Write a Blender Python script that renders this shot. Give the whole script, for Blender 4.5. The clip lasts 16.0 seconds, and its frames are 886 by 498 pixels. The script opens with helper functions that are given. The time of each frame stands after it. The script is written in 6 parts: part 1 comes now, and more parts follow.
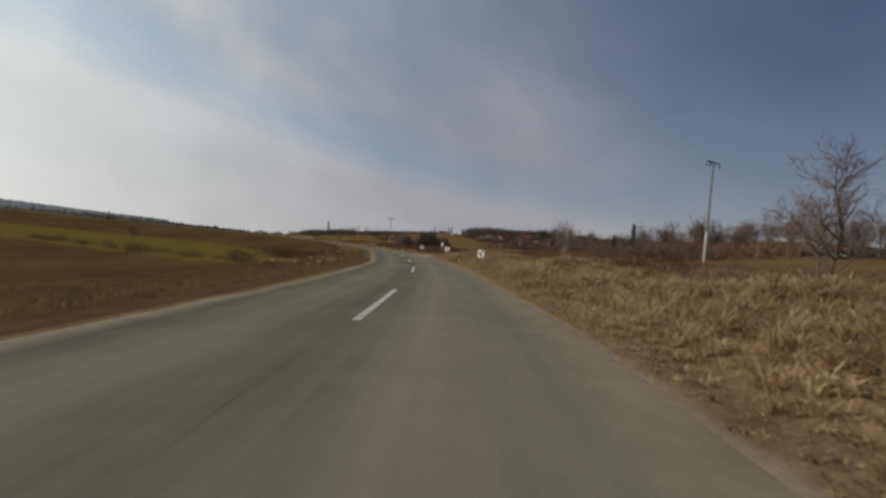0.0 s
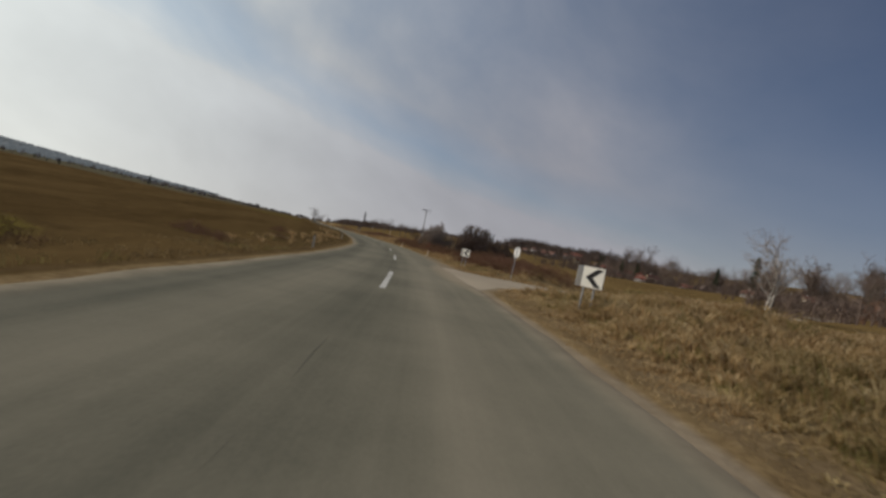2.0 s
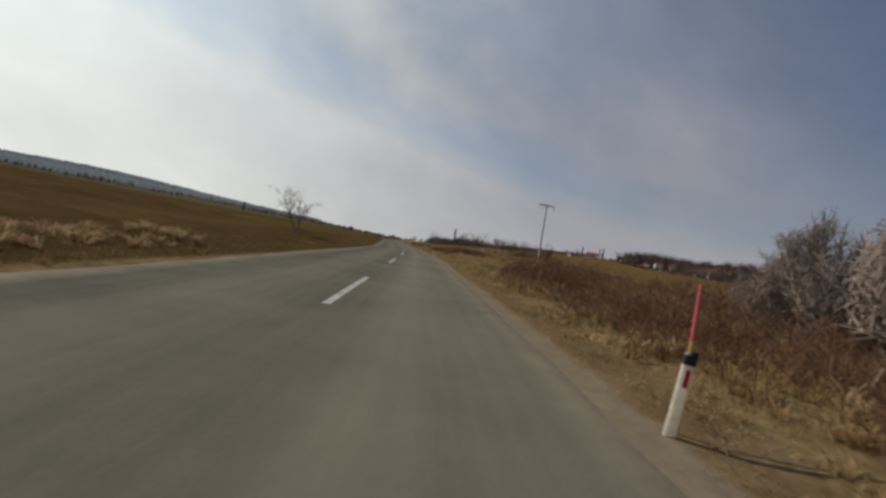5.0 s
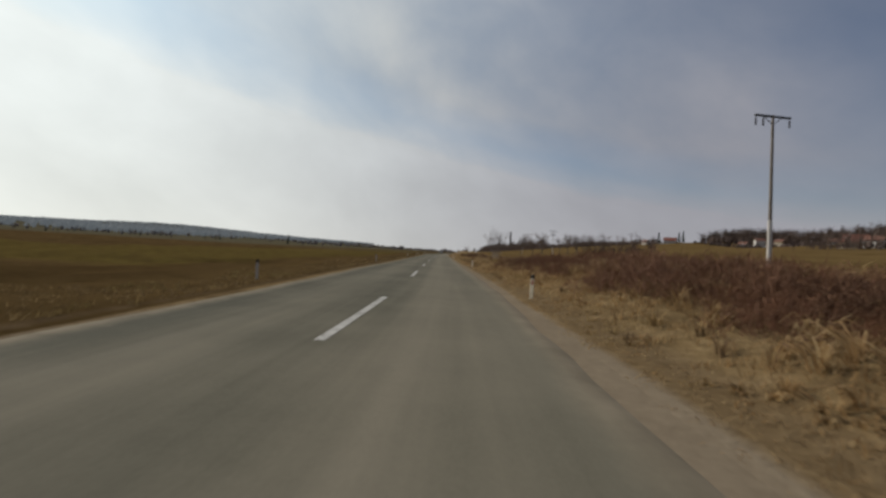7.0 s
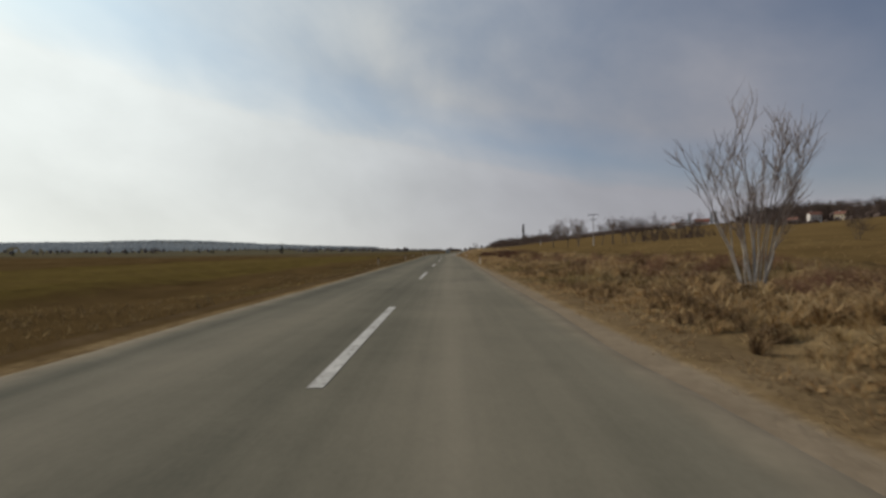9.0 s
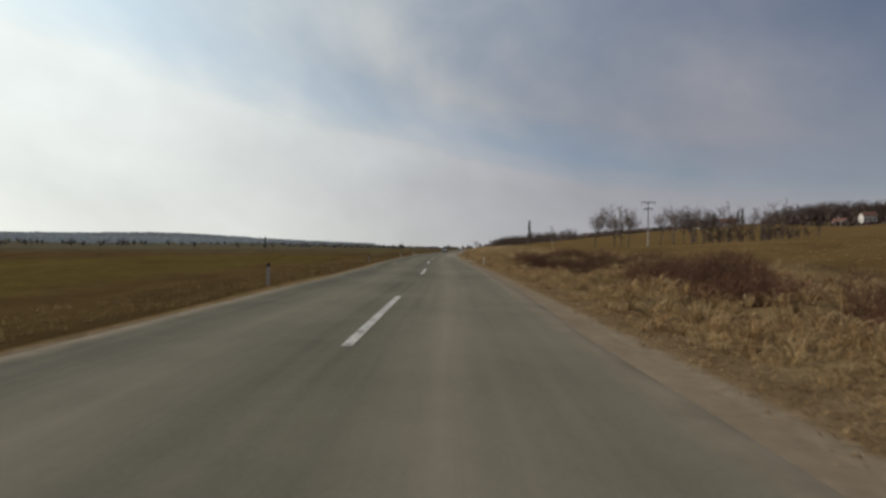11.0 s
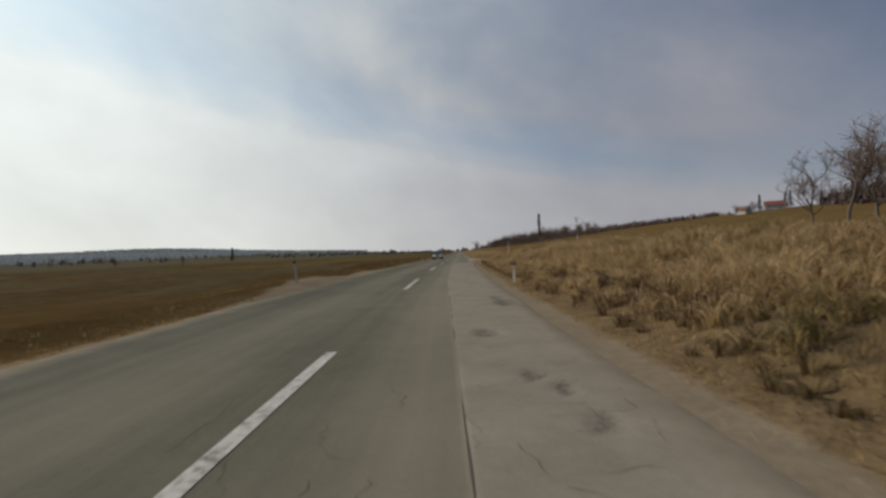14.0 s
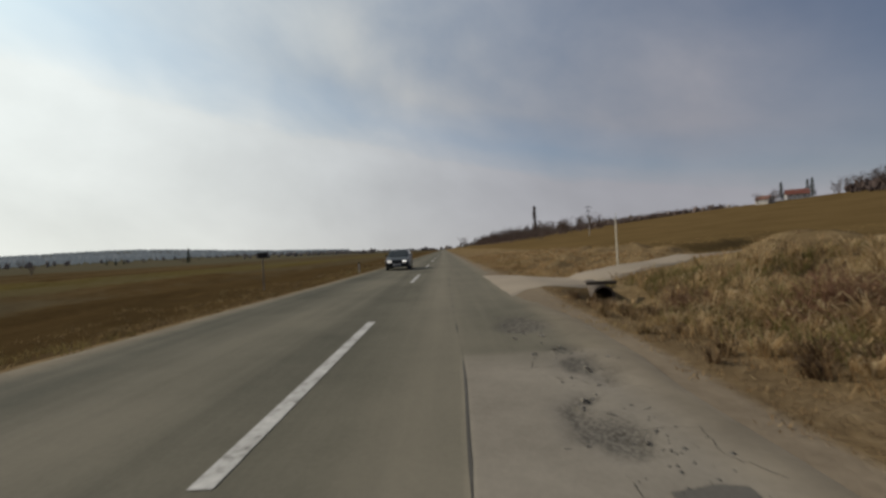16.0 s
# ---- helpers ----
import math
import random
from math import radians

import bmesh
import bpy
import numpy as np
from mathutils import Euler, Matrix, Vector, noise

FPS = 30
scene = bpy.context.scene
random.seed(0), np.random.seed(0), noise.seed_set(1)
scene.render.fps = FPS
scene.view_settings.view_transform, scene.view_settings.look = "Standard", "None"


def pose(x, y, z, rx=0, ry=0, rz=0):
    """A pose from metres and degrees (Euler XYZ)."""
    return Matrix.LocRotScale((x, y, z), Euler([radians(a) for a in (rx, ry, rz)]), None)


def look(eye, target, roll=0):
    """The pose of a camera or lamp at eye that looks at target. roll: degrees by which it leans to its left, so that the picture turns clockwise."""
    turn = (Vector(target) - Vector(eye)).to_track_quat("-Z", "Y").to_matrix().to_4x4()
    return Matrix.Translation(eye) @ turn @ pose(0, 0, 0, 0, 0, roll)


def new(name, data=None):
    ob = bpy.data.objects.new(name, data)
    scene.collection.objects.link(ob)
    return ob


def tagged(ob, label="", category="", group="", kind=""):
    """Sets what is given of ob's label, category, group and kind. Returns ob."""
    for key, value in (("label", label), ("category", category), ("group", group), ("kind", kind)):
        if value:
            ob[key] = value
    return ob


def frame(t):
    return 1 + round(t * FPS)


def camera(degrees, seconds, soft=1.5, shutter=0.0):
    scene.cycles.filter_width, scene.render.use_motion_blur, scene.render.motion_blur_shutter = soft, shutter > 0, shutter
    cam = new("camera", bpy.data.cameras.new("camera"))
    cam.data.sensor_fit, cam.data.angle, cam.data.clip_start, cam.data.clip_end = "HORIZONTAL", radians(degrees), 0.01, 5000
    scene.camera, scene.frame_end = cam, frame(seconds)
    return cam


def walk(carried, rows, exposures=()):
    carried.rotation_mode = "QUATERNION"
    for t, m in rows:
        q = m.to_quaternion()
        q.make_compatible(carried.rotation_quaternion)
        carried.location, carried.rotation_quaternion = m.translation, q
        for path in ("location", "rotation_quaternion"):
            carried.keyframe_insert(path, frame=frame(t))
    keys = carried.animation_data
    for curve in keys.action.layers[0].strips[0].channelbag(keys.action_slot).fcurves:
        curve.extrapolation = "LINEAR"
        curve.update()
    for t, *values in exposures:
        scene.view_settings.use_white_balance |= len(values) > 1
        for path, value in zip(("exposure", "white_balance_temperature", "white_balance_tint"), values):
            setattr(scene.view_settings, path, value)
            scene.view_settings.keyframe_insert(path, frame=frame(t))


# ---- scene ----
cam = camera(86.7, 16.0, soft=2.8, shutter=0.05)
PATH = [
    (0, look((-0.00, 0.00, 1.34), (-0.000, 10.000, 1.332), 4.95)),
    (0.5, look((-0.08, 10.90, 1.29), (-0.178, 20.896, 1.241), 3.97)),
    (1, look((-0.46, 21.77, 1.23), (-0.639, 31.764, 1.213), 8.37)),
    (1.5, look((-1.31, 33.01, 1.23), (-1.762, 43.004, 1.175), 12.02)),
    (2, look((-2.48, 44.55, 1.27), (-3.285, 54.519, 1.248), 12.30)),
    (2.5, look((-3.80, 56.04, 1.21), (-4.938, 65.974, 1.180), 12.20)),
    (3, look((-5.64, 67.30, 1.19), (-7.076, 77.193, 1.188), 12.69)),
    (3.5, look((-7.62, 78.42, 1.25), (-9.323, 88.277, 1.245), 14.12)),
    (4, look((-10.07, 89.89, 1.25), (-12.196, 99.662, 1.192), 13.98)),
    (4.5, look((-12.62, 100.17, 1.27), (-15.131, 109.854, 1.269), 11.93)),
    (4.7, look((-13.71, 104.43, 1.28), (-16.351, 114.070, 1.259), 11.40)),
    (6.8, look((-29.47, 153.29, 1.26), (-33.290, 162.535, 1.279), 4.69)),
    (7, look((-31.44, 158.11, 1.26), (-35.321, 167.319, 1.312), 2.90)),
    (7.5, look((-36.53, 170.05, 1.26), (-40.461, 179.241, 1.283), 0.96)),
    (8, look((-41.51, 181.61, 1.25), (-45.470, 190.790, 1.266), 0.52)),
    (8.5, look((-46.41, 192.76, 1.19), (-50.414, 201.921, 1.209), 0.33)),
    (9, look((-51.29, 204.03, 1.21), (-55.286, 213.194, 1.245), -0.80)),
    (9.2, look((-53.30, 208.58, 1.24), (-57.313, 217.738, 1.170), -0.61)),
    (11.3, look((-71.81, 252.89, 1.20), (-75.753, 262.075, 1.221), 0.37)),
    (11.5, look((-73.50, 256.96, 1.19), (-77.491, 266.126, 1.254), -0.04)),
    (12, look((-77.94, 267.52, 1.27), (-81.984, 276.667, 1.393), -0.69)),
    (12.5, look((-83.10, 278.85, 1.23), (-87.089, 288.020, 1.287), -1.03)),
    (13, look((-87.77, 289.97, 1.24), (-91.742, 299.144, 1.322), -2.55)),
    (13.5, look((-92.00, 300.15, 1.25), (-95.848, 309.377, 1.336), -3.21)),
    (14, look((-96.40, 310.90, 1.26), (-100.224, 320.139, 1.318), -2.30)),
    (14.5, look((-101.00, 322.04, 1.24), (-104.776, 331.297, 1.312), -3.89)),
    (15, look((-105.29, 333.15, 1.25), (-108.960, 342.447, 1.267), -5.32)),
    (15.5, look((-109.54, 344.20, 1.23), (-113.098, 353.544, 1.116), -3.82)),
    (16, look((-112.79, 353.29, 1.28), (-116.290, 362.659, 1.286), -2.91)),
]
walk(cam, PATH, exposures=((0.0, -0.24, 6760, 12), (16.0, -0.24, 6760, 12)))

# ---- light: hazy spring afternoon, sun ahead and to the left of the road ----
SUN_TURN, SUN_UP = 76.0, 33.0      # degrees from +y towards -x, and above the horizon
world = bpy.data.worlds.new("sky")
scene.world = world
world.use_nodes = True
wt = world.node_tree
wt.nodes.clear()


def wn(kind, **sets):
    n = wt.nodes.new(kind)
    for k, v in sets.items():
        if k in n.inputs:
            n.inputs[k].default_value = v
    return n


def wl(a, b):
    wt.links.new(a, b)


def wmath(op, a, b=0.0, clamp=False):
    n = wt.nodes.new("ShaderNodeMath")
    n.operation, n.use_clamp = op, clamp
    for i, v in enumerate((a, b)):
        if isinstance(v, (int, float)):
            n.inputs[i].default_value = v
        else:
            wl(v, n.inputs[i])
    return n.outputs[0]


sky = wt.nodes.new("ShaderNodeTexSky")
sky.sky_type, sky.sun_disc = "NISHITA", False
sky.sun_elevation, sky.sun_rotation = radians(SUN_UP), radians(-SUN_TURN)
sky.air_density, sky.dust_density, sky.ozone_density = 1.0, 0.7, 1.5
way = wt.nodes.new("ShaderNodeTexCoord").outputs["Generated"]
parts = wt.nodes.new("ShaderNodeSeparateXYZ")
wl(way, parts.inputs[0])
SKY_AIM = radians(22.5)            # the heading that the cloud bands are laid out from
rise = wmath("MULTIPLY", wmath("ARCSINE", parts.outputs["Z"]), 57.2958)
level = wmath("SQRT", wmath("MAXIMUM", wmath("SUBTRACT", 1.0, wmath("MULTIPLY", parts.outputs["Z"], parts.outputs["Z"])), 0.0001))
side = wt.nodes.new("ShaderNodeVectorMath")
side.operation = "DOT_PRODUCT"
side.inputs[1].default_value = (math.cos(SKY_AIM), math.sin(SKY_AIM), 0.0)
wl(way, side.inputs[0])
aside = wmath("MULTIPLY", wmath("DIVIDE", side.outputs["Value"], level), 57.2958)
# bands of high cloud that sink towards the side away from the sun
above = wmath("ADD", wmath("SUBTRACT", rise, 14.3), wmath("MULTIPLY", aside, 0.22))


def sky_noise(su, sv, shift, detail, rough, twist):
    v = wt.nodes.new("ShaderNodeCombineXYZ")
    wl(wmath("MULTIPLY", aside, su), v.inputs[0]), wl(wmath("MULTIPLY", above, sv), v.inputs[1])
    v.inputs[2].default_value = shift
    n = wn("ShaderNodeTexNoise", Scale=1.0, Detail=detail, Roughness=rough, Distortion=twist)
    wl(v.outputs[0], n.inputs["Vector"])
    return n.outputs[0]


wisps = sky_noise(0.045, 0.085, 3.1, 3.0, 0.45, 0.3)
fleece = sky_noise(0.085, 0.105, 8.4, 5.0, 0.52, 0.2)
v = wmath("ADD", above, wmath("MULTIPLY", wmath("SUBTRACT", wisps, 0.5), 5.0))
ramp = wt.nodes.new("ShaderNodeValToRGB")
r_el = ramp.color_ramp.elements
BANDS = ((-20.0, 0.97), (-6.0, 0.93), (-4.2, 0.84), (-1.9, 0.47), (-0.2, 0.34), (1.5, 0.46), (4.2, 0.68), (9.0, 0.67), (15.0, 0.54), (28.0, 0.44))
while len(r_el) < len(BANDS):
    r_el.new(0.5)
for e, (p, c) in zip(r_el, BANDS):
    e.position, e.color = (p + 20.0) / 50.0, (c, c, c, 1)
ramp.color_ramp.interpolation = "EASE"
wl(wmath("DIVIDE", wmath("ADD", v, 20.0), 50.0, True), ramp.inputs[0])
clearing = wmath("ADD", 0.20, wmath("MULTIPLY", wmath("DIVIDE", wmath("SUBTRACT", 50.0, aside), 20.0, True), 0.80))
# on the sun's side the gap between the bands is veiled
veiled = wmath("MULTIPLY", wmath("DIVIDE", wmath("SUBTRACT", 12.0, aside), 30.0, True), 0.55)
band = wmath("ADD", ramp.outputs[0], wmath("MULTIPLY", wmath("SUBTRACT", 1.0, ramp.outputs[0]), veiled))
opening = wmath("MULTIPLY", wmath("DIVIDE", wmath("ADD", v, 4.5), 6.0, True), wmath("DIVIDE", wmath("SUBTRACT", -8.0, aside), 24.0, True))
band = wmath("MULTIPLY", band, wmath("SUBTRACT", 1.0, wmath("MULTIPLY", opening, 0.62)))
cloud = wmath("MULTIPLY", wmath("MULTIPLY", band, clearing), wmath("ADD", 0.45, wmath("MULTIPLY", fleece, 1.10)))
# thin veil that thickens towards the sun and towards the horizon
sun_way = Vector((-math.sin(radians(SUN_TURN)) * math.cos(radians(SUN_UP)), math.cos(radians(SUN_TURN)) * math.cos(radians(SUN_UP)), math.sin(radians(SUN_UP))))
dot = wt.nodes.new("ShaderNodeVectorMath")
dot.operation = "DOT_PRODUCT"
dot.inputs[1].default_value = sun_way
wl(way, dot.inputs[0])
near_sun = wmath("POWER", wmath("MAXIMUM", dot.outputs["Value"], 0.0), 2.8)
low = wmath("POWER", wmath("SUBTRACT", 1.0, wmath("ABSOLUTE", parts.outputs["Z"]), True), 7.0)
veil = wmath("ADD", wmath("MULTIPLY", near_sun, 0.20), wmath("MULTIPLY", low, 0.80))
cover = wmath("ADD", cloud, veil, True)
tint = wt.nodes.new("ShaderNodeMix")
tint.data_type = "RGBA"
wl(near_sun, tint.inputs["Factor"])
tint.inputs["A"].default_value = (3.40, 3.62, 4.30, 1)
tint.inputs["B"].default_value = (10.6, 11.75, 11.8, 1)
mixed = wt.nodes.new("ShaderNodeMix")
mixed.data_type = "RGBA"
wl(cover, mixed.inputs["Factor"])
# dry clear air is a deeper violet-blue; clouds vary in thickness
deep = wt.nodes.new("ShaderNodeMix")
deep.data_type, deep.blend_type = "RGBA", "MULTIPLY"
deep.inputs["Factor"].default_value = 1.0
wl(sky.outputs[0], deep.inputs["A"])
air = wt.nodes.new("ShaderNodeMix")
air.data_type = "RGBA"
wl(clearing, air.inputs["Factor"])
air.inputs["A"].default_value, air.inputs["B"].default_value = (0.50, 0.54, 0.66, 1), (0.66, 0.81, 0.92, 1)
bright = wt.nodes.new("ShaderNodeMix")
bright.data_type = "RGBA"
wl(near_sun, bright.inputs["Factor"]), wl(air.outputs["Result"], bright.inputs["A"])
bright.inputs["B"].default_value = (0.98, 1.36, 1.42, 1)
wl(bright.outputs["Result"], deep.inputs["B"])
thick = wt.nodes.new("ShaderNodeMix")
thick.data_type, thick.blend_type = "RGBA", "MULTIPLY"
thick.inputs["Factor"].default_value = 1.0
warm = wt.nodes.new("ShaderNodeMix")
warm.data_type, warm.blend_type = "RGBA", "MULTIPLY"
wl(low, warm.inputs["Factor"]), wl(tint.outputs["Result"], warm.inputs["A"])
warm.inputs["B"].default_value = (1.28, 1.235, 1.13, 1)
wl(warm.outputs["Result"], thick.inputs["A"])
deck = wmath("SUBTRACT", 1.10, wmath("MULTIPLY", wmath("DIVIDE", wmath("ADD", v, 4.0), 7.0, True), 0.18))
wl(wmath("MULTIPLY", deck, wmath("ADD", 0.80, wmath("MULTIPLY", fleece, 0.40))), thick.inputs["B"])
wl(deep.outputs["Result"], mixed.inputs["A"])
wl(thick.outputs["Result"], mixed.inputs["B"])
back = wn("ShaderNodeBackground", Strength=0.09)
wl(mixed.outputs["Result"], back.inputs["Color"])
out = wt.nodes.new("ShaderNodeOutputWorld")
wl(back.outputs[0], out.inputs["Surface"])

sun = new("sun", bpy.data.lights.new("sun", "SUN"))
sun.data.energy, sun.data.angle, sun.data.color = 3.7, radians(1.2), (1.0, 0.93, 0.82)
sun.matrix_world = look(sun_way * 200, (0, 0, 0))

# ---- materials ----
def material(name, rough=0.9, metal=0.0):
    m = bpy.data.materials.new(name)
    m.use_nodes = True
    b = m.node_tree.nodes["Principled BSDF"]
    b.inputs["Roughness"].default_value, b.inputs["Metallic"].default_value = rough, metal
    b.inputs["Specular IOR Level"].default_value = 0.25
    return m, m.node_tree, b


def node(tree, kind, **sets):
    n = tree.nodes.new(kind)
    for k, v in sets.items():
        n.inputs[k].default_value = v
    return n


def noise_tex(tree, vector, scale, detail=4.0, rough=0.6, stretch=(1, 1, 1), turn=0.0):
    mp = tree.nodes.new("ShaderNodeMapping")
    mp.inputs["Scale"].default_value = stretch
    mp.inputs["Rotation"].default_value = (0, 0, turn)
    tree.links.new(vector, mp.inputs[0])
    n = node(tree, "ShaderNodeTexNoise", Scale=scale, Detail=detail, Roughness=rough)
    tree.links.new(mp.outputs[0], n.inputs["Vector"])
    return n.outputs[0]


def ramp_of(tree, value, stops):
    r = tree.nodes.new("ShaderNodeValToRGB")
    e = r.color_ramp.elements
    while len(e) < len(stops):
        e.new(0.5)
    for el, (p, c) in zip(e, stops):
        el.position, el.color = p, (*c, 1) if len(c) == 3 else c
    tree.links.new(value, r.inputs[0])
    return r.outputs[0]


def mix_of(tree, fac, a, b):
    m = tree.nodes.new("ShaderNodeMix")
    m.data_type = "RGBA"
    for sock, v in (("Factor", fac), ("A", a), ("B", b)):
        if isinstance(v, (int, float)):
            m.inputs[sock].default_value = v
        elif isinstance(v, tuple):
            m.inputs[sock].default_value = (*v, 1)
        else:
            tree.links.new(v, m.inputs[sock])
    return m.outputs["Result"]


def math_of(tree, op, a, b=0.0, clamp=False):
    n = tree.nodes.new("ShaderNodeMath")
    n.operation, n.use_clamp = op, clamp
    for i, v in enumerate((a, b)):
        if isinstance(v, (int, float)):
            n.inputs[i].default_value = v
        else:
            tree.links.new(v, n.inputs[i])
    return n.outputs[0]


def bump_of(tree, bsdf, height, strength=0.4, distance=0.02):
    b = node(tree, "ShaderNodeBump", Strength=strength, Distance=distance)
    tree.links.new(height, b.inputs["Height"])
    tree.links.new(b.outputs[0], bsdf.inputs["Normal"])


def position(tree):
    return tree.nodes.new("ShaderNodeNewGeometry").outputs["Position"]


def attribute(tree, name):
    a = tree.nodes.new("ShaderNodeAttribute")
    a.attribute_name = name
    return a


def speckled(name, dark, light, scale=6.0, rough=0.85, metal=0.0, bump=0.3, coarse=0.6, by_piece=0.0):
    """A surface of two tones, mixed by fine grain and by broad stains."""
    m, t, b = material(name, rough, metal)
    p = t.nodes.new("ShaderNodeTexCoord").outputs["Object"]
    fine, wide = noise_tex(t, p, scale * 5, 5), noise_tex(t, p, coarse, 3)
    f = math_of(t, "ADD", math_of(t, "MULTIPLY", fine, 0.55), math_of(t, "MULTIPLY", wide, 0.55))
    if by_piece:
        rnd = t.nodes.new("ShaderNodeObjectInfo").outputs["Random"]
        f = math_of(t, "ADD", f, math_of(t, "MULTIPLY", math_of(t, "SUBTRACT", rnd, 0.5), by_piece))
    c = ramp_of(t, f, [(0.3, dark), (0.75, light)])
    t.links.new(c, b.inputs["Base Color"])
    if bump:
        bump_of(t, b, fine, bump, 0.01)
    return m


WOOD = speckled("weathered_wood", (0.10, 0.085, 0.07), (0.30, 0.27, 0.23), 3)
CONCRETE = speckled("pale_concrete", (0.42, 0.40, 0.37), (0.62, 0.60, 0.56), 4)
WHITE = speckled("white_plastic", (0.66, 0.66, 0.63), (0.88, 0.88, 0.85), 3, 0.55)
BLACK = speckled("black_plastic", (0.012, 0.012, 0.013), (0.035, 0.034, 0.033), 3, 0.5)
RED = speckled("red_reflector", (0.35, 0.02, 0.02), (0.55, 0.04, 0.04), 3, 0.3)
STEEL = speckled("galvanised_steel", (0.30, 0.31, 0.32), (0.48, 0.49, 0.50), 5, 0.5, 0.7)
SIGNBACK = speckled("pale_grey_sign_back", (0.60, 0.60, 0.59), (0.74, 0.74, 0.72), 3, 0.55, 0.0)
SIGNWHITE = speckled("white_sign_sheet", (0.84, 0.81, 0.70), (0.92, 0.89, 0.79), 3, 0.6)
DARKIRON = speckled("dark_iron", (0.03, 0.03, 0.032), (0.08, 0.078, 0.075), 4, 0.6, 0.4)
BARK = speckled("grey_brown_bark", (0.075, 0.058, 0.045), (0.20, 0.165, 0.135), 5, 0.95)
TWIG = speckled("brown_twigs", (0.10, 0.070, 0.055), (0.22, 0.165, 0.135), 3, 0.95, by_piece=0.2)
REDTWIG = speckled("reddish_brown_twigs", (0.13, 0.066, 0.040), (0.26, 0.142, 0.090), 3, 0.95, by_piece=0.2)
BIRCH = speckled("pale_birch_bark", (0.15, 0.135, 0.12), (0.52, 0.49, 0.44), 2, 0.85)
DARKTWIG = speckled("dark_brown_twigs", (0.060, 0.043, 0.034), (0.145, 0.105, 0.085), 3, 0.95, by_piece=0.2)
PALETWIG = speckled("pale_grey_twigs", (0.18, 0.142, 0.115), (0.37, 0.305, 0.255), 3, 0.95)
MIXTWIG = speckled("grey_brown_twigs", (0.13, 0.10, 0.085), (0.30, 0.25, 0.215), 3, 0.95)
NEEDLE = speckled("dark_spruce_needles", (0.018, 0.028, 0.016), (0.05, 0.065, 0.035), 3, 0.95)



def hollow_plastic():
    """Thin-walled white plastic that lets some light through."""
    m, t, b = material("thin_white_plastic", 0.5)
    p = t.nodes.new("ShaderNodeTexCoord").outputs["Object"]
    c = ramp_of(t, noise_tex(t, p, 9, 4), [(0.3, (0.64, 0.61, 0.52)), (0.6, (0.88, 0.85, 0.75))])
    t.links.new(c, b.inputs["Base Color"])
    glow = t.nodes.new("ShaderNodeBsdfTranslucent")
    t.links.new(c, glow.inputs["Color"])
    both = node(t, "ShaderNodeMixShader", Fac=0.5)
    t.links.new(b.outputs[0], both.inputs[1]), t.links.new(glow.outputs[0], both.inputs[2])
    t.links.new(both.outputs[0], t.nodes["Material Output"].inputs["Surface"])
    return m


POSTWHITE = hollow_plastic()


def paint_white():
    m, t, b = material("worn_white_road_paint", 0.75)
    p = position(t)
    fine, crack = noise_tex(t, p, 14, 5, 0.7), noise_tex(t, p, 2.2, 4, 0.7)
    f = math_of(t, "ADD", math_of(t, "MULTIPLY", fine, 0.5), math_of(t, "MULTIPLY", crack, 0.5))
    t.links.new(ramp_of(t, f, [(0.37, (0.12, 0.115, 0.098)), (0.47, (0.34, 0.335, 0.305)), (0.7, (0.56, 0.55, 0.51))]), b.inputs["Base Color"])
    bump_of(t, b, fine, 0.2, 0.005)
    return m


# how pale the surface is, by metres right of the centre line: traffic wear, with lens vignetting painted in on the far
# left
WEAR_AND_VIGNETTE = ((-4.0, 0.02), (-2.7, 0.0), (-1.7, 0.56), (-1.1, 0.46), (-0.5, 0.16), (0.1, 0.24), (0.6, 0.44), (1.2, 0.92), (1.8, 0.62), (2.5, 0.54), (3.0, 0.64))


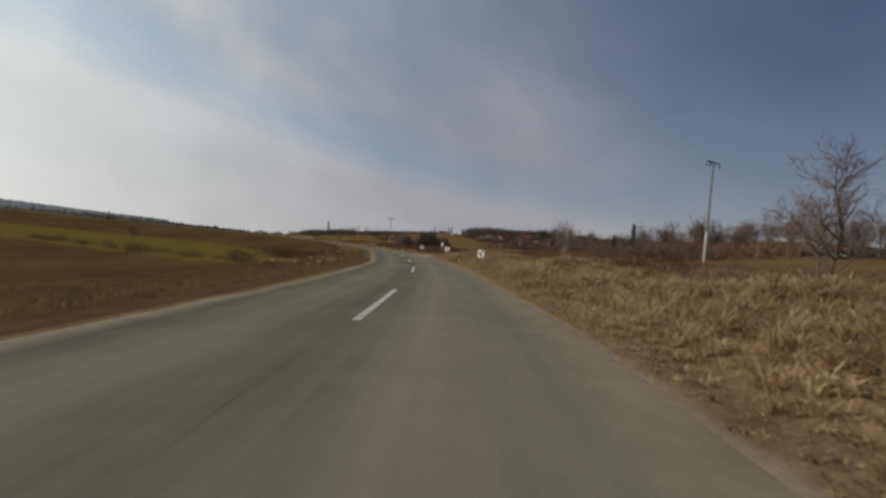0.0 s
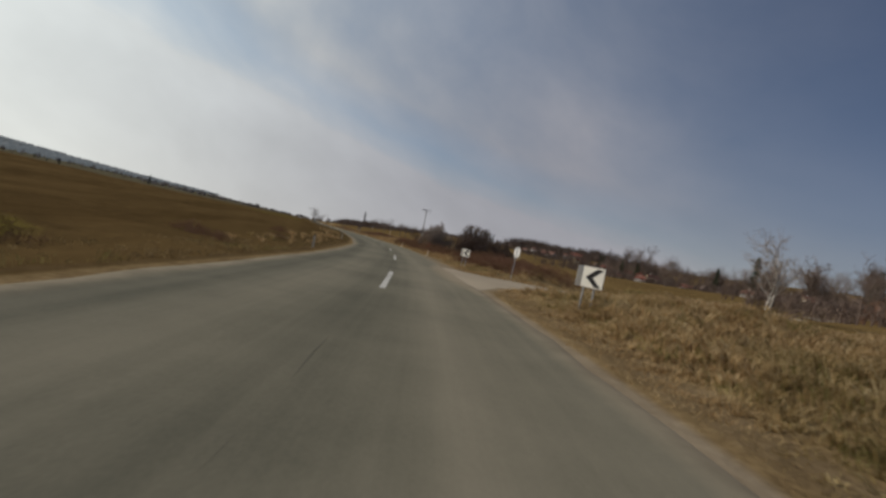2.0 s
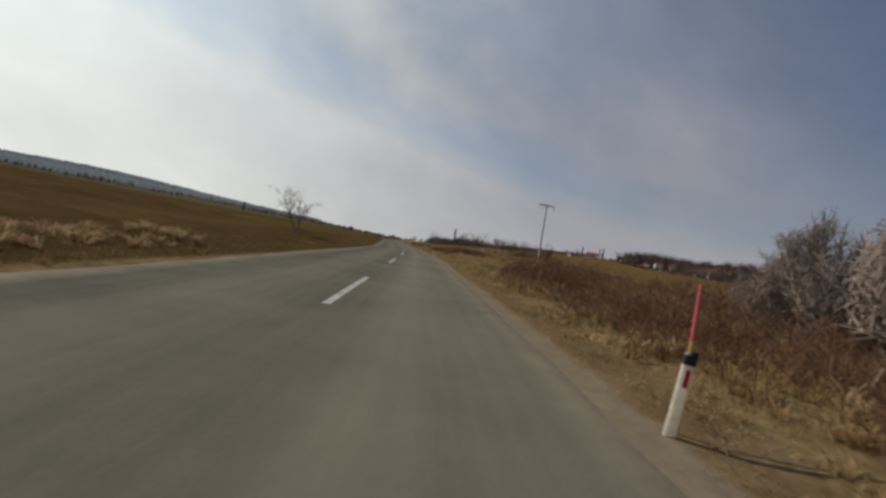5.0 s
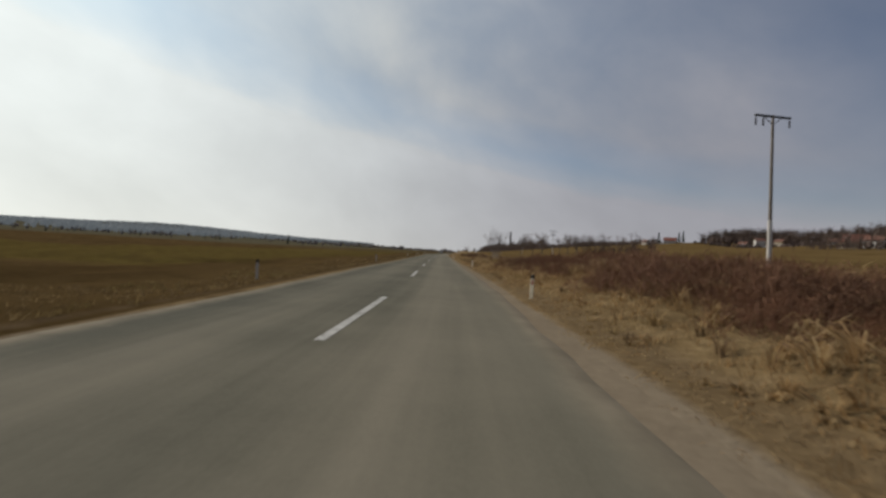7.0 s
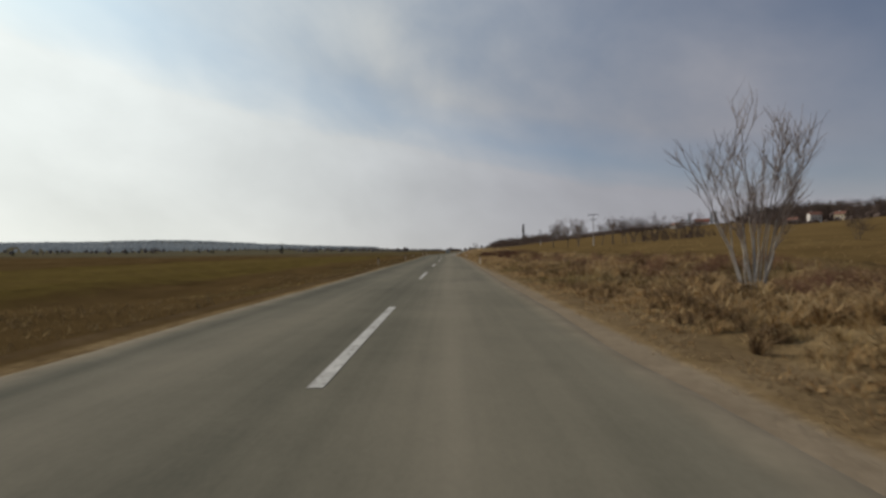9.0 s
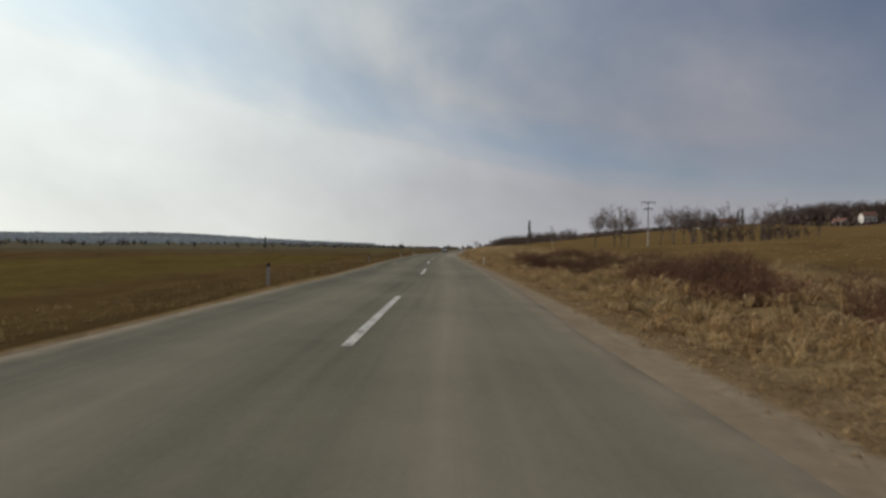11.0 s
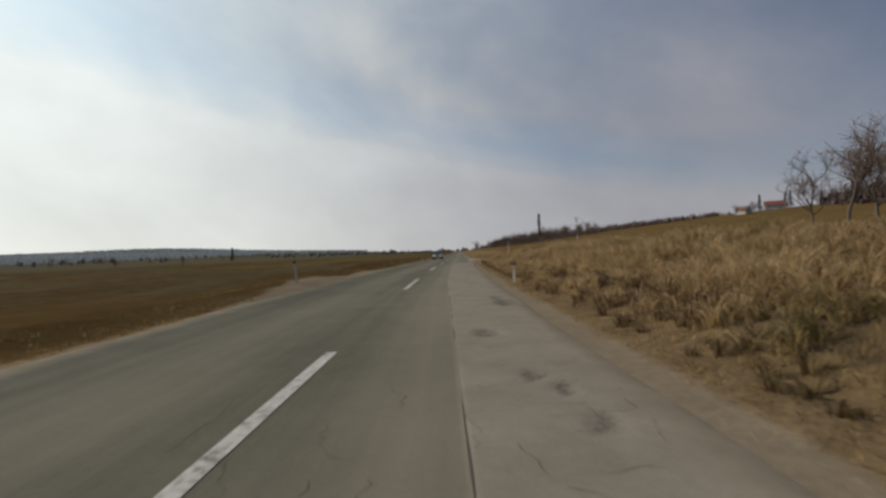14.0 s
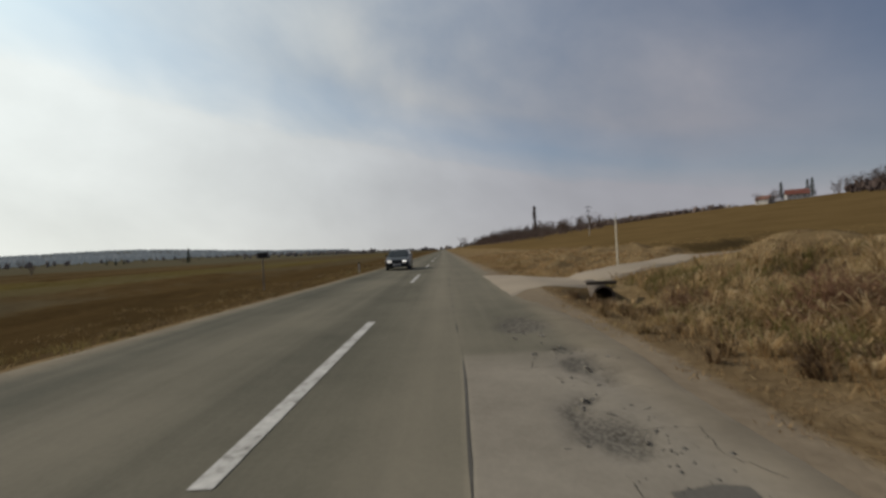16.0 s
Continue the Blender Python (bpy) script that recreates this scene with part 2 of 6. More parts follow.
def asphalt(name="old_asphalt"):
    """Old asphalt with paler wheel tracks along the lanes, fine grit, lengthwise streaks, a newer strip and crumbled spots."""
    m, t, b = material(name, 0.92)
    b.inputs["Specular IOR Level"].default_value = 0.03
    p = position(t)
    a = attribute(t, "across").outputs["Fac"]
    l = attribute(t, "along").outputs["Fac"]
    uv = t.nodes.new("ShaderNodeCombineXYZ")
    t.links.new(math_of(t, "MULTIPLY", a, 2.2), uv.inputs[0])
    t.links.new(math_of(t, "MULTIPLY", l, 0.06), uv.inputs[1])
    streak = noise_tex(t, uv.outputs[0], 1.3, 4, 0.6)
    wide = noise_tex(t, p, 0.22, 4, 0.6)
    grit = noise_tex(t, p, 26, 3, 0.7)
    spots = noise_tex(t, p, 1.1, 5, 0.7)
    f = math_of(t, "ADD", math_of(t, "MULTIPLY", streak, 0.34), math_of(t, "MULTIPLY", wide, 0.50))
    lane_u = math_of(t, "MULTIPLY", math_of(t, "ADD", a, 4.0), 0.125)
    w = ramp_of(t, lane_u, [((q + 4.0) / 8.0, (c, c, c)) for q, c in WEAR_AND_VIGNETTE])
    f = math_of(t, "ADD", f, math_of(t, "MULTIPLY", math_of(t, "SUBTRACT", w, 0.5), 0.40))
    f = math_of(t, "ADD", f, math_of(t, "MULTIPLY", math_of(t, "SUBTRACT", grit, 0.5), 0.22))
    f = math_of(t, "ADD", f, math_of(t, "MULTIPLY", math_of(t, "SUBTRACT", spots, 0.5), 0.20))
    c = ramp_of(t, f, [(0.14, (0.078, 0.076, 0.058)), (0.46, (0.150, 0.138, 0.104)), (0.82, (0.222, 0.198, 0.150))])
    newer = ramp_of(t, math_of(t, "ADD", math_of(t, "MULTIPLY", grit, 0.3), math_of(t, "MULTIPLY", spots, 0.7)), [(0.3, (0.165, 0.147, 0.117)), (0.7, (0.262, 0.236, 0.190))])
    c = mix_of(t, attribute(t, "fresh").outputs["Fac"], c, newer)
    rot = ramp_of(t, grit, [(0.40, (0.050, 0.046, 0.038)), (0.60, (0.17, 0.155, 0.128))])
    c = mix_of(t, attribute(t, "broken").outputs["Fac"], c, rot)
    # pale dust gathers along the edges
    rim = math_of(t, "ADD", attribute(t, "rim").outputs["Fac"], math_of(t, "MULTIPLY", math_of(t, "SUBTRACT", spots, 0.5), 0.4))
    rim = math_of(t, "MULTIPLY", math_of(t, "SUBTRACT", rim, 0.42), 1.4, True)
    dust = ramp_of(t, spots, [(0.3, (0.170, 0.141, 0.100)), (0.7, (0.258, 0.219, 0.158))])
    c = mix_of(t, rim, c, dust)
    # gravel carried onto the lane at the mouth of the side road
    spread = math_of(t, "ADD", attribute(t, "gravel").outputs["Fac"], math_of(t, "MULTIPLY", math_of(t, "SUBTRACT", spots, 0.5), 0.5))
    spread = math_of(t, "MULTIPLY", math_of(t, "SUBTRACT", spread, 0.15), 1.2, True)
    c = mix_of(t, spread, c, ramp_of(t, grit, [(0.3, (0.190, 0.156, 0.112)), (0.7, (0.310, 0.260, 0.190))]))
    t.links.new(c, b.inputs["Base Color"])
    bump_of(t, b, grit, 0.35, 0.006)
    return m


PAINT = paint_white()
ASPHALT = asphalt()

# ---- the road's line ----
# heading of the centre line, in degrees from +y towards -x, by metres along it
BEND_AT = (0, 25, 45, 65, 95, 125, 160, 190, 240, 280, 300, 315, 330, 350, 375, 400)
BEND = (-3.5, 1.03, 6.02, 8.84, 13.05, 19.03, 19.33, 23.48, 22.91, 22.44, 24.78, 22.87, 22.55, 21.42, 19.85, 20.36)
STEP = 0.5
LINE_S = np.arange(-400.0, 4200.0, STEP)
_h = np.radians(np.interp(LINE_S, BEND_AT, BEND))
LINE_X, LINE_Y = np.cumsum(-np.sin(_h)) * STEP, np.cumsum(np.cos(_h)) * STEP
_i0 = int(np.argmin(np.abs(LINE_S + 0.0)))
LINE_X, LINE_Y = LINE_X - LINE_X[_i0] - 1.879, LINE_Y - LINE_Y[_i0] - 5.2
CORE, FAR_HEAD = 160.0, radians(16.0)


def plan(s, d):
    """World x, y of a point s metres along the road and d metres to the right of its centre line (arrays welcome)."""
    s, d = np.asarray(s, float), np.asarray(d, float)
    h = np.radians(np.interp(s, BEND_AT, BEND))
    near = np.clip(d, -CORE, CORE)
    x = np.interp(s, LINE_S, LINE_X) + np.cos(h) * near + math.cos(FAR_HEAD) * (d - near)
    y = np.interp(s, LINE_S, LINE_Y) + np.sin(h) * near + math.sin(FAR_HEAD) * (d - near)
    return x, y


def heading(s):
    return float(np.interp(s, BEND_AT, BEND))


def bank(s):
    """Crossfall of the road: it leans into the bend."""
    return np.interp(s, (0, 40, 130, 190, 4000), (0.02, 0.03, 0.03, 0.0, 0.0))


# heights of the land to the right and to the left: rows by s, columns by distance from the centre line
RIGHT_D = (0, 3.4, 4.3, 6, 9, 13, 20, 40, 100, 220, 500, 1500, 4200)
RIGHT_S = (-60, 55, 66.5, 70.6, 79, 88, 126, 175, 222, 296, 316, 331, 360, 381, 389, 438, 560, 700, 1200)
RIGHT_Z = (
    (-.1, -.03, 0, .25, .55, .65, .7, 1.3, 6, 13, 17, 30, 50),
    (-.1, -.03, 0, .33, .80, .95, 1.0, 1.6, 6.5, 13, 17, 30, 50),
    (-.1, -.03, 0, .35, .90, 1.10, 1.15, 1.9, 7, 13, 17, 30, 50),
    (-.1, -.03, 0, -.05, -.05, .1, .4, 1.7, 7, 13, 17, 30, 50),
    (-.1, -.03, 0, -.05, 0, .2, .5, 1.8, 7, 13, 17, 30, 50),
    (-.1, -.03, -.05, .1, .4, .6, .9, 2.2, 7, 13, 17, 30, 50),
    (-.1, -.03, -.05, .15, .3, .6, 1.0, 1.8, 6, 12, 16, 30, 50),
    (-.1, -.03, 0, .4, .9, 1.0, 1.0, 1.5, 4, 9, 14, 30, 50),
    (-.1, -.03, 0, .0, .1, .3, .5, 1.4, 4, 9, 15, 30, 50),
    (-.1, -.03, -.05, -.1, .1, .4, .8, 2.0, 6, 14, 30, 50, 60),
    (-.1, -.03, 0, .1, .4, .6, .9, 2.0, 6, 14, 35, 55, 65),
    (-.1, -.03, 0, .45, .82, .92, 1.05, 1.9, 6, 15, 40, 60, 70),
    (-.1, -.03, -.06, .28, 1.0, 1.15, 1.15, 1.5, 4.8, 15, 42, 60, 70),
    (-.1, -.03, -.1, .18, .95, 1.15, 1.15, 1.5, 4.6, 15, 42, 60, 70),
    (-.1, -.03, -.05, -.35, .1, .8, 1.1, 1.5, 4.6, 15, 40, 60, 70),
    (-.1, -.03, 0, .0, .1, .3, .5, 1.2, 4.8, 16, 40, 60, 70),
    (-.1, -.03, 0, .0, .2, .4, .8, 2.3, 7, 14.5, 34, 60, 70),
    (-.1, -.03, 0, .1, .3, .6, 1.3, 3.5, 10, 22, 42, 60, 70),
    (-.1, -.03, 0, .1, .3, .6, 1.3, 3.5, 10, 22, 42, 60, 70),
)
LEFT_D = (0, 3.3, 4.3, 6, 9, 15, 40, 120, 400, 1000, 2500, 4200)
LEFT_S = (-60, 60, 150, 260, 700, 2000, 4000)
LEFT_Z = (
    (-.1, -.03, 0, -.25, -.6, -1.0, -.8, 1.2, 5.5, 13, 90, 120),
    (-.1, -.03, 0, -.15, -.4, -.7, -.6, 1.4, 6.5, 13, 90, 120),
    (-.1, -.03, 0, -.05, 0, .1, .5, 2.4, 7.5, 11, 90, 120),
    (-.1, -.03, 0, -.1, -.15, -.1, 0, .6, 3.6, 7, 90, 120),
    (-.1, -.03, 0, -.1, -.2, -.2, -.2, 0, .8, 5, 85, 110),
    (-.1, -.03, 0, -.1, -.2, -.2, -.2, 0, 3, 22, 51, 55),
    (-.1, -.03, 0, -.1, -.2, -.2, -.2, 2, 12, 34, 104, 88),
)


def table(s, d, S, D, Z):
    Z = np.array(Z, float)
    s, d = np.broadcast_arrays(np.asarray(s, float), np.asarray(d, float))
    fs = np.interp(s, S, np.arange(len(S)))
    fd = np.interp(d, D, np.arange(len(D)))
    i, j = np.minimum(fs.astype(int), len(S) - 2), np.minimum(fd.astype(int), len(D) - 2)
    a, b = fs - i, fd - j
    a = a * a * (3 - 2 * a)
    return (Z[i, j] * (1 - a) + Z[i + 1, j] * a) * (1 - b) + (Z[i, j + 1] * (1 - a) + Z[i + 1, j + 1] * a) * b


def lumps(x, y, size, seed):
    """Smooth value noise, vectorised."""
    x, y = np.asarray(x, float) / size, np.asarray(y, float) / size
    i, j = np.floor(x).astype(np.int64), np.floor(y).astype(np.int64)
    u, v = x - i, y - j
    u, v = u * u * (3 - 2 * u), v * v * (3 - 2 * v)

    def h(a, b):
        n = (a * 374761393 + b * 668265263 + seed * 974634541) & 0x7FFFFFFF
        n = ((n ^ (n >> 13)) * 1274126177) & 0x7FFFFFFF
        return ((n ^ (n >> 16)) & 0xFFFF) / 65535.0
    return (h(i, j) * (1 - u) + h(i + 1, j) * u) * (1 - v) + (h(i, j + 1) * (1 - u) + h(i + 1, j + 1) * u) * v - 0.5


# the side road: its middle, and half its width along the main road, by metres from the centre line
SIDE_D = (3, 4.4, 5.3, 7.9, 10.6, 19, 30, 40, 70)
SIDE_S = (72.5, 73.0, 73.4, 75.0, 76.8, 83.2, 90.0, 94.5, 108.0)
SIDE_HALF = (7.8, 4.8, 4.0, 3.1, 2.8, 2.3, 2.1, 2.1, 2.1)


def side_gap(s, d):
    """How far from the side road's middle, in half widths."""
    return np.abs(s - np.interp(d, SIDE_D, SIDE_S)) / np.interp(d, SIDE_D, SIDE_HALF)


def left_edge(s):
    """Half the road's width on its left."""
    return np.interp(s, (0, 30, 42, 57, 80, 97, 104, 118, 150, 172, 198, 215, 240, 290, 340, 352, 365, 377, 390, 400, 430), (3.15, 3.15, 3.05, 3.6, 3.42, 3.55, 3.85, 3.9, 3.65, 3.5, 3.5, 3.3, 3.35, 3.85, 4.1, 4.3, 4.2, 4.1, 4.1, 3.8, 3.4))


def right_edge(s):
    """Half the road's width on its right."""
    return np.interp(s, (0, 14, 26, 40, 60, 70, 90, 110, 380, 386), (3.60, 3.55, 3.22, 3.10, 3.12, 2.90, 2.90, 3.12, 3.15, 3.35))


# the farm track, likewise
FARM_D = (3.0, 3.6, 4.7, 6, 9, 15, 21, 30)
FARM_S = (394.8, 394.8, 394.4, 394.7, 397.2, 402.4, 409.0, 419.0)
FARM_HALF = (5.5, 3.8, 2.4, 1.9, 1.6, 1.7, 1.8, 1.9)


def farm_gap(s, d):
    """How far from the farm track's middle, in half widths."""
    return np.abs(s - np.interp(d, FARM_D, FARM_S)) / np.interp(d, FARM_D, FARM_HALF)


def hump(s, d):
    """Hummocks of old grass on the bank."""
    return lumps(s, d, 1.6, 5) + 0.55 * lumps(s, d, 0.8, 6)


def land(s, d):
    """Height of the ground."""
    s, d = np.broadcast_arrays(np.asarray(s, float), np.asarray(d, float))
    z = np.where(d >= 0, table(s, d, RIGHT_S, RIGHT_D, RIGHT_Z), table(s, -d, LEFT_S, LEFT_D, LEFT_Z))
    ad = np.abs(d)
    z = z + bank(s) * np.clip(d, -6, 6) * np.clip((14 - ad) / 8, 0, 1)
    rough = np.clip((ad - 4.2) / 3, 0, 1)
    z = z - 0.62 * np.exp(-((s - 391.0) / 0.95) ** 2 - ((d - 5.7) / 0.75) ** 2)
    lane = np.clip(2.2 - side_gap(s, d), 0, 1) * (d > 0) * (d < 40) + np.clip(2.2 - farm_gap(s, d), 0, 1) * (d > 0) * (d < 34)
    z = z + np.clip(2 - farm_gap(s, d), 0, 1) * np.clip(1 - np.abs(d - 6.5) / 4, 0, 1) * 0.30
    z = z - 0.36 * np.exp(-((s - 49.4) / 3.0) ** 2 - ((d - 5.0) / 0.7) ** 2)
    z = z + 0.16 * np.exp(-((s - 325.6) / 2.5) ** 2 - ((d + 4.7) / 0.5) ** 2)
    z = z + np.clip(1.6 - np.abs(s - 354) / 6, 0, 1) * np.clip(1.8 - np.abs(d + 6.6) / 1.5, 0, 1) * 0.28
    z = z - np.clip((3.4 - side_gap(s, d)) / 1.5, 0, 1) * np.interp(d, (0, 10, 19, 30, 40, 70), (0, 0, 0.40, 0.75, 0.9, 0.9))
    z = z - (d > 0) * np.clip((2.8 - farm_gap(s, d)) / 1.3, 0, 1) * np.interp(d, (0, 9, 15, 21, 30, 45), (0, 0, 0.5, 0.8, 0.9, 0))
    rough = rough * (1 - np.clip(lane, 0, 1))
    z = z + rough * (lumps(s, d, 1.9, 1) * np.where(d > 0, 0.32, 0.30) + lumps(s, d, 5.0, 2) * 0.40 + hump(s, d) * np.where((d > 0) & (d < 16), 0.42, 0))
    z = z - 0.20 * np.exp(-((s - 302.4) / 3.0) ** 2 - ((d - 4.9) / 0.75) ** 2) - 0.34 * np.exp(-((s - 303.8) / 0.7) ** 2 - ((d - 5.25) / 0.35) ** 2)
    z = z + np.clip((ad - 300) / 500, 0, 1) * lumps(s, d, 420.0, 3) * 3 + np.clip((ad - 1500) / 800, 0, 1) * lumps(s, d, 700.0, 4) * 26
    return z


def at(s, d, lift=0.0):
    x, y = plan(s, d)
    return Vector((float(x), float(y), float(land(s, d)) + lift))


def stand(s, d, turn=0.0, lift=0.0, lean=0.0, tip=0.0):
    """A pose on the ground, facing along the road, turned by so many degrees."""
    p = at(s, d, lift)
    return Matrix.Translation(p) @ Euler((radians(tip), radians(lean), radians(heading(s) + turn))).to_matrix().to_4x4()


def mesh_from(name, verts, faces, mat=None, smooth=False):
    me = bpy.data.meshes.new(name)
    me.from_pydata([tuple(v) for v in verts] if not isinstance(verts, np.ndarray) else verts.tolist(), [], faces if isinstance(faces, list) else faces.tolist())
    if mat:
        me.materials.append(mat)
    if smooth:
        me.polygons.foreach_set("use_smooth", [True] * len(me.polygons))
    me.update()
    return me


def grid_faces(rows, cols):
    i = np.arange(rows - 1)[:, None] * cols + np.arange(cols - 1)[None, :]
    return np.stack([i, i + 1, i + cols + 1, i + cols], -1).reshape(-1, 4)


def float_attr(me, name, values):
    me.attributes.new(name, "FLOAT", "POINT").data.foreach_set("value", np.asarray(values, np.float32).ravel())


# ---- ground: one sheet to the horizon ----
gs = np.concatenate([np.arange(-380, -20, 20.0), np.arange(-20, 440, 0.4), np.geomspace(441, 4100, 70)])
gd = np.concatenate([-np.geomspace(15, 4100, 46)[::-1], np.arange(-14, -4.5, 0.6), [-4.2, -3.9, -3.6, -3.3, -2.8, 0, 2.8, 3.3, 3.6, 3.9, 4.2], np.arange(4.5, 16, 0.3), np.arange(16, 36, 0.6), np.geomspace(36.5, 4100, 40)])
GS, GD = np.meshgrid(gs, gd, indexing="ij")
gx, gy = plan(GS, GD)
gz = land(GS, GD)
g_verts = np.stack([gx, gy, gz], -1).reshape(-1, 3)


def ground_material():
    m, t, b = material("dry_grass_and_fields", 1.0)
    b.inputs["Specular IOR Level"].default_value = 0.0
    p = position(t)
    l, a = attribute(t, "along").outputs["Fac"], attribute(t, "across").outputs["Fac"]
    fine, mid, wide = noise_tex(t, p, 7, 6, 0.7), noise_tex(t, p, 0.9, 5, 0.65), noise_tex(t, p, 0.06, 4, 0.6)
    f = math_of(t, "ADD", math_of(t, "MULTIPLY", fine, 0.5), math_of(t, "MULTIPLY", mid, 0.5))
    rows = t.nodes.new("ShaderNodeCombineXYZ")
    t.links.new(math_of(t, "MULTIPLY", a, 0.16), rows.inputs[0]), t.links.new(math_of(t, "MULTIPLY", l, 0.012), rows.inputs[1])
    furrow = noise_tex(t, rows.outputs[0], 1.0, 6, 0.65)
    straw = ramp_of(t, f, [(0.3, (0.080, 0.054, 0.028)), (0.5, (0.180, 0.126, 0.064)), (0.72, (0.31, 0.23, 0.125))])
    field = ramp_of(t, math_of(t, "ADD", math_of(t, "MULTIPLY", f, 0.4), math_of(t, "MULTIPLY", furrow, 0.6)), [(0.35, (0.047, 0.030, 0.0125)), (0.6, (0.108, 0.071, 0.031))])
    crop = ramp_of(t, f, [(0.3, (0.082, 0.066, 0.015)), (0.7, (0.150, 0.120, 0.031))])
    meadow = ramp_of(t, math_of(t, "ADD", math_of(t, "MULTIPLY", f, 0.5), math_of(t, "MULTIPLY", wide, 0.5)), [(0.35, (0.092, 0.060, 0.025)), (0.65, (0.162, 0.110, 0.047))])
    soil = ramp_of(t, f, [(0.3, (0.070, 0.048, 0.029)), (0.7, (0.160, 0.117, 0.074))])
    dust = ramp_of(t, f, [(0.3, (0.145, 0.115, 0.080)), (0.7, (0.236, 0.192, 0.136))])
    # olive-grey field tone, which also paints haze onto the far plain
    stubble = ramp_of(t, math_of(t, "ADD", math_of(t, "MULTIPLY", f, 0.5), math_of(t, "MULTIPLY", furrow, 0.5)), [(0.35, (0.068, 0.061, 0.038)), (0.65, (0.118, 0.104, 0.068))])
    c = straw
    for name, col in (("field", field), ("crop", crop), ("meadow", meadow), ("stubble", stubble), ("soil", soil), ("dust", dust)):
        w = attribute(t, name).outputs["Fac"]
        w = math_of(t, "ADD", w, math_of(t, "MULTIPLY", math_of(t, "SUBTRACT", mid, 0.5), 0.32))
        w = math_of(t, "MULTIPLY", math_of(t, "SUBTRACT", w, 0.35), 3.3, True)
        c = mix_of(t, w, c, col)
    t.links.new(c, b.inputs["Base Color"])
    smooth = math_of(t, "SUBTRACT", 1.0, math_of(t, "MULTIPLY", attribute(t, "dust").outputs["Fac"], 0.85), True)
    bump_of(t, b, math_of(t, "MULTIPLY", f, smooth), 0.8, 0.16)
    return m


def bump01(x, a, b, soft):
    return np.clip((x - a) / soft + 0.5, 0, 1) * np.clip((b - x) / soft + 0.5, 0, 1)


def zones(S, D):
    ad = np.abs(D)
    wob = lumps(S, D, 9.0, 7) * 2
    left = D < 0
    z = {}
    z["field"] = np.where(left, np.clip((ad - left_edge(S) - 0.10 + wob * 0.25) / 0.55, 0, 1), bump01(ad, 13, 70, 5) * bump01(S, 190, 330, 16) * 0.56)
    crop = np.where(left, bump01(ad, 9, 75, 3) * bump01(S, 31 + 0.63 * (ad - 9), 60 + 0.38 * ad, 3) + bump01(ad, 20, 45, 8) * bump01(S, 395, 700, 20) * 0.52 + bump01(ad, 9, 40, 8) * bump01(S, 180, 345, 20) * 0.47, 0)
    z["crop"] = crop
    z["meadow"] = np.where(left, 0, np.clip((D - 15 + wob) / 4, 0, 1))
    # far left plain greyed in colour to stand for haze
    z["stubble"] = np.where(left, np.clip((ad - 85 + wob * 8) / 30, 0, 1) * np.clip((S - 350) / 60, 0, 1), 0) * 0.8
    # the nearer left field's own greyer olive tone
    z["stubble"] = np.maximum(z["stubble"], np.where(left, (0.44 + 0.12 * wob) * np.clip((S - 322) / 25, 0, 1) * np.clip((ad - 8) / 4, 0, 1), 0))
    z["soil"] = bump01(ad, np.where(left, left_edge(S) + 0.3, 3.5), np.where(left, left_edge(S) + 1.3, 5.0), 0.9) * np.where(left, 0.5, 0.48)
    mouth = np.where(left, 0, np.clip(1.5 - side_gap(S, D), 0, 1)) * (D < 34)
    z["dust"] = np.maximum(mouth, bump01(ad, 2.5, np.where(left, left_edge(S) + 0.14 + 1.5 * np.clip(1.6 - np.abs(S - 361) / 10, 0, 1), right_edge(S) + np.interp(S, (0, 58, 70), (0.42, 0.42, 0.66)) + 0.55 * np.clip(1.4 - np.abs(S - 86) / 16, 0, 1)) + wob * 0.16, 0.55))
    z["dust"] = np.maximum(z["dust"], 1.3 * np.exp(-((S - 309.6) / 2.4) ** 2 - ((D - 3.9) / 0.7) ** 2))
    z["soil"] = np.maximum(z["soil"], 0.9 * bump01(D, 4.9, 6.2, 0.6) * bump01(S, 334, 392, 8))
    z["soil"] = np.maximum(z["soil"], np.exp(-((S - 303.8) / 0.9) ** 2 - ((D - 5.2) / 0.5) ** 2))
    return z


ground_me = mesh_from("ground", g_verts, grid_faces(len(gs), len(gd)), ground_material(), True)
float_attr(ground_me, "along", GS), float_attr(ground_me, "across", GD)
for key, val in zones(GS, GD).items():
    float_attr(ground_me, key, val)
tagged(new("ground", ground_me), "rolling fields and dry straw-coloured grass verges in early spring", "ground", kind="structure")

# ---- road ----
def broken(S, D):
    """Where the surface of the right lane has crumbled: 0 to 1."""
    w = np.zeros_like(S)
    for s0, d0, rs_, rd_ in ((381.9, 2.45, 0.7, 0.3), (383.6, 2.85, 1.2, 0.25), (386.0, 2.6, 1.5, 0.4), (340.1, 2.05, 0.35, 0.2), (337.6, 2.3, 0.2, 0.1), (337.2, 2.5, 0.25, 0.1), (336.2, 2.6, 0.25, 0.12), (360.6, 2.6, 0.35, 0.14), (359.6, 2.6, 0.4, 0.16), (344.5, 2.9, 1.3, 0.3), (327.2, 2.6, 0.7, 0.3), (371.7, 2.6, 0.75, 0.5), (371.3, 2.2, 0.5, 0.3), (372.2, 2.2, 0.4, 0.25)):
        r = ((S - s0) / rs_) ** 2 + ((D - d0) / rd_) ** 2
        w = np.maximum(w, np.clip((0.8 - r + lumps(S, D, 0.45, 21) * 1.6 + lumps(S, D, 0.19, 22) * 1.4) * 1.3, 0, 0.85))
    return w


